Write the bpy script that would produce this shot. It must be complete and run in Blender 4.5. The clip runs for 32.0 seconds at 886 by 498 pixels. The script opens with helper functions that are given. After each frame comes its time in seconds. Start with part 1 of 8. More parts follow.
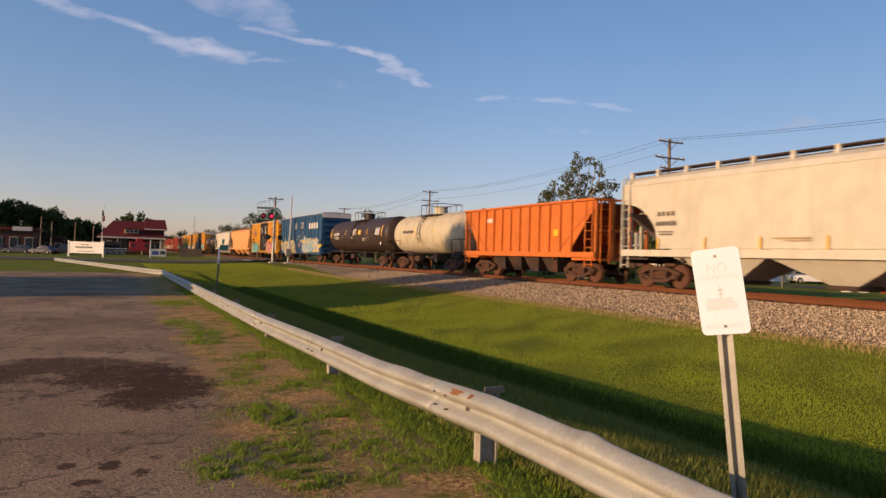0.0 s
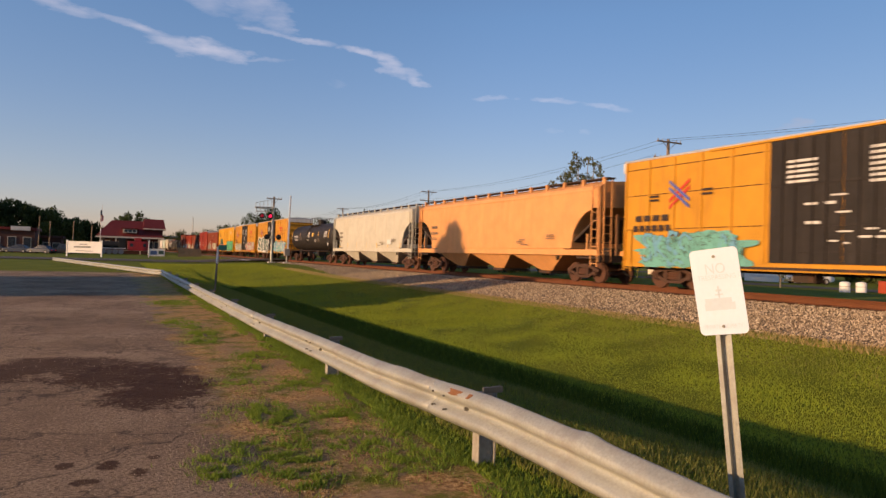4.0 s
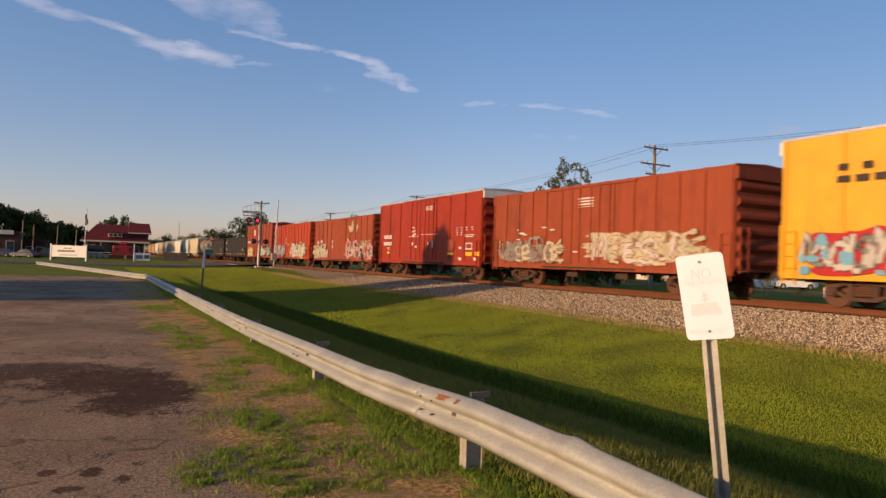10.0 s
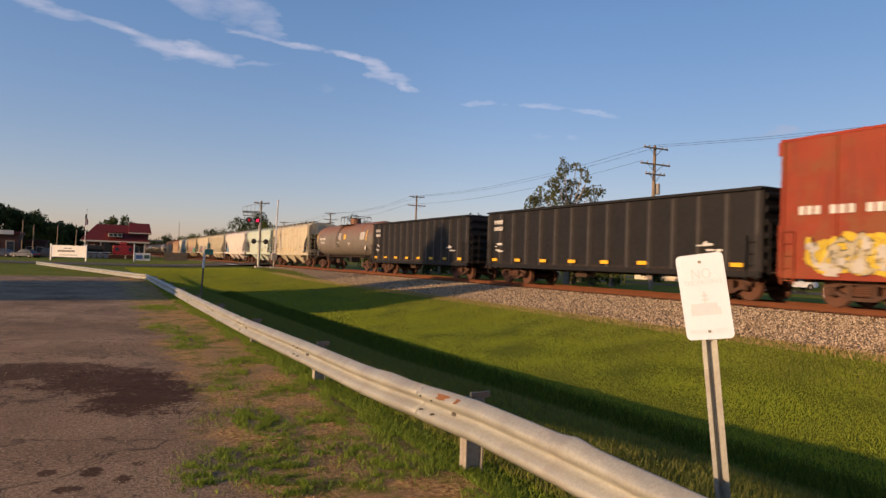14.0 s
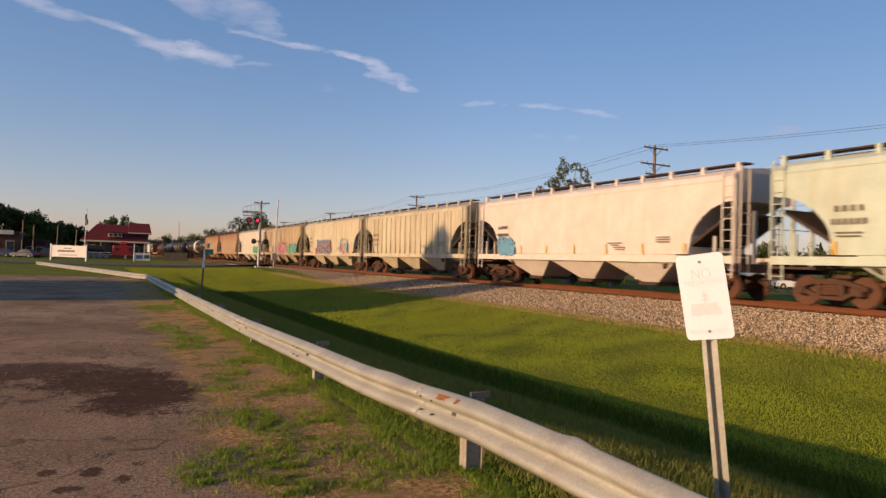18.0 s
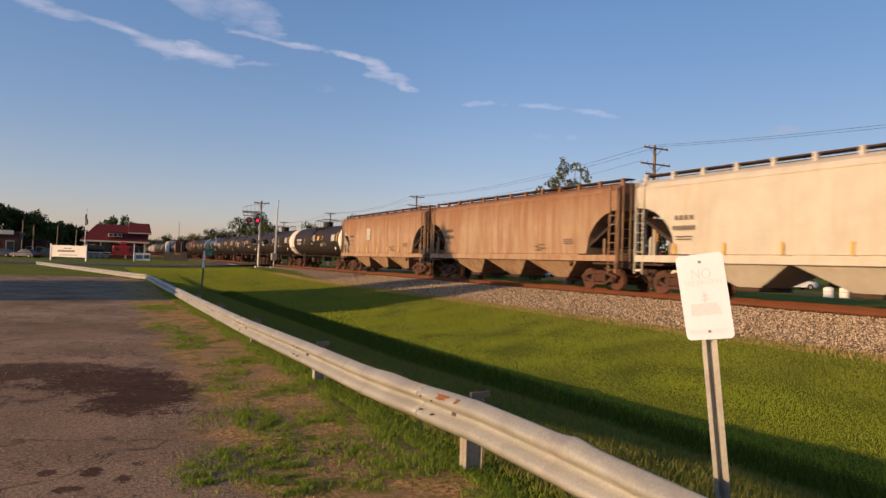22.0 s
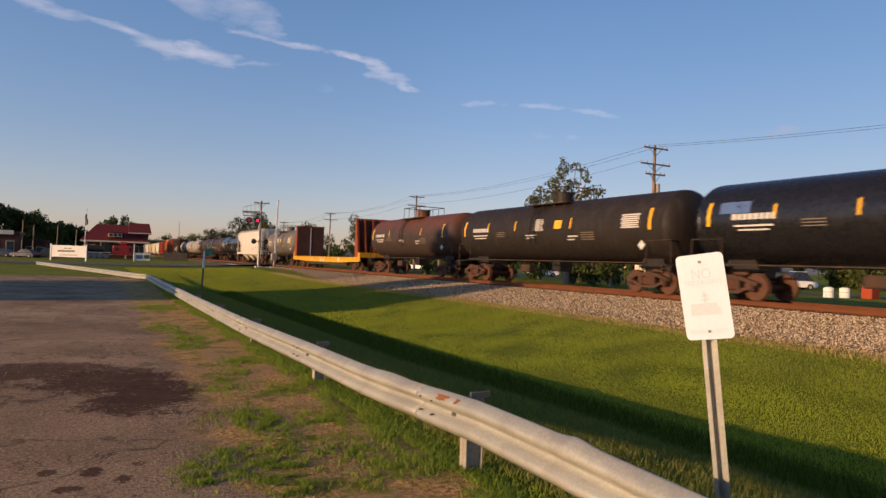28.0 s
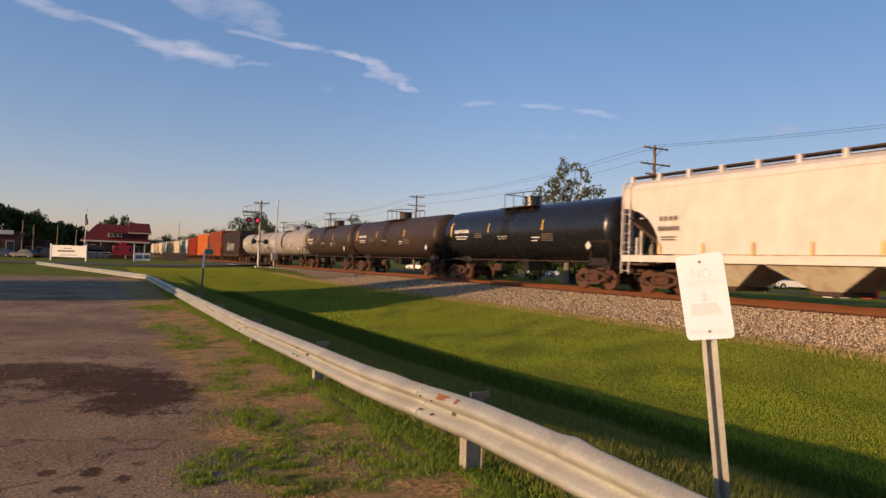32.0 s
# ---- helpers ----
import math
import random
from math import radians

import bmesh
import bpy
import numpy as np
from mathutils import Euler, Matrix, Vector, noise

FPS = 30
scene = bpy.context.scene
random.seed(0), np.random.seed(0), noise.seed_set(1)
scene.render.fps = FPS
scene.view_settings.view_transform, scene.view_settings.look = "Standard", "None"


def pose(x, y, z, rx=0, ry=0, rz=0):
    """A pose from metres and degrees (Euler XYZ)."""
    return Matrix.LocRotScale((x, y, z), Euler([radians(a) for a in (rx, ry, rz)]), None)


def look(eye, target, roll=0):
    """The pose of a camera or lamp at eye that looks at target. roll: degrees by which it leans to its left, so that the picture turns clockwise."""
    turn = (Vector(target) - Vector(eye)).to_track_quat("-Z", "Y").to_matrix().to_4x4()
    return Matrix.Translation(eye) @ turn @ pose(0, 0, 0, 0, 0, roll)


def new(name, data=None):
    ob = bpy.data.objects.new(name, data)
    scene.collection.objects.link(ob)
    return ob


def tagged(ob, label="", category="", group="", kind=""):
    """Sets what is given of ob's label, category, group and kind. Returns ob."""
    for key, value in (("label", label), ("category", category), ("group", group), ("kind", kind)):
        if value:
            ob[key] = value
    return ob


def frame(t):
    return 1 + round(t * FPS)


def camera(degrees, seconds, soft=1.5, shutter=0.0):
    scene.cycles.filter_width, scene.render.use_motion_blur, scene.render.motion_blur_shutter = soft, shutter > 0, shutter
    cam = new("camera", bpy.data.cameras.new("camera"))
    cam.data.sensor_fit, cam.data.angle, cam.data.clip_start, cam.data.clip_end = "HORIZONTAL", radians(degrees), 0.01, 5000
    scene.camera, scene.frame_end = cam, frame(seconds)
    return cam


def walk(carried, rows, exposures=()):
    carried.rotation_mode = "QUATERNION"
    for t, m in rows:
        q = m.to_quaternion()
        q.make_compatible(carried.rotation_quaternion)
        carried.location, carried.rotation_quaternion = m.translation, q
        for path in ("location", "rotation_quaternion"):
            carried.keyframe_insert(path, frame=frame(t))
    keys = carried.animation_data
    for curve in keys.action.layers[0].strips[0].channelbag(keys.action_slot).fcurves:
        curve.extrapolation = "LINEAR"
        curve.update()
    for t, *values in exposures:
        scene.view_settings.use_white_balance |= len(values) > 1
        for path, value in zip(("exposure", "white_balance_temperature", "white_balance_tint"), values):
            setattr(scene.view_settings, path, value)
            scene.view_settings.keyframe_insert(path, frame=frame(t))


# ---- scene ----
# World: x across the track (towards the train), y along the track, z up from the parking lot.
EYE = (0.0, 0.0, 1.6)
TRACK_X, RAIL_Z, SPEED = 20.63, 0.629, 21.1


def aim(yaw, pitch, roll):
    """Camera turned yaw degrees from the track's line towards the train."""
    a, b = radians(yaw), radians(pitch)
    way = Vector((math.sin(a) * math.cos(b), math.cos(a) * math.cos(b), math.sin(b)))
    return look(EYE, Vector(EYE) + 10 * way, roll)


cam = camera(67.2, 32.0, soft=1.45, shutter=0.22)
PATH = [
    (0.0, aim(26.23, 0.678, 1.698)), (3.5, aim(26.24, 0.683, 1.708)), (4.5, aim(26.55, 0.673, 1.808)),
    (5.5, aim(26.89, 0.683, 1.878)), (6.0, aim(26.95, 0.723, 1.888)), (6.5, aim(26.98, 0.823, 1.878)),
    (7.0, aim(27.06, 0.913, 1.858)), (7.5, aim(27.15, 0.973, 1.858)), (8.0, aim(27.24, 1.013, 1.858)),
    (8.5, aim(27.31, 1.063, 1.848)), (9.0, aim(27.36, 1.123, 1.853)), (9.6, aim(27.37, 1.133, 1.856)),
    (32.0, aim(27.37, 1.133, 1.856)),
]
walk(cam, PATH, [(0.0, 0.08, 7400, 27.5), (32.0, 0.08, 7400, 27.5)])

# ---- light ----
SUN_EL, SUN_LEAN = 11.1, 6.0     # elevation; degrees by which the light drifts along +y
world = bpy.data.worlds.new("sky")
scene.world = world
world.use_nodes = True
wn, wl = world.node_tree.nodes, world.node_tree.links
wn.clear()
w_out = wn.new("ShaderNodeOutputWorld")
w_bg = wn.new("ShaderNodeBackground")
w_sky = wn.new("ShaderNodeTexSky")
w_sky.sky_type = "NISHITA"
w_sky.sun_disc = False
w_sky.sun_elevation = radians(SUN_EL)
w_sky.sun_rotation = radians(270 - SUN_LEAN)
w_sky.altitude, w_sky.air_density, w_sky.dust_density, w_sky.ozone_density = 200, 1.0, 0.6, 3.7
w_bg.inputs["Strength"].default_value = 0.19
wl.new(w_bg.outputs[0], w_out.inputs[0])


def wisp(pieces):
    """Thin cirrus: each piece a soft streak at azimuth, elevation (degrees from +y towards +x), length, width, lean, strength."""
    geo = wn.new("ShaderNodeTexCoord")
    sep = wn.new("ShaderNodeSeparateXYZ")
    wl.new(geo.outputs["Generated"], sep.inputs[0])

    def op(kind, a, b=None):
        n = wn.new("ShaderNodeMath")
        n.operation = kind
        for i, v in enumerate((a, b)):
            if v is None:
                continue
            if isinstance(v, (int, float)):
                n.inputs[i].default_value = v
            else:
                wl.new(v, n.inputs[i])
        return n.outputs[0]

    az = op("MULTIPLY", op("ARCTAN2", sep.outputs[0], sep.outputs[1]), 57.2958)
    el = op("MULTIPLY", op("ARCSINE", sep.outputs[2]), 57.2958)
    grain = wn.new("ShaderNodeTexNoise")
    grain.inputs["Scale"].default_value = 11.0
    grain.inputs["Detail"].default_value = 7.0
    grain.inputs["Roughness"].default_value = 0.56
    mapn = wn.new("ShaderNodeMapping")
    mapn.inputs["Rotation"].default_value = (0, radians(16), 0)
    mapn.inputs["Scale"].default_value = (1.0, 1.0, 3.2)
    wl.new(geo.outputs["Generated"], mapn.inputs[0])
    wl.new(mapn.outputs[0], grain.inputs["Vector"])
    drift = wn.new("ShaderNodeTexNoise")
    drift.inputs["Scale"].default_value, drift.inputs["Detail"].default_value, drift.inputs["Roughness"].default_value = 16.0, 6.0, 0.6
    wl.new(mapn.outputs[0], drift.inputs["Vector"])
    pull = wn.new("ShaderNodeSeparateColor")
    wl.new(drift.outputs["Color"], pull.inputs[0])
    az = op("ADD", az, op("MULTIPLY", op("SUBTRACT", pull.outputs[0], 0.5), 5.0))
    el = op("ADD", el, op("MULTIPLY", op("SUBTRACT", pull.outputs[1], 0.5), 1.5))
    rag = op("MULTIPLY", op("SUBTRACT", grain.outputs[0], 0.54), 4.2)
    total = None
    for a, e, length, width, lean, power in pieces:
        length, width = length * 1.25, width * 1.4
        c, s = math.cos(radians(lean)), math.sin(radians(lean))
        da, de = op("SUBTRACT", az, a), op("SUBTRACT", el, e)
        u = op("DIVIDE", op("ADD", op("MULTIPLY", da, c), op("MULTIPLY", de, s)), length)
        v = op("DIVIDE", op("ADD", op("MULTIPLY", da, -s), op("MULTIPLY", de, c)), width)
        r = op("ADD", op("MULTIPLY", u, u), op("MULTIPLY", v, v))
        soft = op("SUBTRACT", op("SUBTRACT", 1.0, r), op("MULTIPLY", rag, -0.75))
        m = op("MULTIPLY", op("MAXIMUM", op("MINIMUM", op("MULTIPLY", soft, 0.36), 1.0), 0.0), power)
        total = m if total is None else op("MAXIMUM", total, m)
    return total


cloud = wisp([
    (-3.9, 17.25, 2.6, 0.42, -6, 0.5), (0.6, 16.75, 2.6, 0.32, -7, 0.55), (3.6, 15.95, 2.2, 0.4, -4, 0.6), (6.6, 15.72, 2.6, 0.72, -3, 0.9), (8.6, 15.45, 1.7, 0.5, -6, 0.6), (11.2, 15.5, 1.6, 0.16, 5, 0.3),
    (6.5, 19.6, 3.0, 0.8, -14, 0.4), (9.6, 19.3, 2.6, 1.3, -12, 0.55), (11.6, 18.9, 1.6, 1.0, -12, 0.5), (10.6, 17.8, 2.2, 0.32, -5, 0.6), (14.2, 17.4, 2.6, 0.2, -4, 0.5),
    (18.8, 16.85, 1.6, 0.3, -14, 0.7), (21.6, 15.75, 1.9, 0.7, -20, 0.85), (23.4, 15.0, 1.4, 0.5, -20, 0.7), (30.2, 13.47, 1.7, 0.24, 2, 0.5), (35.6, 13.3, 2.2, 0.18, -4, 0.38), (39.8, 12.8, 2.0, 0.16, -7, 0.3),
    (34.85, 10.86, 0.9, 0.3, 0, 0.2), (37.7, 10.58, 0.6, 0.22, 0, 0.16), (16.85, 13.98, 0.8, 0.4, 0, 0.16),
])
w_mix = wn.new("ShaderNodeMix")
w_mix.data_type = "RGBA"
wl.new(cloud, w_mix.inputs["Factor"])
w_mix.inputs[7].default_value = (5.5, 5.5, 5.6, 1)
# a small dusky cloud over the far street
w_mix2 = wn.new("ShaderNodeMix")
w_mix2.data_type = "RGBA"
wl.new(wisp([(53.2, 10.66, 1.5, 0.26, 2, 0.7), (54.0, 10.75, 0.9, 0.3, 4, 0.6)]), w_mix2.inputs["Factor"])
wl.new(w_mix.outputs[2], w_mix2.inputs[6])
w_mix2.inputs[7].default_value = (2.35, 2.4, 2.75, 1)
w_mix3 = wn.new("ShaderNodeMix")
w_mix3.data_type = "RGBA"
wl.new(wisp([(50.59, 1.46, 1.6, 0.45, 4, 0.8), (53.38, 2.05, 1.8, 0.8, 4, 0.8), (56.06, 2.35, 1.6, 0.9, 4, 0.8), (57.54, 1.95, 1.6, 0.7, 4, 0.8), (52.21, 1.19, 2.6, 0.4, 4, 0.8)]), w_mix3.inputs["Factor"])
wl.new(w_mix2.outputs[2], w_mix3.inputs[6])
w_mix3.inputs[7].default_value = (4.3, 3.55, 3.6, 1)
# evening air: warm dust low over the horizon, clear blue above, dusk on the side away from the sun
w_tc = wn.new("ShaderNodeTexCoord")
w_sep = wn.new("ShaderNodeSeparateXYZ")
wl.new(w_tc.outputs["Generated"], w_sep.inputs[0])
w_el = wn.new("ShaderNodeValToRGB")
for e in range(2):
    w_el.color_ramp.elements.new(0.5)
for e, (p, c) in zip(w_el.color_ramp.elements, ((0.0, (0.97, 0.765, 0.81)), (0.14, (0.91, 0.82, 0.82)), (0.34, (0.80, 0.935, 0.965)), (0.9, (0.58, 0.68, 0.74)))):
    e.position, e.color = p, (*c, 1)
wl.new(w_sep.outputs[2], w_el.inputs[0])
w_az = wn.new("ShaderNodeValToRGB")
w_az.color_ramp.interpolation = "EASE"
w_az.color_ramp.elements.new(0.5)
for e, (p, c) in zip(w_az.color_ramp.elements, ((0.0, (1.07, 1.07, 1.06)), (0.42, (1.01, 1.01, 1.0)), (0.92, (0.79, 0.79, 0.77)))):
    e.position, e.color = p, (*c, 1)
wl.new(w_sep.outputs[0], w_az.inputs[0])
w_haze = wn.new("ShaderNodeMix")
w_haze.data_type, w_haze.blend_type = "RGBA", "MULTIPLY"
w_haze.inputs["Factor"].default_value = 1.0
wl.new(w_sky.outputs[0], w_haze.inputs[6])
wl.new(w_el.outputs[0], w_haze.inputs[7])
w_dusk = wn.new("ShaderNodeMix")
w_dusk.data_type, w_dusk.blend_type = "RGBA", "MULTIPLY"
w_dusk.inputs["Factor"].default_value = 1.0
wl.new(w_haze.outputs[2], w_dusk.inputs[6])
wl.new(w_az.outputs[0], w_dusk.inputs[7])
wl.new(w_dusk.outputs[2], w_mix.inputs[6])
wl.new(w_mix3.outputs[2], w_bg.inputs["Color"])

sun = new("sun", bpy.data.lights.new("sun", "SUN"))
sun.data.energy, sun.data.angle, sun.data.color = 4.95, radians(0.6), (1.0, 0.73, 0.40)
sun_way = Vector((math.cos(radians(SUN_LEAN)), math.sin(radians(SUN_LEAN)), -math.tan(radians(SUN_EL))))
sun.matrix_world = look((-60, 20, 30), Vector((-60, 20, 30)) + sun_way)
# ---- materials ----
def ramp_of(nt, fac, stops):
    r = nt.nodes.new("ShaderNodeValToRGB")
    while len(r.color_ramp.elements) < len(stops):
        r.color_ramp.elements.new(0.5)
    for e, (p, c) in zip(r.color_ramp.elements, stops):
        e.position, e.color = p, (*c, 1) if len(c) == 3 else c
    nt.links.new(fac, r.inputs[0])
    return r.outputs[0]


def noise_of(nt, scale, detail=4.0, stretch=None, coords="Object", rough=0.55):
    tc = nt.nodes.new("ShaderNodeTexCoord")
    vec = tc.outputs[coords]
    if stretch:
        m = nt.nodes.new("ShaderNodeMapping")
        m.inputs["Scale"].default_value = stretch
        nt.links.new(vec, m.inputs[0])
        vec = m.outputs[0]
    n = nt.nodes.new("ShaderNodeTexNoise")
    n.inputs["Scale"].default_value = scale
    n.inputs["Detail"].default_value = detail
    n.inputs["Roughness"].default_value = rough
    nt.links.new(vec, n.inputs["Vector"])
    return n.outputs[0]


def blend(nt, fac, a, b, mode="MIX"):
    m = nt.nodes.new("ShaderNodeMix")
    m.data_type, m.blend_type = "RGBA", mode
    for i, v in ((0, fac), (6, a), (7, b)):
        if isinstance(v, (int, float)):
            m.inputs[i].default_value = v
        elif isinstance(v, tuple):
            m.inputs[i].default_value = (*v, 1)
        else:
            nt.links.new(v, m.inputs[i])
    return m.outputs[2]


def scale_of(nt, value, lo, hi):
    n = nt.nodes.new("ShaderNodeMapRange")
    nt.links.new(value, n.inputs[0])
    n.inputs[1].default_value, n.inputs[2].default_value = lo, hi
    return n.outputs[0]


def material(name, color, rough=0.6, metal=0.0, grain=6.0, vary=0.18, bump=0.15, bump_scale=60.0,
             streak=None, streak_amount=0.5, streak_at=0.52, patch=None, patch_scale=0.8, patch_at=0.58, glow=0.0, piece=0.0, top_rust=None, flake=0.0, rust_from=3.6, rust_to=4.6):
    """Paint, metal, wood or earth: colour with coarse and fine variation, streaks that run down, patches, fine relief."""
    m = bpy.data.materials.new(name)
    m.use_nodes = True
    nt = m.node_tree
    bsdf = nt.nodes["Principled BSDF"]
    dark = tuple(c * (1 - vary) for c in color)
    light = tuple(min(1, c * (1 + vary)) for c in color)
    col = ramp_of(nt, noise_of(nt, grain * 0.25, 5), [(0.3, tuple((a + b) / 2 for a, b in zip(dark, color))), (0.7, tuple((a + b) / 2 for a, b in zip(light, color)))])
    fine = ramp_of(nt, noise_of(nt, grain * 6, 4), [(0.25, (1 - vary,) * 3), (0.75, (1.0,) * 3)])
    col = blend(nt, 1.0, col, fine, "MULTIPLY")
    if streak:
        f = ramp_of(nt, noise_of(nt, 3.0, 6, (1, 1, 0.12)), [(streak_at, (0, 0, 0)), (streak_at + 0.2, (streak_amount,) * 3)])
        col = blend(nt, f, col, streak)
    if patch:
        f = ramp_of(nt, noise_of(nt, patch_scale, 7, None, "Object", 0.65), [(patch_at, (0, 0, 0)), (patch_at + 0.1, (0.9,) * 3)])
        col = blend(nt, f, col, patch)
    if top_rust:
        tcz = nt.nodes.new("ShaderNodeTexCoord")
        sepz = nt.nodes.new("ShaderNodeSeparateXYZ")
        nt.links.new(tcz.outputs["Object"], sepz.inputs[0])
        mz = nt.nodes.new("ShaderNodeMath")
        mz.operation = "MULTIPLY_ADD"
        nt.links.new(noise_of(nt, 1.6, 6, (1, 1, 0.3)), mz.inputs[0])
        mz.inputs[1].default_value = 1.6
        nt.links.new(sepz.outputs[2], mz.inputs[2])
        col = blend(nt, ramp_of(nt, scale_of(nt, mz.outputs[0], rust_from, rust_to), [(0.0, (0, 0, 0)), (1.0, (0.9, 0.9, 0.9))]), col, top_rust)
    if piece:
        info = nt.nodes.new("ShaderNodeObjectInfo")
        f = ramp_of(nt, info.outputs["Random"], [(0, (1 - piece,) * 3), (1, (1.0,) * 3)])
        col = blend(nt, 1.0, col, f, "MULTIPLY")
    nt.links.new(col, bsdf.inputs["Base Color"])
    r = ramp_of(nt, noise_of(nt, grain, 4), [(0.3, (max(0, rough - 0.12),) * 3), (0.7, (min(1, rough + 0.12),) * 3)])
    nt.links.new(r, bsdf.inputs["Roughness"])
    bsdf.inputs["Metallic"].default_value = metal
    if rough >= 0.5:
        bsdf.inputs["Specular IOR Level"].default_value = 0.25
    if glow:
        bsdf.inputs["Emission Color"].default_value = (*color, 1)
        bsdf.inputs["Emission Strength"].default_value = glow
    if flake:
        keep = ramp_of(nt, noise_of(nt, 2.4, 8, None, "Object", 0.72), [(flake - 0.07, (0.0,) * 3), (flake + 0.07, (1.0,) * 3)])
        nt.links.new(keep, bsdf.inputs["Alpha"])
    if bump:
        b = nt.nodes.new("ShaderNodeBump")
        b.inputs["Strength"].default_value = bump
        b.inputs["Distance"].default_value = 0.02
        nt.links.new(noise_of(nt, bump_scale, 5), b.inputs["Height"])
        nt.links.new(b.outputs[0], bsdf.inputs["Normal"])
    return m


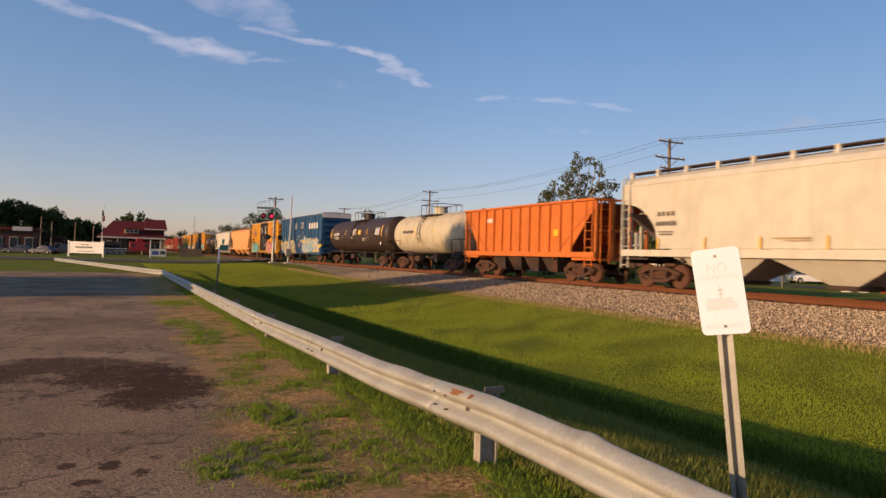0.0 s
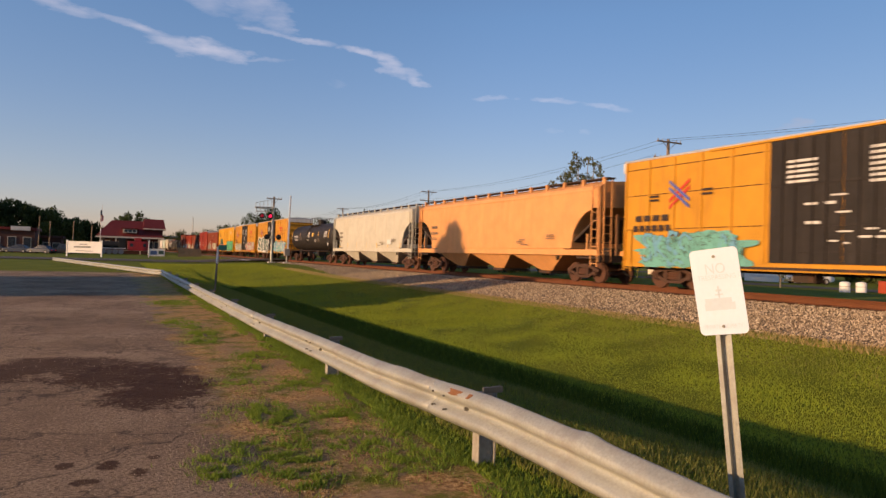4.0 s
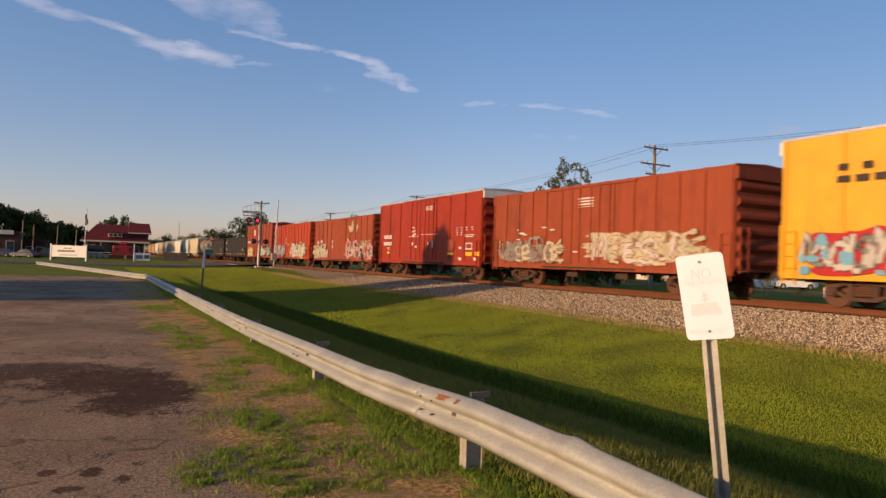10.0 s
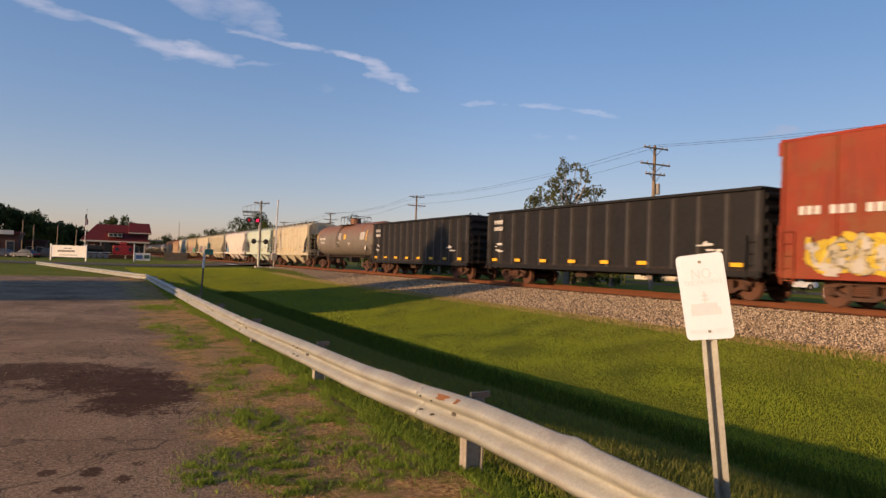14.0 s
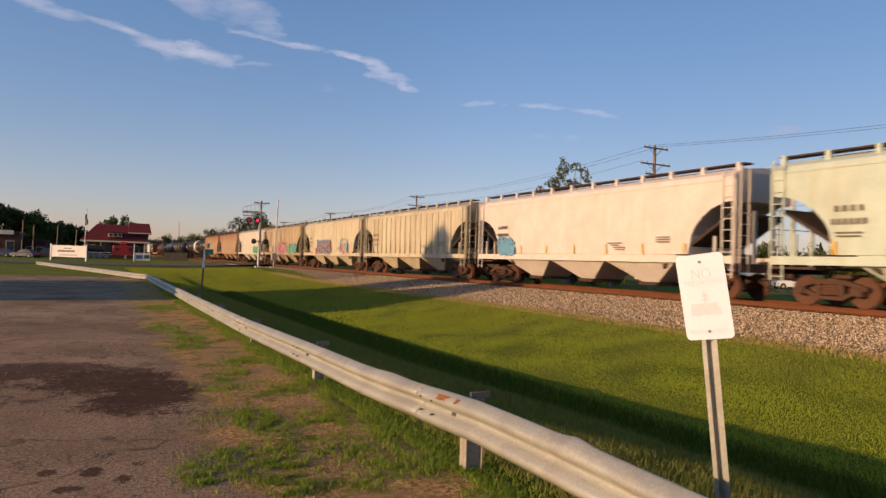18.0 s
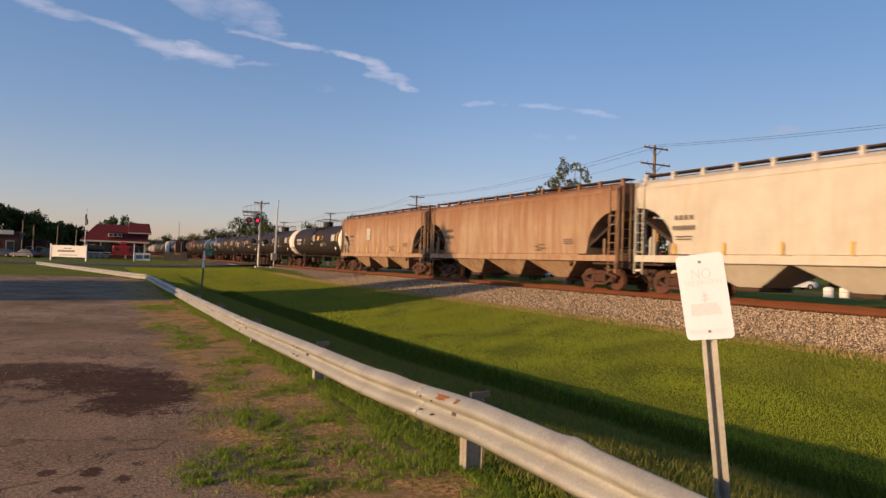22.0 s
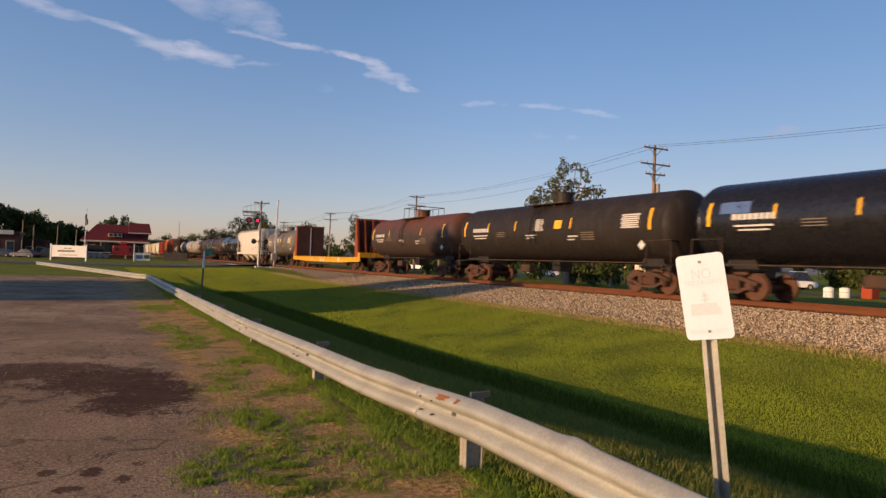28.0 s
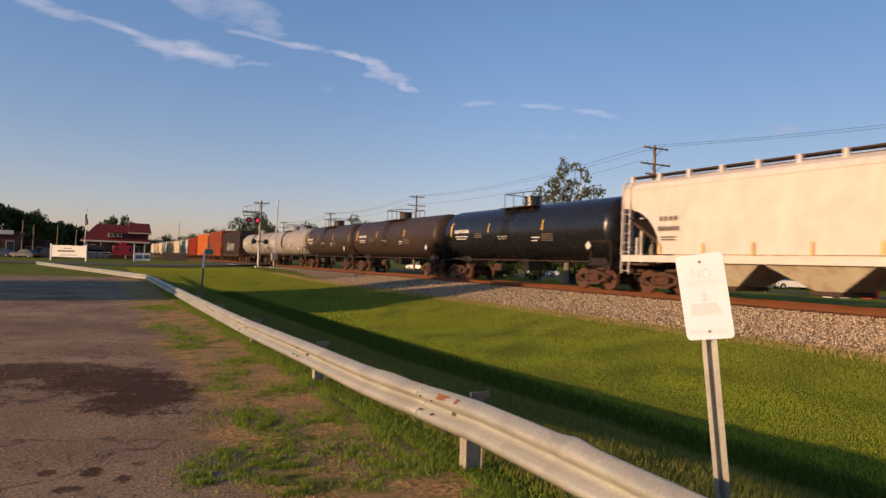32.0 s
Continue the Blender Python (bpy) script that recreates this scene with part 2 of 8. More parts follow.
RUST = (0.16, 0.055, 0.025)
GRIME = (0.09, 0.065, 0.045)
M = {
    "cream": material("cream paint", (0.52, 0.49, 0.405), 0.55, streak=(0.40, 0.31, 0.20), streak_amount=0.4),
    "white": material("white paint", (0.61, 0.555, 0.505), 0.5, streak=(0.5, 0.42, 0.3), streak_amount=0.35),
    "tan": material("tan paint", (0.50, 0.45, 0.33), 0.6, streak=(0.28, 0.19, 0.11), streak_amount=0.6, streak_at=0.48),
    "dirty_tan": material("grimy tan paint", (0.42, 0.33, 0.21), 0.65, streak=(0.17, 0.11, 0.065), streak_amount=0.75, streak_at=0.45),
    "pale_green": material("pale green paint", (0.45, 0.53, 0.45), 0.55, streak=(0.36, 0.33, 0.22), streak_amount=0.4),
    "brown": material("rust-brown paint", (0.365, 0.26, 0.17), 0.7, streak=(0.25, 0.125, 0.062), streak_amount=0.7, streak_at=0.42, top_rust=(0.20, 0.085, 0.04), rust_from=3.6, rust_to=5.6),
    "orange": material("orange paint", (0.55, 0.15, 0.03), 0.55, streak=(0.32, 0.09, 0.03), streak_amount=0.45),
    "light_orange": material("faded orange paint", (0.68, 0.32, 0.12), 0.55, streak=(0.5, 0.22, 0.08), streak_amount=0.4),
    "yellow": material("yellow paint", (0.55, 0.255, 0.024), 0.5, streak=(0.33, 0.13, 0.02), streak_amount=0.4),
    "bright_yellow": material("bright yellow paint", (0.66, 0.335, 0.014), 0.45, streak=(0.5, 0.23, 0.015), streak_amount=0.3),
    "blue": material("dark blue paint", (0.017, 0.07, 0.15), 0.5, streak=(0.03, 0.065, 0.11), streak_amount=0.4),
    "red": material("oxide red paint", (0.25, 0.042, 0.018), 0.6, streak=(0.15, 0.035, 0.02), streak_amount=0.7, patch=(0.19, 0.062, 0.024), patch_scale=0.4, patch_at=0.5),
    "dark_red": material("dark oxide red paint", (0.29, 0.032, 0.012), 0.55, streak=(0.12, 0.025, 0.018), streak_amount=0.6),
    "brown_red": material("brownish red paint", (0.27, 0.055, 0.02), 0.6, streak=(0.12, 0.03, 0.018), streak_amount=0.6),
    "bright_red": material("bright oxide red paint", (0.37, 0.053, 0.019), 0.55, streak=(0.22, 0.045, 0.02), streak_amount=0.6),
    "black": material("black paint", (0.023, 0.018, 0.015), 0.6, vary=0.3, streak=(0.05, 0.04, 0.033), streak_amount=0.5),
    "gondola_black": material("coal-dusted black paint", (0.013, 0.012, 0.012), 0.6, vary=0.3),
    "post_black": material("paler black post paint", (0.062, 0.055, 0.05), 0.55, vary=0.35),
    "tank_white": material("white tank end paint", (0.78, 0.72, 0.64), 0.5, streak=(0.45, 0.33, 0.22), streak_amount=0.45),
    "gloss_black": material("glossy black paint", (0.012, 0.012, 0.014), 0.28, vary=0.3),
    "brown_black": material("sooty brown paint", (0.045, 0.03, 0.024), 0.5, vary=0.3, streak=(0.08, 0.045, 0.03), streak_amount=0.5),
    "rusty_tank": material("rust-stained tank paint", (0.05, 0.035, 0.03), 0.6, vary=0.3, streak=(0.09, 0.045, 0.03), streak_amount=0.5, top_rust=(0.12, 0.042, 0.024)),
    "grey": material("grey paint", (0.135, 0.12, 0.105), 0.55, streak=(0.09, 0.07, 0.055), streak_amount=0.6),
    "rusty_grey": material("rust-topped grey paint", (0.17, 0.15, 0.13), 0.6, streak=(0.09, 0.07, 0.055), streak_amount=0.6, top_rust=(0.2, 0.09, 0.05)),
    "light_grey": material("light grey paint", (0.30, 0.28, 0.26), 0.55, streak=(0.14, 0.12, 0.1), streak_amount=0.5),
    "roof_metal": material("galvanised roof", (0.48, 0.47, 0.46), 0.45, 0.4),
    "underframe": material("grimy underframe", (0.05, 0.034, 0.026), 0.85, streak=RUST, streak_amount=0.5),
    "wheel": material("rusty wheel steel", (0.115, 0.052, 0.032), 0.7, 0.2, vary=0.3),
    "bogie": material("rusty cast steel", (0.085, 0.044, 0.03), 0.85, vary=0.35),
    "rail": material("rusted rail", (0.145, 0.05, 0.02), 0.85, 0.0, vary=0.3),
    "tie": material("rust-stained tie", (0.12, 0.058, 0.03), 0.95, vary=0.35, piece=0.4),
    "mark_white": material("white lettering", (0.60, 0.585, 0.55), 0.6, bump=0),
    "mark_yellow": material("yellow reflector", (0.85, 0.46, 0.02), 0.4, bump=0),
    "mark_black": material("black lettering", (0.03, 0.028, 0.026), 0.6, bump=0),
    "mark_grey": material("faded black lettering", (0.16, 0.13, 0.1), 0.6, bump=0),
    "mark_red": material("red lettering", (0.55, 0.05, 0.03), 0.55, bump=0),
    "mark_blue": material("blue lettering", (0.06, 0.11, 0.38), 0.55, bump=0),
    "spray_white": material("white spray paint", (0.46, 0.44, 0.40), 0.65, bump=0, vary=0.25, flake=0.36),
    "spray_cream": material("cream spray paint", (0.45, 0.40, 0.27), 0.65, bump=0, vary=0.3, flake=0.42),
    "spray_green": material("green spray paint", (0.06, 0.40, 0.15), 0.55, bump=0, vary=0.3, flake=0.33),
    "spray_dark": material("dark green spray paint", (0.07, 0.125, 0.10), 0.55, bump=0, vary=0.3),
    "spray_red": material("red spray paint", (0.42, 0.025, 0.03), 0.55, bump=0, vary=0.3, flake=0.33),
    "spray_blue": material("blue spray paint", (0.08, 0.15, 0.33), 0.55, bump=0, vary=0.3, flake=0.36),
    "spray_sky": material("light blue spray paint", (0.14, 0.36, 0.50), 0.55, bump=0, vary=0.3, flake=0.36),
    "spray_purple": material("purple spray paint", (0.27, 0.08, 0.20), 0.55, bump=0, vary=0.3, flake=0.36),
    "spray_yellow": material("yellow spray paint", (0.58, 0.42, 0.04), 0.55, bump=0, vary=0.25, flake=0.36),
    "spray_pink": material("pink spray paint", (0.50, 0.19, 0.20), 0.55, bump=0, vary=0.25, flake=0.38),
    "spray_teal": material("turquoise spray paint", (0.13, 0.38, 0.33), 0.55, bump=0, vary=0.25, flake=0.38),
    "spray_grey": material("grey spray paint", (0.22, 0.21, 0.19), 0.6, bump=0, vary=0.3, flake=0.42),
    "spray_ink": material("black spray paint", (0.03, 0.028, 0.03), 0.6, bump=0, vary=0.3, flake=0.34),
    # grime and the ribs' shadow lines, painted as one dark colour
    "rib_shadow_grime": material("grime and rib shadow line", (0.075, 0.035, 0.02), 0.8, bump=0, vary=0.4, flake=0.44),
    "ghost": material("buffed-over patch", (0.44, 0.37, 0.25), 0.7, bump=0, vary=0.15, flake=0.36),
    "galv": material("weathered galvanised steel", (0.40, 0.405, 0.36), 0.55, 0.35, grain=9, vary=0.24, streak=(0.27, 0.24, 0.20), streak_amount=0.45,
                     patch=(0.31, 0.295, 0.26), patch_scale=3.0, patch_at=0.56),
    "post_steel": material("dirty galvanised post", (0.42, 0.39, 0.33), 0.7, 0.2, vary=0.3, streak=(0.14, 0.10, 0.07), streak_amount=0.6),
    "rust_spot": material("rust stain", (0.28, 0.12, 0.05), 0.85, vary=0.3),
    "post_wood": material("weathered wood post", (0.20, 0.16, 0.12), 0.9, vary=0.3, streak=(0.1, 0.08, 0.06)),
    "pole_wood": material("grey utility pole wood", (0.27, 0.20, 0.14), 0.9, vary=0.3, streak=(0.09, 0.065, 0.05)),
    "sign_face": material("faded white sign sheet", (0.55, 0.65, 0.75), 0.45, vary=0.05, bump=0.02),
    "faded_ink": material("faded tan ink", (0.49, 0.575, 0.64), 0.6, vary=0.08, bump=0),
    "smear": material("rust smear", (0.46, 0.34, 0.2), 0.7, vary=0.2),
    "bulkhead": material("sooty brown planks", (0.10, 0.04, 0.028), 0.75, vary=0.3),
    "bolt": material("dull bolt steel", (0.2, 0.19, 0.17), 0.5, 0.7),
    "white_wood": material("white painted wood", (0.78, 0.76, 0.72), 0.6, vary=0.1),
    "roof_red": material("red metal roof", (0.15, 0.022, 0.018), 0.6, vary=0.2),
    "brick_dark": material("dark brick", (0.10, 0.045, 0.035), 0.85, vary=0.25),
    "trim_cream": material("cream trim", (0.68, 0.58, 0.44), 0.6),
    "engine_red": material("red enamel", (0.45, 0.02, 0.02), 0.4),
    "asphalt": material("old road asphalt", (0.105, 0.085, 0.066), 0.9, grain=3, vary=0.2, bump=0.3, bump_scale=90),
    "paint_line": material("worn road paint", (0.62, 0.6, 0.54), 0.7, vary=0.2),
    "wire": material("black wire", (0.02, 0.02, 0.02), 0.6, bump=0),
    "glass_dark": material("dark window glass", (0.02, 0.024, 0.03), 0.3, bump=0),
    "car_blue": material("blue car paint", (0.02, 0.035, 0.065), 0.42, bump=0),
    "car_dark": material("dark car paint", (0.025, 0.025, 0.03), 0.42, bump=0),
    "car_white": material("white car paint", (0.75, 0.75, 0.74), 0.3, bump=0),
    "rubber": material("black rubber", (0.02, 0.02, 0.02), 0.85),
    "lamp_red": material("lit red lens", (1.0, 0.02, 0.08), 0.3, bump=0, glow=1.6),
    # weak glow added to the dimmer flasher lens, shared by parked cars' tail lamps
    "lens_dim": material("dim red lens", (0.5, 0.01, 0.03), 0.25, bump=0, glow=0.35),
    "signal_yellow": material("yellow signal housing", (0.7, 0.3, 0.02), 0.5),
    "sign_green": material("green street sign", (0.03, 0.24, 0.17), 0.4, bump=0),
    "sign_red": material("red sign panel", (0.6, 0.05, 0.06), 0.4, bump=0),
    "sign_blue": material("blue sign panel", (0.05, 0.12, 0.45), 0.4, bump=0),
    "concrete": material("concrete", (0.42, 0.39, 0.34), 0.85, vary=0.15),
    "bark": material("grey bark", (0.20, 0.17, 0.13), 0.95, vary=0.35, bump=0.6, bump_scale=18),
}


def leaf_material(name, a, b, thin=0.25):
    m = bpy.data.materials.new(name)
    m.use_nodes = True
    nt = m.node_tree
    bsdf = nt.nodes["Principled BSDF"]
    g = nt.nodes.new("ShaderNodeNewGeometry")
    nt.links.new(ramp_of(nt, g.outputs["Random Per Island"], [(0, a), (1, b)]), bsdf.inputs["Base Color"])
    bsdf.inputs["Roughness"].default_value = 0.6
    bsdf.inputs["Specular IOR Level"].default_value = 0.15
    tr = nt.nodes.new("ShaderNodeBsdfTranslucent")
    tr.inputs["Color"].default_value = (*b, 1)
    mix = nt.nodes.new("ShaderNodeMixShader")
    mix.inputs[0].default_value = thin
    out = nt.nodes["Material Output"]
    nt.links.new(bsdf.outputs[0], mix.inputs[1])
    nt.links.new(tr.outputs[0], mix.inputs[2])
    nt.links.new(mix.outputs[0], out.inputs["Surface"])
    return m


M["leaf"] = leaf_material("tree leaves", (0.035, 0.055, 0.015), (0.10, 0.12, 0.035))
M["leaf_olive"] = leaf_material("olive tree leaves", (0.035, 0.05, 0.018), (0.14, 0.145, 0.06))
M["pale_bark"] = material("pale bark", (0.34, 0.29, 0.22), 0.9, vary=0.3)
M["leaf_dark"] = leaf_material("dark tree leaves", (0.022, 0.04, 0.014), (0.05, 0.075, 0.022))
M["grass"] = leaf_material("grass blades", (0.18, 0.25, 0.022), (0.34, 0.41, 0.048), 0.42)
M["far_grass"] = leaf_material("duller far grass blades", (0.125, 0.18, 0.016), (0.31, 0.345, 0.038), 0.35)
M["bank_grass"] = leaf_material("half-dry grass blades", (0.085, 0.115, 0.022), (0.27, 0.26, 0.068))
# the ditch's shade band is put into this darker green
M["ditch_shade_grass"] = leaf_material("ditch grass darkened as shade", (0.035, 0.07, 0.008), (0.12, 0.16, 0.018))
M["weed"] = leaf_material("weed blades", (0.08, 0.155, 0.018), (0.26, 0.33, 0.045))
M["dry"] = leaf_material("dry grass", (0.30, 0.20, 0.08), (0.50, 0.38, 0.17))


def ground_material():
    """Lawn, worn verge and gravelly old asphalt, told apart by where they lie."""
    m = bpy.data.materials.new("ground")
    m.use_nodes = True
    nt = m.node_tree
    L = nt.links
    bsdf = nt.nodes["Principled BSDF"]
    tc = nt.nodes.new("ShaderNodeTexCoord")
    sep = nt.nodes.new("ShaderNodeSeparateXYZ")
    L.new(tc.outputs["Object"], sep.inputs[0])

    def op(kind, a, b=0.0):
        n = nt.nodes.new("ShaderNodeMath")
        n.operation = kind
        for i, v in enumerate((a, b)):
            if isinstance(v, (int, float)):
                n.inputs[i].default_value = v
            else:
                L.new(v, n.inputs[i])
        return n.outputs[0]

    x, y = sep.outputs[0], sep.outputs[1]
    lawn = ramp_of(nt, noise_of(nt, 0.5, 6), [(0.3, (0.11, 0.145, 0.013)), (0.7, (0.20, 0.225, 0.022))])
    lawn = blend(nt, 1.0, lawn, ramp_of(nt, noise_of(nt, 28, 5), [(0.25, (0.7, 0.7, 0.7)), (0.75, (1, 1, 1))]), "MULTIPLY")
    dirt = ramp_of(nt, noise_of(nt, 22, 6, None, "Object", 0.75), [(0.36, (0.12, 0.055, 0.024)), (0.48, (0.42, 0.225, 0.085)), (0.62, (0.74, 0.47, 0.21))])
    dirt = blend(nt, ramp_of(nt, noise_of(nt, 1.3, 5), [(0.42, (0, 0, 0)), (0.6, (0.75, 0.75, 0.75))]), dirt, (0.32, 0.215, 0.125))
    patchy = ramp_of(nt, noise_of(nt, 1.6, 6, None, "Object", 0.65), [(0.5, (0, 0, 0)), (0.62, (1, 1, 1))])
    verge = blend(nt, patchy, dirt, lawn)
    lot = ramp_of(nt, noise_of(nt, 0.35, 6), [(0.28, (0.27, 0.18, 0.118)), (0.5, (0.44, 0.305, 0.2)), (0.72, (0.58, 0.42, 0.28))])
    lot = blend(nt, 1.0, lot, ramp_of(nt, noise_of(nt, 34, 6, None, "Object", 0.9), [(0.36, (0.12, 0.11, 0.11)), (0.47, (0.62, 0.61, 0.60)), (0.56, (0.9, 0.9, 0.9)), (0.66, (1.45, 1.42, 1.38))]), "MULTIPLY")
    crack = nt.nodes.new("ShaderNodeTexVoronoi")
    crack.feature = "DISTANCE_TO_EDGE"
    crack.inputs["Scale"].default_value = 0.55
    warp = nt.nodes.new("ShaderNodeVectorMath")
    warp.operation = "MULTIPLY_ADD"
    wn_ = nt.nodes.new("ShaderNodeTexNoise")
    wn_.inputs["Scale"].default_value = 1.8
    wn_.inputs["Detail"].default_value = 6
    L.new(tc.outputs["Object"], wn_.inputs["Vector"])
    L.new(wn_.outputs["Color"], warp.inputs[0])
    warp.inputs[1].default_value = (1.1, 1.1, 0)
    L.new(tc.outputs["Object"], warp.inputs[2])
    L.new(warp.outputs[0], crack.inputs["Vector"])
    lot = blend(nt, ramp_of(nt, crack.outputs["Distance"], [(0.002, (0.65, 0.65, 0.65)), (0.012, (0, 0, 0))]), lot, (0.05, 0.035, 0.028))
    fine = nt.nodes.new("ShaderNodeTexVoronoi")
    fine.feature = "DISTANCE_TO_EDGE"
    fine.inputs["Scale"].default_value = 3.4
    L.new(warp.outputs[0], fine.inputs["Vector"])
    worn = op("MULTIPLY", ramp_of(nt, fine.outputs["Distance"], [(0.01, (0.8, 0.8, 0.8)), (0.06, (0, 0, 0))]), ramp_of(nt, noise_of(nt, 0.8, 4), [(0.45, (0, 0, 0)), (0.6, (1, 1, 1))]))
    lot = blend(nt, worn, lot, (0.09, 0.065, 0.048))
    lot = blend(nt, ramp_of(nt, noise_of(nt, 1.1, 7, (1, 0.35, 1), "Object", 0.7), [(0.5, (0, 0, 0)), (0.72, (0.6, 0.6, 0.6))]), lot, (0.10, 0.065, 0.048))
    # oil-dark stain with ragged rim, and smaller drips
    wob = op("ADD", op("MULTIPLY", op("SUBTRACT", noise_of(nt, 2.6, 8, None, "Object", 0.75), 0.5), 4.0), op("MULTIPLY", op("SUBTRACT", noise_of(nt, 16, 6, None, "Object", 0.7), 0.5), 3.2))
    stain = None
    for cx, cy, rx, ry, pw in STAINS:
        dx, dy = op("DIVIDE", op("SUBTRACT", x, cx), rx), op("DIVIDE", op("SUBTRACT", y, cy), ry)
        r = op("ADD", op("ADD", op("MULTIPLY", dx, dx), op("MULTIPLY", dy, dy)), wob)
        s = op("MULTIPLY", op("MINIMUM", op("MAXIMUM", op("MULTIPLY", op("SUBTRACT", 1.25, r), 1.5), 0.0), 1.0), pw)
        stain = s if stain is None else op("MAXIMUM", stain, s)
    lot = blend(nt, stain, lot, (0.05, 0.02, 0.013))
    edge = op("MULTIPLY", op("SUBTRACT", noise_of(nt, 0.9, 7, None, "Object", 0.65), 0.5), 2.6)
    near = op("ADD", x, edge)
    f1 = op("MINIMUM", op("MAXIMUM", op("MULTIPLY", op("SUBTRACT", near, 0.95), 3.0), 0.0), 1.0)
    # the lot ends where the lane turns off
    f3 = op("MINIMUM", op("MAXIMUM", op("MULTIPLY", op("SUBTRACT", op("ADD", y, op("MULTIPLY", edge, 1.5)), 46.0), 0.6), 0.0), 1.0)
    f1 = op("MAXIMUM", f1, f3)
    f2 = op("MINIMUM", op("MAXIMUM", op("MULTIPLY", op("SUBTRACT", op("ADD", x, op("MULTIPLY", edge, 0.3)), 2.35), 3.0), 0.0), 1.0)
    f2 = op("MAXIMUM", f2, f3)
    col = blend(nt, f2, blend(nt, f1, lot, verge), lawn)
    L.new(col, bsdf.inputs["Base Color"])
    bsdf.inputs["Roughness"].default_value = 0.95
    bsdf.inputs["Specular IOR Level"].default_value = 0.1
    b = nt.nodes.new("ShaderNodeBump")
    b.inputs["Strength"].default_value = 0.9
    b.inputs["Distance"].default_value = 0.03
    L.new(noise_of(nt, 48, 6, None, "Object", 0.7), b.inputs["Height"])
    L.new(b.outputs[0], bsdf.inputs["Normal"])
    return m


STAINS = [(0.62, 8.5, 0.62, 1.25, 0.9), (0.1, 9.3, 0.7, 1.0, 0.85), (-0.65, 10.3, 0.9, 0.65, 0.8), (-1.5, 9.7, 1.0, 0.8, 0.8), (0.4, 7.9, 0.5, 0.7, 0.85), (0.03, 5.45, 0.08, 0.12, 0.85), (-0.12, 5.12, 0.10, 0.07, 0.8),
          (0.22, 5.22, 0.07, 0.10, 0.8), (-0.26, 5.55, 0.06, 0.08, 0.75), (0.34, 5.55, 0.05, 0.06, 0.7)]
M["ground"] = ground_material()


def ballast_material():
    m = bpy.data.materials.new("ballast")
    m.use_nodes = True
    nt = m.node_tree
    bsdf = nt.nodes["Principled BSDF"]
    tc = nt.nodes.new("ShaderNodeTexCoord")
    v = nt.nodes.new("ShaderNodeTexVoronoi")
    v.inputs["Scale"].default_value = 24
    nt.links.new(tc.outputs["Object"], v.inputs["Vector"])
    col = ramp_of(nt, v.outputs["Color"], [(0.1, (0.10, 0.075, 0.05)), (0.5, (0.27, 0.21, 0.145)), (0.9, (0.44, 0.36, 0.26))])
    # rust and brake dust close to the rails
    sx = nt.nodes.new("ShaderNodeSeparateXYZ")
    nt.links.new(tc.outputs["Object"], sx.inputs[0])
    far = nt.nodes.new("ShaderNodeMath")
    far.operation = "COMPARE"
    nt.links.new(sx.outputs[0], far.inputs[0])
    far.inputs[1].default_value, far.inputs[2].default_value = TRACK_X, 1.75
    col = blend(nt, 1.0, col, blend(nt, far.outputs[0], (1, 1, 1), (0.75, 0.42, 0.27)), "MULTIPLY")
    # gaps between stones painted dark, their shade put into the colour
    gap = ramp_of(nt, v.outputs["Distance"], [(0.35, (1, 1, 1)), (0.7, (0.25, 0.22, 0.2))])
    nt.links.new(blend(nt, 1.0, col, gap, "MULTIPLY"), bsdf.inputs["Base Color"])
    bsdf.inputs["Roughness"].default_value = 0.95
    b = nt.nodes.new("ShaderNodeBump")
    b.invert = True
    b.inputs["Strength"].default_value = 1.0
    b.inputs["Distance"].default_value = 0.04
    nt.links.new(v.outputs["Distance"], b.inputs["Height"])
    nt.links.new(b.outputs[0], bsdf.inputs["Normal"])
    return m


M["ballast"] = ballast_material()


def stone_material():
    m = bpy.data.materials.new("ballast stones")
    m.use_nodes = True
    nt = m.node_tree
    g = nt.nodes.new("ShaderNodeNewGeometry")
    nt.links.new(ramp_of(nt, g.outputs["Random Per Island"], [(0, (0.11, 0.076, 0.045)), (0.5, (0.34, 0.25, 0.16)), (1, (0.60, 0.48, 0.33))]),
                 nt.nodes["Principled BSDF"].inputs["Base Color"])
    nt.nodes["Principled BSDF"].inputs["Roughness"].default_value = 0.9
    return m


M["stone"] = stone_material()
# ---- building helpers ----
def mesh_of(name, bm, mat, smooth=False):
    me = bpy.data.meshes.new(name)
    bm.to_mesh(me)
    bm.free()
    for m in (mat if isinstance(mat, (list, tuple)) else [mat]):
        me.materials.append(m)
    if smooth:
        for f in me.polygons:
            f.use_smooth = True
    return me


def part(name, bm, mat, parent=None, label="", smooth=False, at=None):
    """Links a bmesh (or ready mesh data) as one mesh object under a thing or a part."""
    me = bm if isinstance(bm, bpy.types.Mesh) else mesh_of(name, bm, mat, smooth)
    ob = new(name, me)
    if parent is not None:
        ob.parent = parent
    if at is not None:
        ob.matrix_local = at
    if label:
        tagged(ob, label)
    return ob


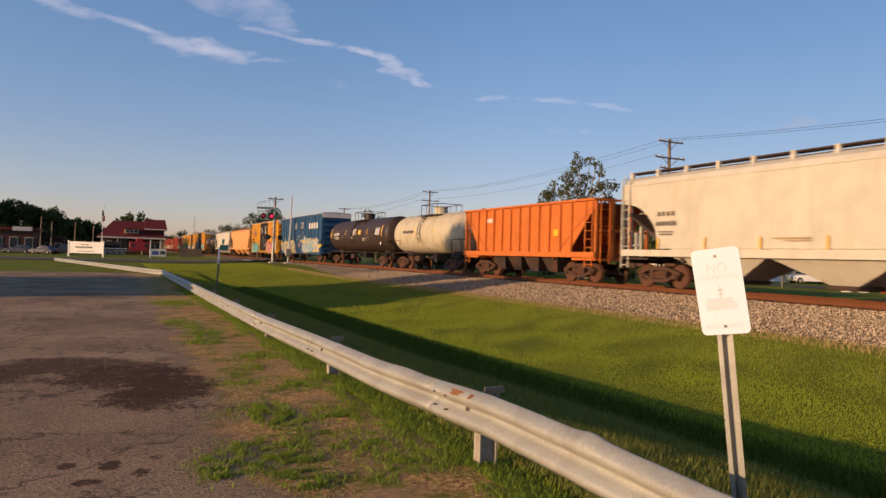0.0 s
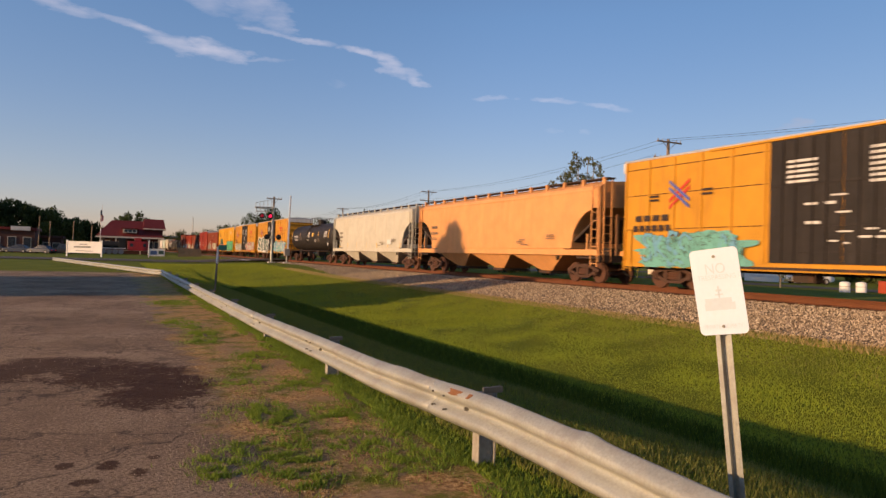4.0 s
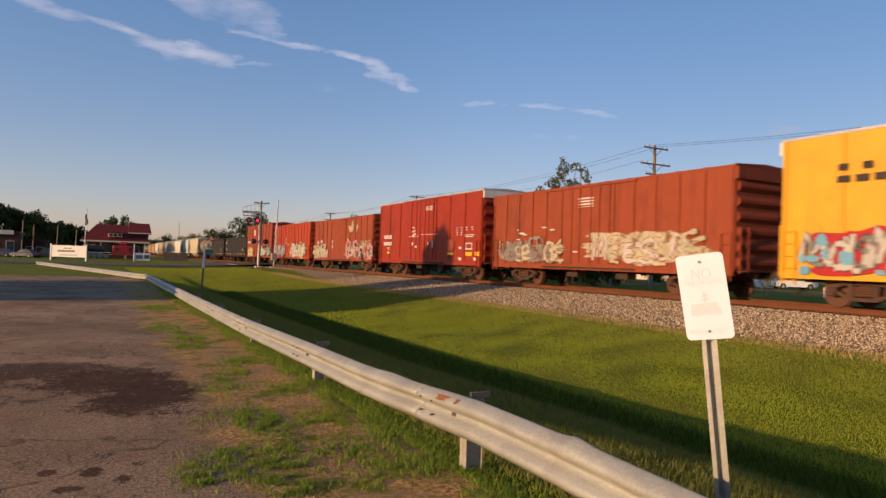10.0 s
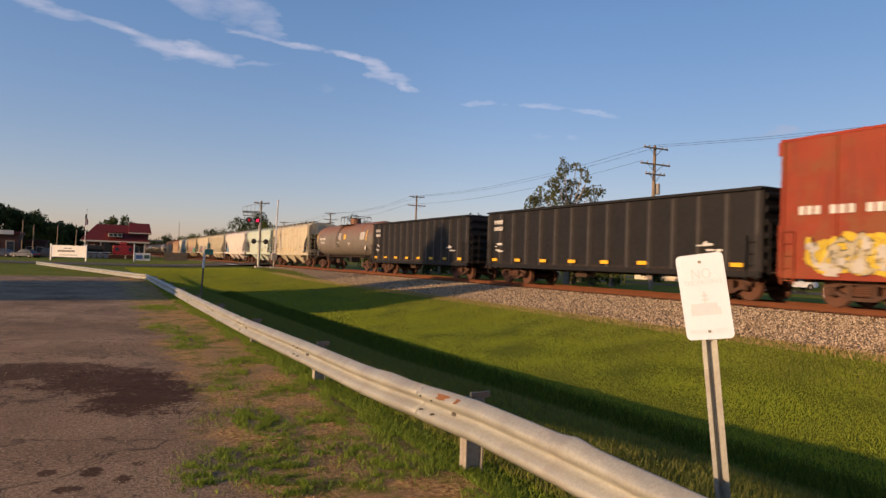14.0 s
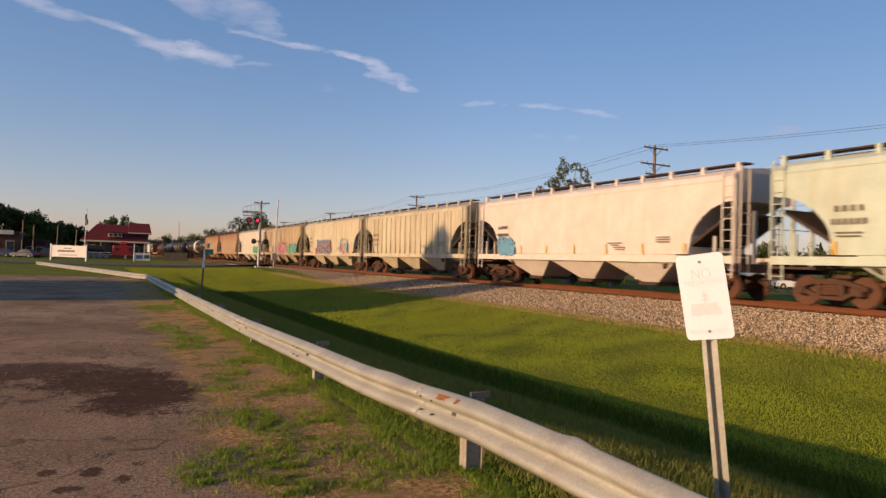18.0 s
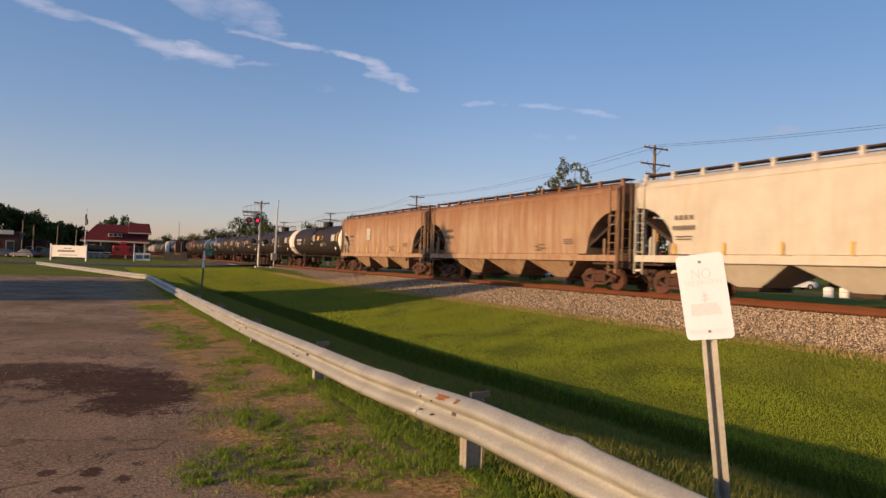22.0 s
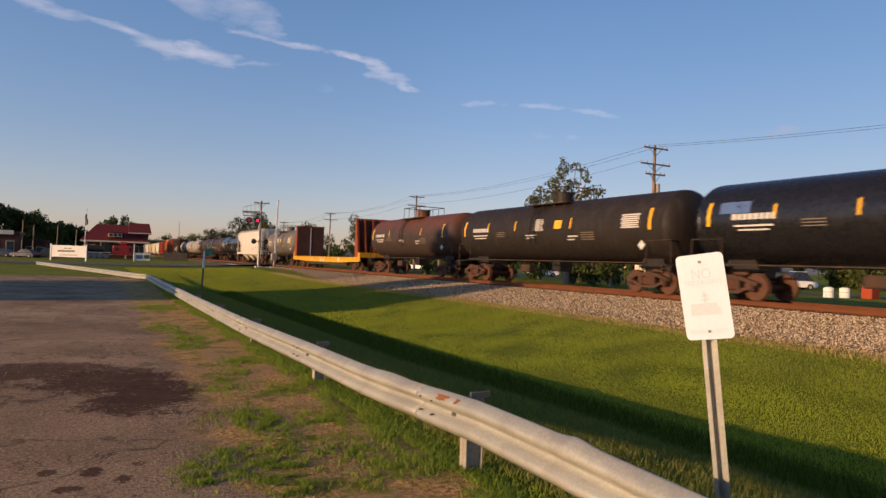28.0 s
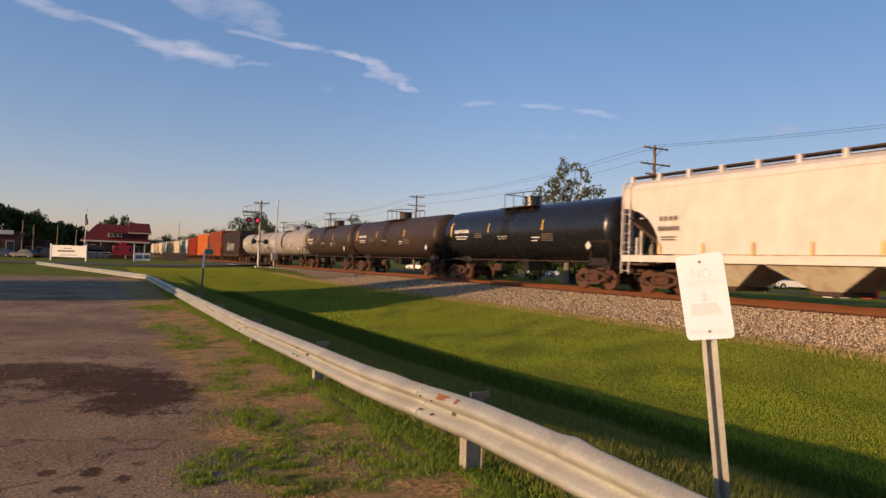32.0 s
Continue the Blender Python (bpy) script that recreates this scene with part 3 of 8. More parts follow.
def box(bm, x0, x1, y0, y1, z0, z1, bev=0.0, m=None):
    r = bmesh.ops.create_cube(bm, size=1.0, matrix=Matrix.LocRotScale(((x0 + x1) / 2, (y0 + y1) / 2, (z0 + z1) / 2), None,
                                                                       (abs(x1 - x0), abs(y1 - y0), abs(z1 - z0))))
    vs = r["verts"]
    if bev:
        es = list({e for v in vs for e in v.link_edges})
        g = bmesh.ops.bevel(bm, geom=es, offset=bev, segments=1, affect="EDGES", clamp_overlap=True)
        vs = list({v for f in g["faces"] for v in f.verts} | {v for v in vs if v.is_valid})
    if m is not None:
        bmesh.ops.transform(bm, matrix=m, verts=vs)
    return vs


def rod(bm, a, b, r, n=8, r2=None):
    """A round bar from a to b."""
    a, b = Vector(a), Vector(b)
    d = b - a
    m = Matrix.Translation((a + b) / 2) @ d.to_track_quat("Z", "Y").to_matrix().to_4x4()
    return bmesh.ops.create_cone(bm, cap_ends=True, segments=n, radius1=r, radius2=r if r2 is None else r2, depth=d.length, matrix=m)["verts"]


def loft(bm, rings, caps=True, closed=True):
    vs = [[bm.verts.new(p) for p in ring] for ring in rings]
    n = len(vs[0])
    for a, b in zip(vs, vs[1:]):
        for i in range(n if closed else n - 1):
            j = (i + 1) % n
            try:
                bm.faces.new((a[i], a[j], b[j], b[i]))
            except ValueError:
                pass
    if caps:
        bm.faces.new(vs[0][::-1])
        bm.faces.new(vs[-1])
    bmesh.ops.recalc_face_normals(bm, faces=bm.faces[:])
    return vs


def slab(bm, outline, x0, x1):
    """A plate whose outline lies in y, z, from x0 to x1."""
    loft(bm, [[(x0, y, z) for y, z in outline], [(x1, y, z) for y, z in outline]])


def shape(fn, *a, **k):
    bm = bmesh.new()
    fn(bm, *a, **k)
    return bm


def boxes(*rows, bev=0.0):
    bm = bmesh.new()
    for r in rows:
        box(bm, *r, bev=bev)
    return bm


def rods(r, *pairs, n=6):
    bm = bmesh.new()
    for a, b in pairs:
        rod(bm, a, b, r, n)
    return bm


def text_mesh(words, size=1.0, offset=0.0, extrude=0.003):
    cu = bpy.data.curves.new("words", "FONT")
    cu.body, cu.size, cu.offset, cu.extrude, cu.resolution_u = words, size, offset, extrude, 3
    cu.align_x = "CENTER"
    ob = bpy.data.objects.new("words", cu)
    me = bpy.data.meshes.new_from_object(ob)
    bpy.data.objects.remove(ob)
    bpy.data.curves.remove(cu)
    me.materials.clear()
    return me


def thing(name, label, category, group="", at=None):
    ob = tagged(new(name), label, category, group)
    if at is not None:
        ob.matrix_world = at
    return ob
# ---- ground, track ----
def ground_z(x, y):
    """Height of the ground: level lot, bank down to the ditch, lawn up to the ballast."""
    pts = [(-1e6, 0.0), (2.3, 0.0), (2.9, -0.03), (4.4, -0.29), (5.75, -0.52), (6.2, -0.76), (6.75, -0.78), (7.45, -0.57), (9.5, -0.46), (13.0, -0.15), (15.0, 0.02), (19.0, 0.10), (25.0, 0.1), (30.0, -0.1), (1e6, -0.1)]
    for (xa, za), (xb, zb) in zip(pts, pts[1:]):
        if xa <= x <= xb:
            t = (x - xa) / (xb - xa)
            z = za + (zb - za) * t
            break
    # the bank stands fuller close to the sign
    if 2.9 < x < 6.2:
        full = min(1, max(0, (13.0 - y) / 6.0))
        z += full * 0.14 * (min(1, (x - 2.9) / 2.6) if x < 5.75 else max(0, (6.2 - x) / 0.45))
    # the ditch runs out towards the crossing
    f = min(1, max(0, (y - 42) / 30.0))
    f = f * f * (3 - 2 * f)
    flat = 0.0 if x < 8 else 0.3 * min(1, (x - 8) / 8) if x < 24 else 0.3 * max(0, 1 - (x - 24) / 10)
    return z * (1 - f) + flat * f


def ground_sheet():
    xs = [-2600, -900, -300, -120, -60, -30, -15, -8, -4, -2, -1, 0, 0.6, 1.2, 1.8, 2.3, 2.6, 2.9, 3.4, 4.0, 4.6, 5.2, 5.75, 6.0, 6.2, 6.5, 6.75, 7.0, 7.3, 7.8, 8.4, 9.5, 10.5, 11.5, 13, 14, 15, 17, 19, 21, 25, 30, 40, 60, 100, 200, 400, 1000, 2600]
    ys = [-2600, -900, -300, -100, -40, -20, -10, -5, 0] + [1.0 * i for i in range(2, 30, 1)] + list(range(30, 60, 2)) + list(range(60, 130, 5)) + [140, 170, 220, 300, 450, 700, 1200, 2600]
    bm = bmesh.new()
    grid = []
    for y in ys:
        row = []
        for x in xs:
            z = ground_z(x, y)
            if -5 < x < 15 and 0 < y < 60:
                z += 0.025 * noise.noise(Vector((x * 0.8, y * 0.8, 3.0))) + (0.02 * noise.noise(Vector((x * 3, y * 3, 1.0))) if 1 < x < 14 else 0)
            row.append(bm.verts.new((x, y, z)))
        grid.append(row)
    for a, b in zip(grid, grid[1:]):
        for i in range(len(xs) - 1):
            bm.faces.new((a[i], a[i + 1], b[i + 1], b[i]))
    return tagged(part("ground", bm, M["ground"], smooth=True), "worn asphalt lot, patchy verge and mown lawn with a ditch", "ground", kind="structure")


ground = ground_sheet()

# ballast bed
bm = bmesh.new()
prof = [(13.9, -0.14), (14.9, 0.04), (18.4, 0.37), (19.2, 0.41), (22.06, 0.41), (22.9, 0.37), (25.0, 0.05), (25.8, -0.15)]
ys = [-900, -200, -60] + [2.0 * i for i in range(-20, 41)] + [100, 140, 200, 400, 1200]
loft(bm, [[(x + (0.25 * noise.noise(Vector((y * 0.35, x, 0))) if i in (0, 1) else 0), y, z + 0.03 * noise.noise(Vector((y, x, 9)))) for i, (x, z) in enumerate(prof)] for y in ys], caps=False, closed=False)
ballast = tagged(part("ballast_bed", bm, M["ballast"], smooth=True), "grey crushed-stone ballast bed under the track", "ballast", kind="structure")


def stones(count, seed):
    """Loose crushed stones over the shoulder of the bed, each a small uneven block."""
    rnd = random.Random(seed)
    verts, faces = [], []
    for _ in range(count):
        u = rnd.random()
        y = 4 + 46 * u * u * 0.9 + 3 * rnd.random() if rnd.random() < 0.8 else rnd.uniform(0, 80)
        x = rnd.uniform(13.9, 19.7)
        for (xa, za), (xb, zb) in zip(prof, prof[1:]):
            if xa <= x <= xb:
                z = za + (zb - za) * (x - xa) / (xb - xa)
                break
        else:
            z = -0.1
        r = rnd.uniform(0.016, 0.036)
        e = Euler((rnd.uniform(0, 3), rnd.uniform(0, 3), rnd.uniform(0, 3))).to_matrix()
        base = len(verts)
        for sx, sy, sz in ((1, 0, 0), (-1, 0, 0), (0, 1, 0), (0, -1, 0), (0, 0, 1), (0, 0, -1)):
            p = e @ Vector((sx * r * rnd.uniform(0.8, 1.5), sy * r * rnd.uniform(0.7, 1.2), sz * r * rnd.uniform(0.5, 0.9)))
            verts.append((x + p.x, y + p.y, z + 0.01 + p.z))
        for a, b, c in ((0, 2, 4), (2, 1, 4), (1, 3, 4), (3, 0, 4), (2, 0, 5), (1, 2, 5), (3, 1, 5), (0, 3, 5)):
            faces.append((base + a, base + b, base + c))
    me = bpy.data.meshes.new("ballast_stones")
    me.from_pydata(verts, [], faces)
    me.materials.append(M["stone"])
    return tagged(new("ballast_stones", me), "grey and tan crushed stones loose on the ballast shoulder", "ballast", kind="stuff")


stones(52000, 5)


def rail(x, y0, y1):
    """A flat-bottomed rail: foot, web and head."""
    bm = bmesh.new()
    z = RAIL_Z
    out = [(-0.075, z - 0.18), (0.075, z - 0.18), (0.07, z - 0.165), (0.012, z - 0.15), (0.012, z - 0.045), (0.037, z - 0.035), (0.037, z - 0.004), (0.03, z), (-0.03, z), (-0.037, z - 0.004), (-0.037, z - 0.035), (-0.012, z - 0.045), (-0.012, z - 0.15), (-0.07, z - 0.165)]
    loft(bm, [[(x + a, y, b) for a, b in out] for y in (y0, y1)])
    return part("rail", bm, M["rail"], track)


track = thing("railway_track", "rusty steel rails on weathered timber ties in ballast", "railway track")
tagged(track, kind="structure")
for side in (-0.755, 0.755):
    rail(TRACK_X + side, -900, 1200)
tie_me = mesh_of("tie", boxes((-1.3, 1.3, -0.11, 0.11, -0.18, 0.0), bev=0.012), M["tie"])
rnd = random.Random(4)
for i in range(150):
    ob = part("tie", tie_me, None, track)
    ob.location = (TRACK_X + rnd.uniform(-0.05, 0.05), 2 + i * 0.53, RAIL_Z - 0.175 + rnd.uniform(-0.01, 0.01))
    ob.rotation_euler = (0, 0, rnd.uniform(-0.02, 0.02))
# ---- freight cars: origin on the rails under the car's middle, y along the train, the viewer's side at -x ----
CARS = []


def pieces(name, bm, mat, parent, places, axis=1):
    """Alike parts on one mesh, set along y (or z)."""
    me = mesh_of(name, bm, mat)
    for p in places:
        o = part(name, me, None, parent)
        o.location[axis] = p


GROUP = "cars of the freight train"


def truck_meshes():
    """The two-axle bogie: cast side frames, bolster, spring nests, axles and wheels."""
    out = {}
    bm = bmesh.new()
    rings = []
    for x, r in ((-0.07, 0.30), (-0.07, 0.455), (0.035, 0.457), (0.04, 0.482), (0.065, 0.478), (0.07, 0.30)):
        rings.append([(x, r * math.cos(a), r * math.sin(a)) for a in [2 * math.pi * i / 20 for i in range(20)]])
    loft(bm, rings, caps=False)
    rings = []
    for x, r in ((-0.07, 0.30), (-0.045, 0.28), (-0.03, 0.12), (-0.09, 0.10), (-0.09, 0.03)):
        rings.append([(x, r * math.cos(a), r * math.sin(a)) for a in [2 * math.pi * i / 20 for i in range(20)]])
    loft(bm, rings)
    out["wheel"] = mesh_of("wheel", bm, M["wheel"])
    bm = bmesh.new()
    slab(bm, [(-1.13, 0.50), (-1.13, 0.62), (-0.45, 0.82), (0.45, 0.82), (1.13, 0.62), (1.13, 0.50), (0.45, 0.69), (-0.45, 0.69)], -0.08, 0.08)
    slab(bm, [(-0.98, 0.50), (-0.40, 0.22), (0.40, 0.22), (0.98, 0.50), (0.80, 0.53), (0.34, 0.33), (-0.34, 0.33), (-0.80, 0.53)], -0.08, 0.08)
    for a in (-0.36, 0.36):
        slab(bm, [(a - 0.08, 0.28), (a + 0.08, 0.28), (a + 0.08, 0.72), (a - 0.08, 0.72)], -0.09, 0.09)
    out["side_frame"] = mesh_of("side_frame", bm, M["bogie"])
    bm = bmesh.new()
    box(bm, -0.12, 0.10, -0.13, 0.13, 0.34, 0.60, 0.03)
    rod(bm, (-0.16, 0, 0.46), (-0.05, 0, 0.46), 0.10, 10)
    out["bearing"] = mesh_of("bearing", bm, M["bogie"])
    bm = bmesh.new()
    rings = []
    for k in range(9):
        g = 0.075 if k % 2 else 0.055
        rings.append([(g * sx, (0.2 + g) * sy, 0.36 + 0.035 * k) for sx, sy in ((-1, -1), (1, -1), (1, 1), (-1, 1))])
    loft(bm, rings)
    out["spring_nest"] = mesh_of("spring_nest", bm, M["wheel"])
    out["bolster"] = mesh_of("bolster", boxes((-1.0, 1.0, -0.2, 0.2, 0.55, 0.86), (-0.5, 0.5, -0.3, 0.3, 0.86, 0.98), bev=0.02), M["bogie"])
    bm = bmesh.new()
    rod(bm, (-0.8, 0, 0.457), (0.8, 0, 0.457), 0.085, 8)
    out["axle"] = mesh_of("axle", bm, M["wheel"])
    return out


TRUCK = truck_meshes()


def truck(car, y):
    t = part("bogie", TRUCK["bolster"], None, car)
    t.location = (0, y, 0)
    for s in (-1, 1):
        for name, dy in (("side_frame", 0), ("bearing", -0.889), ("bearing", 0.889), ("spring_nest", 0)):
            o = part(name, TRUCK[name], None, t)
            o.location = (s * 1.0, dy, 0)
            if s > 0:
                o.rotation_euler = (0, 0, math.pi)
        for a in (-0.889, 0.889):
            w = part("wheel", TRUCK["wheel"], None, t)
            w.location = (s * 0.755, a, 0.457)
            if s > 0:
                w.rotation_euler = (0, 0, math.pi)
    for a in (-0.889, 0.889):
        o = part("axle", TRUCK["axle"], None, t)
        o.location = (0, a, 0)
    return t


COUPLER = mesh_of("coupler", boxes((-0.08, 0.08, -0.75, 0.0, 0.80, 0.98), (-0.16, 0.16, -0.85, -0.62, 0.74, 1.04), (-0.22, -0.16, -0.35, 0.0, 0.7, 0.78), bev=0.02), M["underframe"])
HOSE = mesh_of("brake_hose", rods(0.025, ((-0.25, 0.0, 0.75), (-0.27, -0.25, 0.45)), ((-0.27, -0.25, 0.45), (-0.2, -0.6, 0.35))), M["rubber"])


def ends(car, half):
    """Couplers and hoses at both ends."""
    for s in (-1, 1):
        for name, me in (("coupler", COUPLER), ("brake_hose", HOSE)):
            o = part(name, me, None, car)
            o.location = (0, s * half, 0)
            o.rotation_euler = (0, 0, 0 if s < 0 else math.pi)


def ladder(bm, x, y, z0, z1, w=0.42, along="y", step=0.38):
    """Grab-iron ladder: two stiles and round rungs."""
    a, b = ((x, y - w / 2), (x, y + w / 2)) if along == "y" else ((x - w / 2, y), (x + w / 2, y))
    for q in (a, b):
        box(bm, q[0] - 0.02, q[0] + 0.02, q[1] - 0.025, q[1] + 0.025, z0, z1)
    z = z0 + 0.12
    while z < z1:
        rod(bm, (*a, z), (*b, z), 0.016, 5)
        z += step


def marks(car, x, rows, mat, name="lettering", label=""):
    """Plain painted bars on the viewer's side. Rows: y centre, z centre, width, height."""
    if name in ("reflector", "data_panel", "data_plate"):
        for y, z, w, h in rows:
            part(name, boxes((x - 0.004, x, y - w / 2, y + w / 2, z - h / 2, z + h / 2)), M[mat], car, label)
        return
    for y, z, w, h in [r for r in rows if r[3] >= 0.13]:
        part(name, boxes((x - 0.004, x, y - w / 2, y + w / 2, z - h / 2, z + h / 2)), M[mat], car, label)
    rows = [r for r in rows if r[3] < 0.13]
    if rows:
        bm = bmesh.new()
        for y, z, w, h in rows:
            box(bm, x - 0.004, x, y - w / 2, y + w / 2, z - h / 2, z + h / 2)
        tagged(part("small_stencil", bm, M[mat], car), kind="stuff")


def block_letters(y, z, w, h, n, gap=0.28):
    """n bars in a row that stand for a line of lettering, from +y towards -y."""
    step = w / n
    return [(y + w / 2 - step * (i + 0.5), z, step * (1 - gap), h) for i in range(n)]


def fleck(rnd, y, z, w, h, n):
    """Small lines of stencil."""
    return [(y + rnd.uniform(-w, w) / 2, z + rnd.uniform(-h, h) / 2, rnd.uniform(0.15, 0.5), rnd.uniform(0.04, 0.09)) for _ in range(n)]


def blob(bm, x, y, z, w, h, seed, n=40, rag=0.22):
    """A ragged flat patch of spray paint."""
    vs = []
    for i in range(n):
        a = 2 * math.pi * i / n
        ca, sa = math.cos(a), math.sin(a)
        k = (abs(ca) ** 4 + abs(sa) ** 4) ** -0.25
        k *= 1 + rag * noise.noise(Vector((2.2 * ca + seed, 2.2 * sa, seed * 1.7))) + 0.5 * rag * noise.noise(Vector((7 * ca, 7 * sa + seed, 2.0)))
        vs.append(bm.verts.new((x, y - ca * k * w / 2, z + sa * k * h / 2)))
    f = bm.faces.new(vs)
    return f


def bubble(words, y, z, w, h, x, offset, seed, lean=0.3):
    """Fat, uneven sprayed letters on the plane x, reading from +y to -y."""
    me = text_mesh(words, 1.0, offset, 0.0)
    co = np.zeros(len(me.vertices) * 3)
    me.vertices.foreach_get("co", co)
    co = co.reshape(-1, 3)
    lo, hi = co.min(0), co.max(0)
    for v in me.vertices:
        a = (v.co.x - lo[0]) / (hi[0] - lo[0]) - 0.5
        b = (v.co.y - lo[1]) / (hi[1] - lo[1]) - 0.5
        a += lean * b * 0.3 + 0.035 * noise.noise(Vector((a * 5, b * 3, seed)))
        b = b * (1 + 0.18 * noise.noise(Vector((a * 4, 0, seed + 5)))) + 0.09 * noise.noise(Vector((a * 3, b * 2, seed + 9)))
        v.co = (x, y - a * w, z + b * h)
    return me


def letter(parent, me_line, me_fill, line, fill):
    """One sprayed letter: wide outline with the fill laid over it, as one mesh."""
    bm = bmesh.new()
    bm.from_mesh(me_line)
    n = len(bm.faces)
    bm.from_mesh(me_fill)
    bm.faces.ensure_lookup_table()
    for k, f in enumerate(bm.faces):
        f.material_index = 0 if k < n else 1
    bpy.data.meshes.remove(me_line)
    bpy.data.meshes.remove(me_fill)
    return part("letter", bm, [M[line], M[fill]], parent)


def accents(g, x, y, z, w, h, mat, seed, n=7):
    rnd = random.Random(seed)
    for i in range(n):
        part("paint_splash", shape(blob, x - 0.013 - 0.0006 * i, y + rnd.uniform(-0.48, 0.48) * w, z + rnd.uniform(-0.5, 0.25) * h, rnd.uniform(0.12, 0.34) * h, rnd.uniform(0.1, 0.32) * h, seed + i, 16, 0.45), M[mat], g)


def graffiti(car, x, y, z, w, h, words, back, line, fill, accent=None, seed=1):
    """A sprayed piece in layers: cloud, letters with outline and fill, splashes of a second colour."""
    g = part("graffiti", shape(blob, x - 0.003, y, z - 0.05 * h, w * 0.98, h * 0.92, seed, 60, 0.4), M[back], car, "sprayed graffiti lettering")
    share = [0.3 if ch == "I" else 1.0 for ch in words]
    done = 0.0
    for k, ch in enumerate(words):
        lw = w * share[k] / sum(share)
        yc = y + w * 0.5 - done - lw / 2
        done += lw
        letter(g, bubble(ch, yc, z, lw * 1.12, h, x - 0.006 - 0.0008 * k, 0.08, seed + k), bubble(ch, yc, z, lw * 0.94, h * 0.86, x - 0.0105 - 0.0003 * k, 0.04, seed + k), line, fill)
    if accent:
        accents(g, x, y, z, w, h, accent, seed)
    return g


def ribbon(pts, half, x):
    """A crooked flat stroke through y, z points."""
    bm = bmesh.new()
    rings = []
    for i, (a, b) in enumerate(pts):
        p, q = pts[max(0, i - 1)], pts[min(len(pts) - 1, i + 1)]
        d = Vector((q[0] - p[0], q[1] - p[1])).normalized()
        k = half * (0.8 + 0.4 * math.sin(i * 2.1))
        rings.append([(x, a - d.y * k, b + d.x * k), (x, a + d.y * k, b - d.x * k)])
    loft(bm, rings, caps=False, closed=False)
    me = bpy.data.meshes.new("stroke")
    bm.to_mesh(me)
    bm.free()
    return me


STROKES = [
    [(-0.4, -0.5), (-0.35, 0.1), (-0.1, 0.5), (0.3, 0.42), (0.4, 0.1), (0.05, -0.02), (0.35, -0.22), (0.3, -0.48), (-0.25, -0.5)],
    [(0.42, 0.42), (0.0, 0.5), (-0.35, 0.3), (-0.2, 0.02), (0.3, -0.08), (0.38, -0.36), (0.0, -0.5), (-0.42, -0.4)],
    [(-0.4, -0.5), (-0.28, 0.5), (0.02, -0.15), (0.3, 0.5), (0.42, -0.5)],
    [(-0.4, 0.5), (-0.36, -0.25), (0.0, -0.5), (0.36, -0.25), (0.42, 0.5)],
    [(0.4, 0.35), (0.05, 0.5), (-0.36, 0.2), (-0.36, -0.25), (0.0, -0.5), (0.4, -0.3), (0.36, 0.0), (0.05, -0.02)],
    [(-0.35, 0.5), (-0.38, -0.5), (-0.34, 0.0), (0.38, 0.5), (-0.2, 0.02), (0.42, -0.52)],
    [(0.38, 0.48), (-0.3, 0.44), (-0.36, 0.0), (0.22, 0.02), (-0.36, -0.04), (-0.34, -0.46), (0.42, -0.5)],
]


def curve_through(pts, per=3):
    """Rounded line through y, z points."""
    out = []
    for i in range(len(pts) - 1):
        p0, p1, p2, p3 = (Vector(pts[max(0, min(len(pts) - 1, i + k))]) for k in (-1, 0, 1, 2))
        for k in range(per):
            t = k / per
            out.append(tuple(0.5 * ((2 * p1) + (p2 - p0) * t + (2 * p0 - 5 * p1 + 4 * p2 - p3) * t * t + (3 * p1 - p0 - 3 * p2 + p3) * t ** 3)))
    return out + [tuple(pts[-1])]


def scrawl(car, x, y, z, w, h, back, line, fill, accent, seed, cloud=0.8):
    """An unreadable sprayed piece: a ragged ground colour, interlocking fat strokes with outlines, lights and splashes."""
    rnd = random.Random(seed)
    fills = fill if isinstance(fill, tuple) else (fill, fill, back)
    g = part("graffiti", shape(blob, x - 0.003, y, z - 0.05 * h, w * 0.96, h * cloud, seed, 90, 0.45), M[back], car, "sprayed graffiti scrawl")
    n = max(2, round(w / h * 1.75))
    for k in range(n):
        for twin in (0, 1):
            yc = y + w * (0.46 - 0.92 * (k + 0.35 + 0.35 * twin) / n)
            cw, ch = w / n * rnd.uniform(0.85, 1.25), h * rnd.uniform(0.6, 0.9) * (1 - 0.3 * twin)
            zc, lean = z + h * rnd.uniform(-0.06, 0.06) - 0.1 * h * twin, rnd.uniform(-0.25, 0.25)
            pts = [(yc - a * cw + lean * b * ch + rnd.uniform(-0.05, 0.05) * h, zc + b * ch + rnd.uniform(-0.05, 0.05) * h) for a, b in STROKES[rnd.randrange(len(STROKES))]]
            way = curve_through(pts)
            deep = x - 0.006 - 0.0011 * (k % 4) - 0.0005 * twin
            half = 0.055 * h * rnd.uniform(0.8, 1.35)
            letter(g, ribbon(way, half + 0.026 * h, deep), ribbon(way, half, deep - 0.006), line, fills[rnd.randrange(len(fills))])
    if accent:
        accents(g, x, y, z, w, h, accent, seed, 8)
    return g


def start_car(name, label, q0, q1):
    car = tagged(new(name), label, "railcar", GROUP)
    CARS.append((car, (q0 + q1) / 2))
    return car, (q1 - q0) / 2


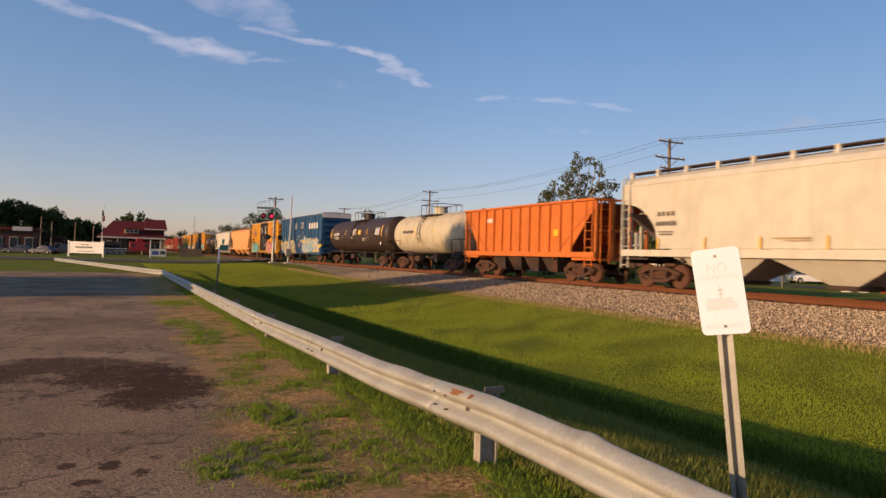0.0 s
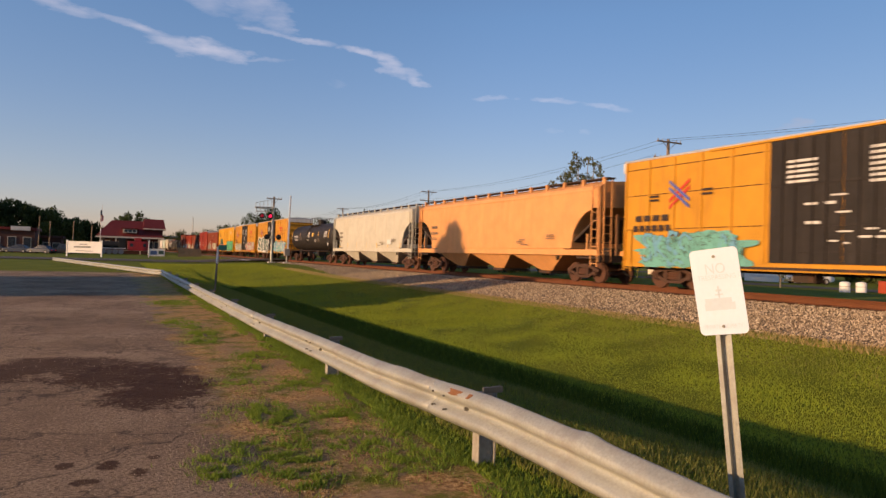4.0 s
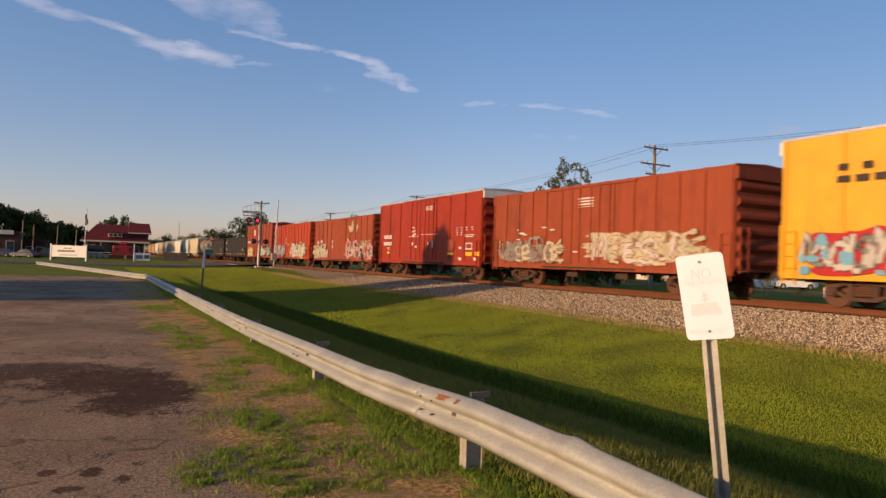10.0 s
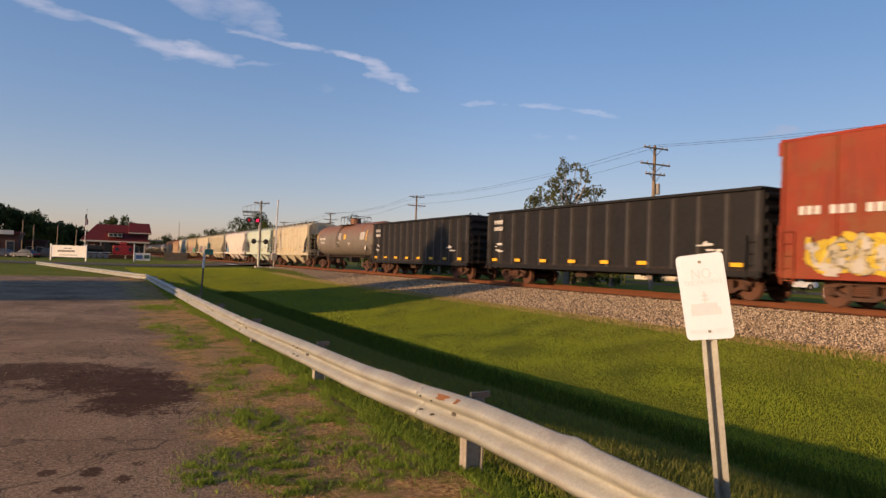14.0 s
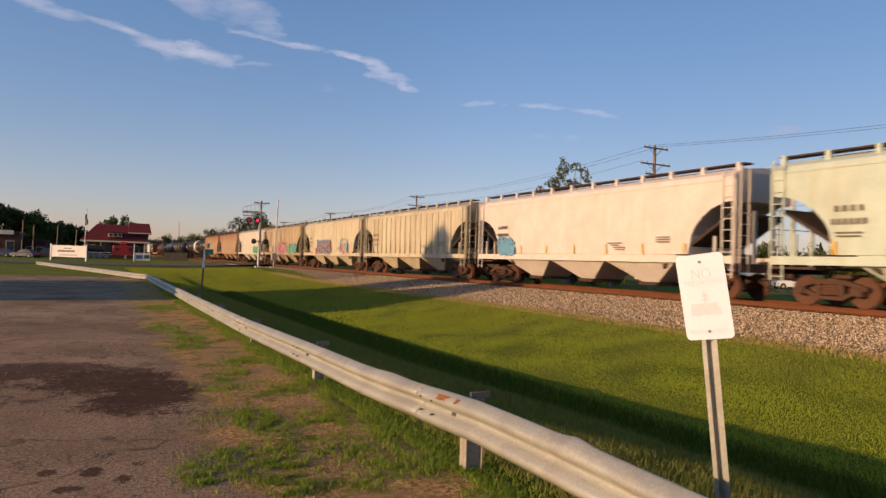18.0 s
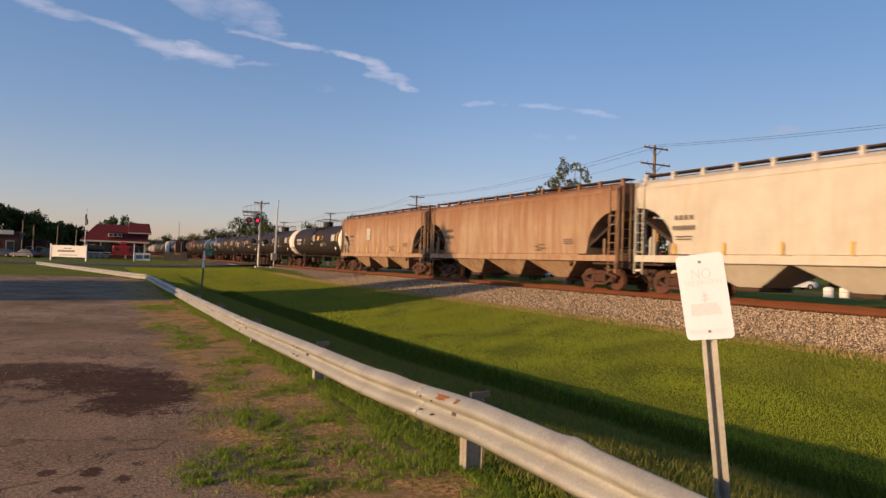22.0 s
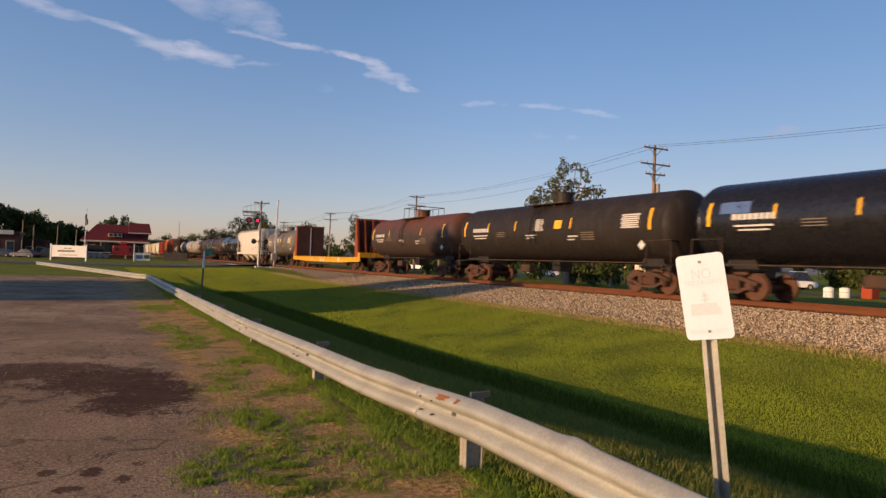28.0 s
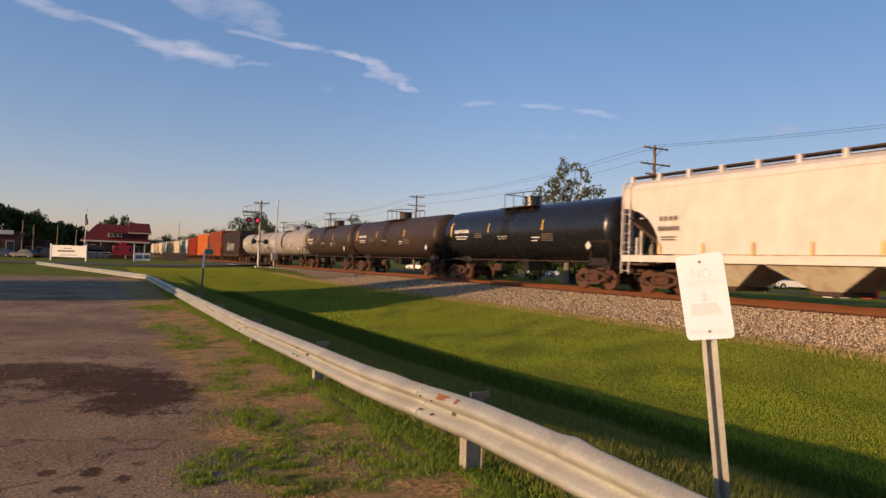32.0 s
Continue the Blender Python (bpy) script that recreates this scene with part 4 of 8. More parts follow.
def boxcar(q0, q1, paint, label, top=5.26, doors=1, door_paint=None, ribs=13, roof="roof_metal", panels=False, sill=0.98, W=1.52, corr_door=False, end_paint=None):
    """A boxcar: side posts, plug or sliding doors with locking rods, corrugated ends, ridged roof, ladders."""
    car, H = start_car("boxcar", label, q0, q1)
    rise = 0.12
    eave = top - rise
    bm = bmesh.new()
    box(bm, -W, W, -H, H, sill, eave)
    part("body", bm, M[paint], car)
    bm = bmesh.new()
    rings = []
    for y in (-H - 0.02, H + 0.02):
        rings.append([(-W - 0.02, y, eave - 0.05), (-W - 0.02, y, eave + 0.03), (0, y, top), (W + 0.02, y, eave + 0.03), (W + 0.02, y, eave - 0.05)])
    loft(bm, rings)
    n = int(2 * H / 1.2)
    for i in range(n + 1):
        y = -H + 2 * H * i / n
        loft(bm, [[(-W - 0.02, y + d, eave + 0.03), (-W - 0.02, y + d, eave + 0.05), (0, y + d, top + 0.02), (W + 0.02, y + d, eave + 0.05), (W + 0.02, y + d, eave + 0.03)] for d in (-0.04, 0.04)])
    part("roof", bm, M[roof], car)
    door_w = {1: 3.1, 2: 4.9}[doors]
    row = []
    for i in range(ribs + 1):
        y = -H + 0.1 + (2 * H - 0.2) * i / ribs
        if abs(y) < door_w / 2 + 0.1:
            continue
        row.append(y)
    pieces("side_post", boxes((-W - 0.05, -W, -0.045, 0.045, sill + 0.1, eave - 0.06)), M[paint], car, row)
    pieces("side_post", boxes((W, W + 0.035, -0.05, 0.05, sill + 0.1, eave - 0.06)), M[paint], car, row)
    # strips beside each post paint in grime and the post's shadow line
    pieces("panel_joint", boxes((-W - 0.006, -W, 0.048, 0.08, sill + 0.1, eave - 0.06)), M["rib_shadow_grime"], car, row)
    if panels:
        for s in (-1, 1):
            for a, b in ((-H, -door_w / 2 - 0.1), (door_w / 2 + 0.1, H)):
                pieces("panel_seam", boxes((s * W, s * (W + 0.02), a, b, -0.025, 0.025)), M[paint], car, [sill + (eave - sill) * 0.33, sill + (eave - sill) * 0.66, eave - 0.35], axis=2)
        # same painted grime and shadow line under each horizontal rib
        for a, b in ((-H, -door_w / 2 - 0.1), (door_w / 2 + 0.1, H)):
            pieces("panel_joint", boxes((-W - 0.007, -W, a, b, -0.055, -0.026)), M["rib_shadow_grime"], car, [sill + (eave - sill) * 0.33, sill + (eave - sill) * 0.66, eave - 0.35], axis=2)
    part("side_sill", boxes((-W - 0.04, -W + 0.02, -H, H, sill - 0.16, sill + 0.06), (W - 0.02, W + 0.04, -H, H, sill - 0.16, sill + 0.06)), M[paint], car)
    dw = door_w / doors
    for k in range(doors):
        yc = (k - (doors - 1) / 2) * dw
        for s in (-1, 1):
            d = part("door", boxes((s * W, s * (W + 0.05), yc - dw / 2 + 0.02, yc + dw / 2 - 0.02, sill + 0.12, eave - 0.12)), M[door_paint or paint], car)
            bm = bmesh.new()
            if corr_door:
                for i in range(26):
                    z = sill + 0.2 + (eave - sill - 0.4) * i / 25
                    box(bm, s * (W + 0.05), s * (W + 0.075), yc - dw / 2 + 0.1, yc + dw / 2 - 0.1, z - 0.03, z + 0.03)
                part("corrugation", bm, M[door_paint or paint], d)
            else:
                bm.free()
                pieces("locking_rod", rods(0.022, ((s * (W + 0.085), 0, sill + 0.15), (s * (W + 0.085), 0, eave - 0.15))), M[door_paint or paint], d, [yc + a * dw for a in (-0.3, -0.12, 0.12, 0.3)])
                pieces("door_rail", boxes((s * (W + 0.05), s * (W + 0.075), yc - dw / 2 + 0.08, yc + dw / 2 - 0.08, -0.035, 0.035)), M[door_paint or paint], d, (sill + 0.5, sill + 1.3, sill + 2.6), axis=2)
    part("door_track", boxes((-W - 0.1, -W, -door_w, door_w, sill - 0.1, sill - 0.02)), M["underframe"], car)
    part("door_track", boxes((-W - 0.07, -W, -door_w, door_w, eave - 0.1, eave - 0.03)), M[paint], car)
    for s in (-1, 1):
        n = 6
        rib = bmesh.new()
        loft(rib, [[(x, s * H, -0.2), (x, s * (H + 0.10), -0.05), (x, s * (H + 0.10), 0.05), (x, s * H, 0.2)] for x in (-W + 0.12, W - 0.12)])
        pieces("end_corrugation", rib, M[end_paint or paint], car, [sill + 0.3 + (eave - sill - 1.0) * i / (n - 1) for i in range(n)], axis=2)
        part("end_cap", boxes((-W, W, s * (H + 0.0), s * (H + 0.11), eave - 0.46, eave - 0.04)), M["tank_white" if roof == "roof_metal" else roof], car)
        bm = bmesh.new()
        ladder(bm, -W - 0.06, s * (H - 0.3), sill - 0.35, sill + 1.3 if s > 0 else sill + 1.3)
        ladder(bm, -W + 0.35, s * (H + 0.13), sill - 0.1, sill + 1.5, along="x")
        part("ladder", bm, M[paint], car)
        bm = bmesh.new()
        box(bm, -W + 0.2, W - 0.2, s * (H + 0.02), s * (H + 0.4), sill - 0.02, sill + 0.02)
        part("crossover_platform", bm, M["underframe"], car)
    bm = bmesh.new()
    rings = [[(x, -H - 0.16 - 0.03 * (k % 2), z) for x, z in [(0.5 + r * math.cos(a), 2.6 + r * math.sin(a)) for a in [2 * math.pi * i / 16 for i in range(16)]]] for k, r in enumerate((0.26, 0.30))]
    loft(bm, rings, caps=False)
    part("brake_wheel", bm, M["underframe"], car)
    part("underframe", boxes((-0.3, 0.3, -H, H, 0.72, sill), (-1.2, 1.2, -0.6, -0.4, 0.75, sill), (-1.2, 1.2, 0.4, 0.6, 0.75, sill), (-1.0, -0.5, 1.2, 2.0, 0.5, 0.9), (-1.1, -0.6, -2.2, -1.5, 0.5, 0.85)), M["underframe"], car)
    truck(car, -H + 2.3)
    truck(car, H - 2.3)
    ends(car, H)
    return car, H, -W - 0.052, eave, sill


def hopper(q0, q1, paint, label, top=4.72, ribs=0, lower=None, bays=3, cut=2.0, walk_paint=None):
    """A covered hopper: bulging side sheets cut away at the ends, rounded roof with running boards, outlet bays, end cages."""
    car, H = start_car("covered_hopper", label, q0, q1)
    W = 1.55
    roof = top - 0.13
    sh = roof - 0.46
    lower = lower or paint

    def ring(y, zb, wide=1.0):
        return [(-W * 0.97 * wide, y, zb), (-W * wide, y, (zb + sh) / 2), (-W * wide, y, sh), (-W * 0.93 * wide, y, sh + 0.2), (-W * 0.72, y, roof - 0.08), (0, y, roof + 0.03),
                (W * 0.72, y, roof - 0.08), (W * 0.93 * wide, y, sh + 0.2), (W * wide, y, sh), (W * wide, y, (zb + sh) / 2), (W * 0.97 * wide, y, zb)]

    bm = bmesh.new()
    half_way = [(d, 1.55 + 1.85 * math.sqrt(max(0.0, 1 - ((d - 0.12) / cut) ** 2))) for d in (0.12, 0.6, 1.1, 1.5, 1.8, 1.97, 0.12 + cut)]
    ys = [(-H + d, z) for d, z in half_way] + [(H - d, z) for d, z in reversed(half_way)]
    loft(bm, [ring(y, z) for y, z in ys])
    for e in bm.edges:
        e.smooth = True
    body = part("body", bm, M[paint], car)
    part("side_seam", boxes((-W - 0.025, -W, -H + 0.12, H - 0.12, sh - 0.03, sh + 0.03), (-W - 0.04, -W + 0.1, -H + 0.1, H - 0.1, 1.24, 1.5), (W - 0.1, W + 0.04, -H + 0.1, H - 0.1, 1.24, 1.5)), M[paint], car)
    if ribs:
        pieces("side_post", boxes((-W - 0.05, -W + 0.03, -0.045, 0.045, 1.5, sh)), M[paint], car, [-H + cut + (2 * H - 2 * cut) * i / ribs for i in range(ribs + 1)])
    # slope sheets at the ends and outlet bays below
    for s in (-1, 1):
        bm = bmesh.new()
        loft(bm, [[(x, s * (H - 0.35), 2.9), (x, s * (H - 0.35), 3.0), (x, s * (H - 3.4), 1.2), (x, s * (H - 3.4), 1.0)] for x in (-W * 0.9, W * 0.9)])
        # dark colour stands in for the shade inside the end cavity
        part("slope_sheet", bm, M["underframe"], car)
        cage = bmesh.new()
        for x in (-W + 0.05, W - 0.05):
            box(cage, x - 0.05, x + 0.05, s * (H - 0.16), s * (H - 0.06), 1.2, sh)
            box(cage, x - 0.04, x + 0.04, s * (H - 0.95), s * (H - 0.87), 1.4, 2.2)
        for x in (-0.5, 0.5):
            box(cage, x - 0.05, x + 0.05, s * (H - 0.16), s * (H - 0.06), 1.2, 3.1)
        part("end_post", cage, M[paint], car)
        bm = bmesh.new()
        ladder(bm, -W - 0.04, s * (H - 0.34), 0.75, sh + 0.3)
        ladder(bm, -W + 0.42, s * (H - 0.02), 0.95, roof, along="x")
        part("ladder", bm, M[paint], car)
        part("end_platform", boxes((-W, W, s * (H - 1.6), s * H, 1.10, 1.18), (-W, W, s * (H - 0.08), s * H, 0.95, 1.25)), M["underframe"], car)
        part("brake_gear", boxes((-0.35, 0.3, s * (H - 1.3), s * (H - 0.8), 1.2, 1.6), bev=0.03), M["underframe"], car)
    span = 2 * H - 2 * 2.75
    bw = span / bays
    for k in range(bays):
        yc = -span / 2 + bw * (k + 0.5)
        bm = bmesh.new()
        loft(bm, [[(-W * 0.93, yc - bw / 2 + 0.02, 1.6), (W * 0.93, yc - bw / 2 + 0.02, 1.6), (W * 0.93, yc + bw / 2 - 0.02, 1.6), (-W * 0.93, yc + bw / 2 - 0.02, 1.6)],
                  [(-W * 0.93, yc - bw / 2 + 0.05, 1.25), (W * 0.93, yc - bw / 2 + 0.05, 1.25), (W * 0.93, yc + bw / 2 - 0.05, 1.25), (-W * 0.93, yc + bw / 2 - 0.05, 1.25)],
                  [(-0.75, yc - 0.45, 0.45), (0.75, yc - 0.45, 0.45), (0.75, yc + 0.45, 0.45), (-0.75, yc + 0.45, 0.45)]])
        part("outlet_bay", bm, M[lower], car)
        part("outlet_gate", boxes((-0.9, 0.9, yc - 0.5, yc + 0.5, 0.30, 0.45), bev=0.03), M["underframe"], car)
    wp = walk_paint or paint
    n = int(2 * H / 1.45)
    pieces("walk_bracket", boxes((-1.24, -1.1, -0.07, 0.07, roof - 0.2, top + 0.01)), M[wp], car, [-H + 0.25 + (2 * H - 0.5) * i / n for i in range(n + 1)])
    part("running_board", boxes((-1.15, -0.7, -H + 0.05, H - 0.05, top - 0.05, top), (0.7, 1.15, -H + 0.05, H - 0.05, top - 0.05, top)), M["underframe"], car)
    part("roof_hatch", boxes((-0.45, 0.45, -H + 1, H - 1, roof, roof + 0.10), bev=0.02), M[paint], car)
    truck(car, -H + 1.75)
    truck(car, H - 1.75)
    ends(car, H)
    return car, H, -W - 0.055, sh


def tank(q0, q1, paint, label, r=1.45, zc=2.70, end_paint=None, dome="rail"):
    """A tank car: shell with dished ends, saddle, dome with railed platform, ladder, end sills."""
    car, H = start_car("tank_car", label, q0, q1)
    n = 36

    def circle(y, rr):
        return [(rr * math.cos(2 * math.pi * i / n), y, zc + rr * math.sin(2 * math.pi * i / n)) for i in range(n)]

    hs = H - 0.75
    bm = bmesh.new()
    loft(bm, [circle(-hs, r), circle(-hs / 3, r), circle(hs / 3, r), circle(hs, r)], caps=False)
    part("shell", bm, M[paint], car, smooth=True)
    for s in (-1, 1):
        bm = bmesh.new()
        rings = []
        for k in range(9):
            a = math.pi / 2 * k / 8
            rings.append(circle(s * (hs + 0.62 * math.sin(a)), max(0.02, r * math.cos(a) ** 0.8)))
        loft(bm, rings)
        part("tank_end", bm, M[end_paint or paint], car, smooth=True)
        part("end_sill", boxes((-1.35, 1.35, s * (H - 0.55), s * (H - 0.2), 0.85, 1.15), (-0.3, 0.3, s * (H - 2.6), s * H, 0.75, 1.12), bev=0.02), M["black"], car)
        bm = bmesh.new()
        for x in (-1.3, 1.3):
            rod(bm, (x, s * (H - 0.3), 1.1), (x, s * (H - 0.3), 2.1), 0.022)
        rod(bm, (-1.3, s * (H - 0.3), 2.1), (1.3, s * (H - 0.3), 2.1), 0.022)
        rod(bm, (-1.3, s * (H - 0.3), 2.1), (-1.3, s * (H - 1.6), 2.1), 0.022)
        rod(bm, (-1.3, s * (H - 1.6), 1.1), (-1.3, s * (H - 1.6), 2.1), 0.022)
        part("handrail", bm, M["underframe"], car)
        bm = bmesh.new()
        slab(bm, [(s * (H - 2.6), 1.0), (s * (H - 2.3), 1.75), (s * (H - 1.5), 1.75), (s * (H - 1.2), 1.0)], -0.6, 0.6)
        part("saddle", bm, M["black"], car)
        bm = bmesh.new()
        ladder(bm, -1.42, s * (H - 0.42), 0.5, 1.1)
        part("step", bm, M["underframe"], car)
    for s in (-1, 1):
        part("walkway", boxes((-1.45, 1.45, s * (H - 1.5), s * (H - 0.3), 1.1, 1.15)), M["black"], car)
        part("side_pipe", rods(0.03, ((s * 1.42, -H + 1.5, 1.2), (s * 1.42, H - 1.5, 1.2))), M["underframe"], car)
        pieces("pipe_bracket", boxes((s * 0.5, s * 1.44, -0.03, 0.03, 1.14, 1.2)), M["underframe"], car, (-H + 4.2, 0, H - 4.2))
    bm = bmesh.new()
    loft(bm, [circle(-0.04, r + 0.012), circle(0.04, r + 0.012)], caps=False)
    part("band", bm, M[paint], car)
    top = zc + r
    bm = bmesh.new()
    rod(bm, (0, 0, top - 0.15), (0, 0, top + 0.42), 0.46, 20)
    rod(bm, (0, 0, top + 0.42), (0, 0, top + 0.48), 0.50, 20)
    part("dome", bm, M[paint], car)
    if dome:
        bm = bmesh.new()
        for a, b in (((-0.95, -1.3), (0.95, -1.3)), ((0.95, -1.3), (0.95, 1.3)), ((0.95, 1.3), (-0.95, 1.3)), ((-0.95, 1.3), (-0.95, -1.3))):
            rod(bm, (*a, top + 0.62), (*b, top + 0.62), 0.022)
        part("platform_rail", bm, M["underframe"], car)
        for x in (-0.95, 0.95):
            pieces("rail_post", rods(0.02, ((x, 0, top - 0.45), (x, 0, top + 0.62))), M["underframe"], car, (-1.3, -0.45, 0.45, 1.3))
            part("platform", boxes((x - 0.3 if x > 0 else x - 0.15, x + 0.15 if x > 0 else x + 0.3, -1.6, 1.6, top - 0.16, top - 0.12)), M["underframe"], car)
    climb = part("ladder", boxes((-r - 0.1, -r - 0.02, 0.36, 0.84, zc - 0.03, zc + 0.01)), M["black"], car)
    for dy in (-0.22, 0.22):
        bm = bmesh.new()
        prev = None
        for k in range(9):
            a = math.radians(205) - math.radians(95) * k / 8
            p = (math.cos(a) * (r + 0.08), dy + 0.6, zc + math.sin(a) * (r + 0.08))
            if prev:
                rod(bm, prev, p, 0.022, 5)
            prev = p
        part("stile", bm, M["black"], climb)
    rung = mesh_of("rung", rods(0.016, ((0, 0.38, 0), (0, 0.82, 0))), M["black"])
    for k in range(10):
        a = math.radians(205) - math.radians(90) * k / 9
        p = (math.cos(a) * (r + 0.08), zc + math.sin(a) * (r + 0.08))
        part("rung", rung, None, climb).location = (p[0], 0, p[1])
    part("bottom_outlet", boxes((-0.4, 0.4, -0.3, 0.3, 0.7, 1.28), bev=0.02), M["black"], car)
    part("brake_cylinder", boxes((-0.9, -0.5, 1.6, 2.4, 0.6, 1.0), bev=0.05), M["underframe"], car)
    truck(car, -H + 1.75)
    truck(car, H - 1.75)
    ends(car, H)
    return car, H, r, zc


def shell_marks(car, r, zc, rows, mat, name="lettering"):
    """Painted bars that follow the shell's curve. Rows: y, height above the shell's middle, width, height."""
    small = bmesh.new()
    for y, z, w, h in rows:
        bm = bmesh.new() if h >= 0.15 else small
        a0, a1 = math.asin(max(-0.98, min(0.98, (z - h / 2) / r))), math.asin(max(-0.98, min(0.98, (z + h / 2) / r)))
        k = max(2, int(h / 0.1))
        rings = []
        for i in range(k + 1):
            a = a0 + (a1 - a0) * i / k
            rr = r + 0.006
            rings.append([(-rr * math.cos(a), y - w / 2, zc + rr * math.sin(a)), (-rr * math.cos(a), y + w / 2, zc + rr * math.sin(a))])
        loft(bm, rings, caps=False, closed=False)
        if h >= 0.15:
            part(name, bm, M[mat], car)
    if small.verts:
        tagged(part("small_stencil", small, M[mat], car), kind="stuff")
    else:
        small.free()


def tank_marks(car, H, r, zc, stripes, seed, plate=True):
    rnd = random.Random(seed)
    hs = H - 0.75
    shell_marks(car, r, zc, [(y * hs, 0.25, 0.09, 0.5) if abs(y) < 0.9 else (y * hs, 0.25, 0.15, 0.85) for y in stripes], "mark_yellow", "reflector")
    rows = block_letters(hs * 0.72, 0.12, 1.7, 0.2, 8) + [(hs * 0.72, -0.18, 1.5, 0.06), (hs * 0.72, -0.32, 1.2, 0.05), (hs * 0.1, -0.25, 0.9, 0.05), (hs * 0.1, -0.38, 0.7, 0.05), (-hs * 0.32, -0.35, 0.7, 0.06), (-hs * 0.3, -0.5, 0.5, 0.05)]
    shell_marks(car, r, zc, rows, "mark_white")
    if plate:
        shell_marks(car, r, zc, [(-hs * 0.79, 0.46 - 0.085 * i, 1.05 - 0.12 * (i % 2), 0.055) for i in range(7)] + [(hs * 0.02, 0.5 - 0.1 * i, 0.62 + 0.1 * (i % 3), 0.06) for i in range(6)], "mark_white", "data_panel")
        shell_marks(car, r, zc, [(-hs * 0.18, 0.22, 0.55, 0.4)], "mark_yellow", "data_plate")
    z0 = -0.78
    bm = bmesh.new()
    xx = -math.sqrt(r * r - z0 * z0) - 0.09
    slab(bm, [(-hs * 0.86 + a * 0.2, zc + z0 + b * 0.2) for a, b in ((-1, 0), (0, -1), (1, 0), (0, 1))], xx - 0.006, xx)
    part("placard", bm, M["mark_white"], car)
    shell_marks(car, r, zc, [(hs * 0.45, -0.05 - 0.1 * i, 0.8, 0.04) for i in range(3)] + [(-hs * 0.45, -0.2 - 0.1 * i, 0.9, 0.04) for i in range(4)], "mark_grey", "stencil")


def gondola(q0, q1, label, top=3.68, ribs=14, paint="gondola_black", sill=1.0):
    """A high-sided coal gondola: open top with rim, side posts, corrugated ends."""
    car, H = start_car("gondola", label, q0, q1)
    W = 1.53
    for s in (-1, 1):
        part("side", boxes((s * (W - 0.06), s * W, -H, H, sill, top)), M[paint], car)
        part("end", boxes((-W, W, s * (H - 0.06), s * H, sill, top)), M[paint], car)
        rib = bmesh.new()
        loft(rib, [[(x, s * H, -0.14), (x, s * (H + 0.08), -0.05), (x, s * (H + 0.08), 0.05), (x, s * H, 0.14)] for x in (-W + 0.1, W - 0.1)])
        pieces("end_corrugation", rib, M[paint], car, [sill + 0.3 + (top - sill - 0.5) * i / 5 for i in range(6)], axis=2)
        bm = bmesh.new()
        ladder(bm, -W - 0.1, s * (H - 0.35), sill - 0.3, sill + 1.2)
        ladder(bm, -W + 0.4, s * (H + 0.12), sill - 0.1, sill + 1.6, along="x")
        part("ladder", bm, M[paint], car)
        bm = bmesh.new()
        loft(bm, [[(s * W, -0.11, z), (s * (W + 0.11), -0.06, z), (s * (W + 0.11), 0.06, z), (s * W, 0.11, z)] for z in (sill, top - 0.05)])
        pieces("side_post", bm, M["post_black"], car, [-H + 0.15 + (2 * H - 0.3) * i / ribs for i in range(ribs + 1)])
    part("rim", boxes((-W - 0.12, -W + 0.06, -H, H, top, top + 0.1), (W - 0.06, W + 0.12, -H, H, top, top + 0.1), (-W + 0.06, W - 0.06, -H, -H + 0.12, top, top + 0.1), (-W + 0.06, W - 0.06, H - 0.12, H, top, top + 0.1)), M[paint], car)
    part("floor", boxes((-W, W, -H, H, sill - 0.02, sill + 0.08)), M["underframe"], car)
    part("side_sill", boxes((-W - 0.1, -W + 0.02, -H, H, sill - 0.2, sill), (W - 0.02, W + 0.1, -H, H, sill - 0.2, sill)), M[paint], car)
    part("underframe", boxes((-0.3, 0.3, -H, H, 0.7, sill - 0.02), (-1.0, -0.5, 0.8, 1.6, 0.5, 0.9)), M["underframe"], car)
    truck(car, -H + 1.9)
    truck(car, H - 1.9)
    ends(car, H)
    return car, H, -W - 0.115


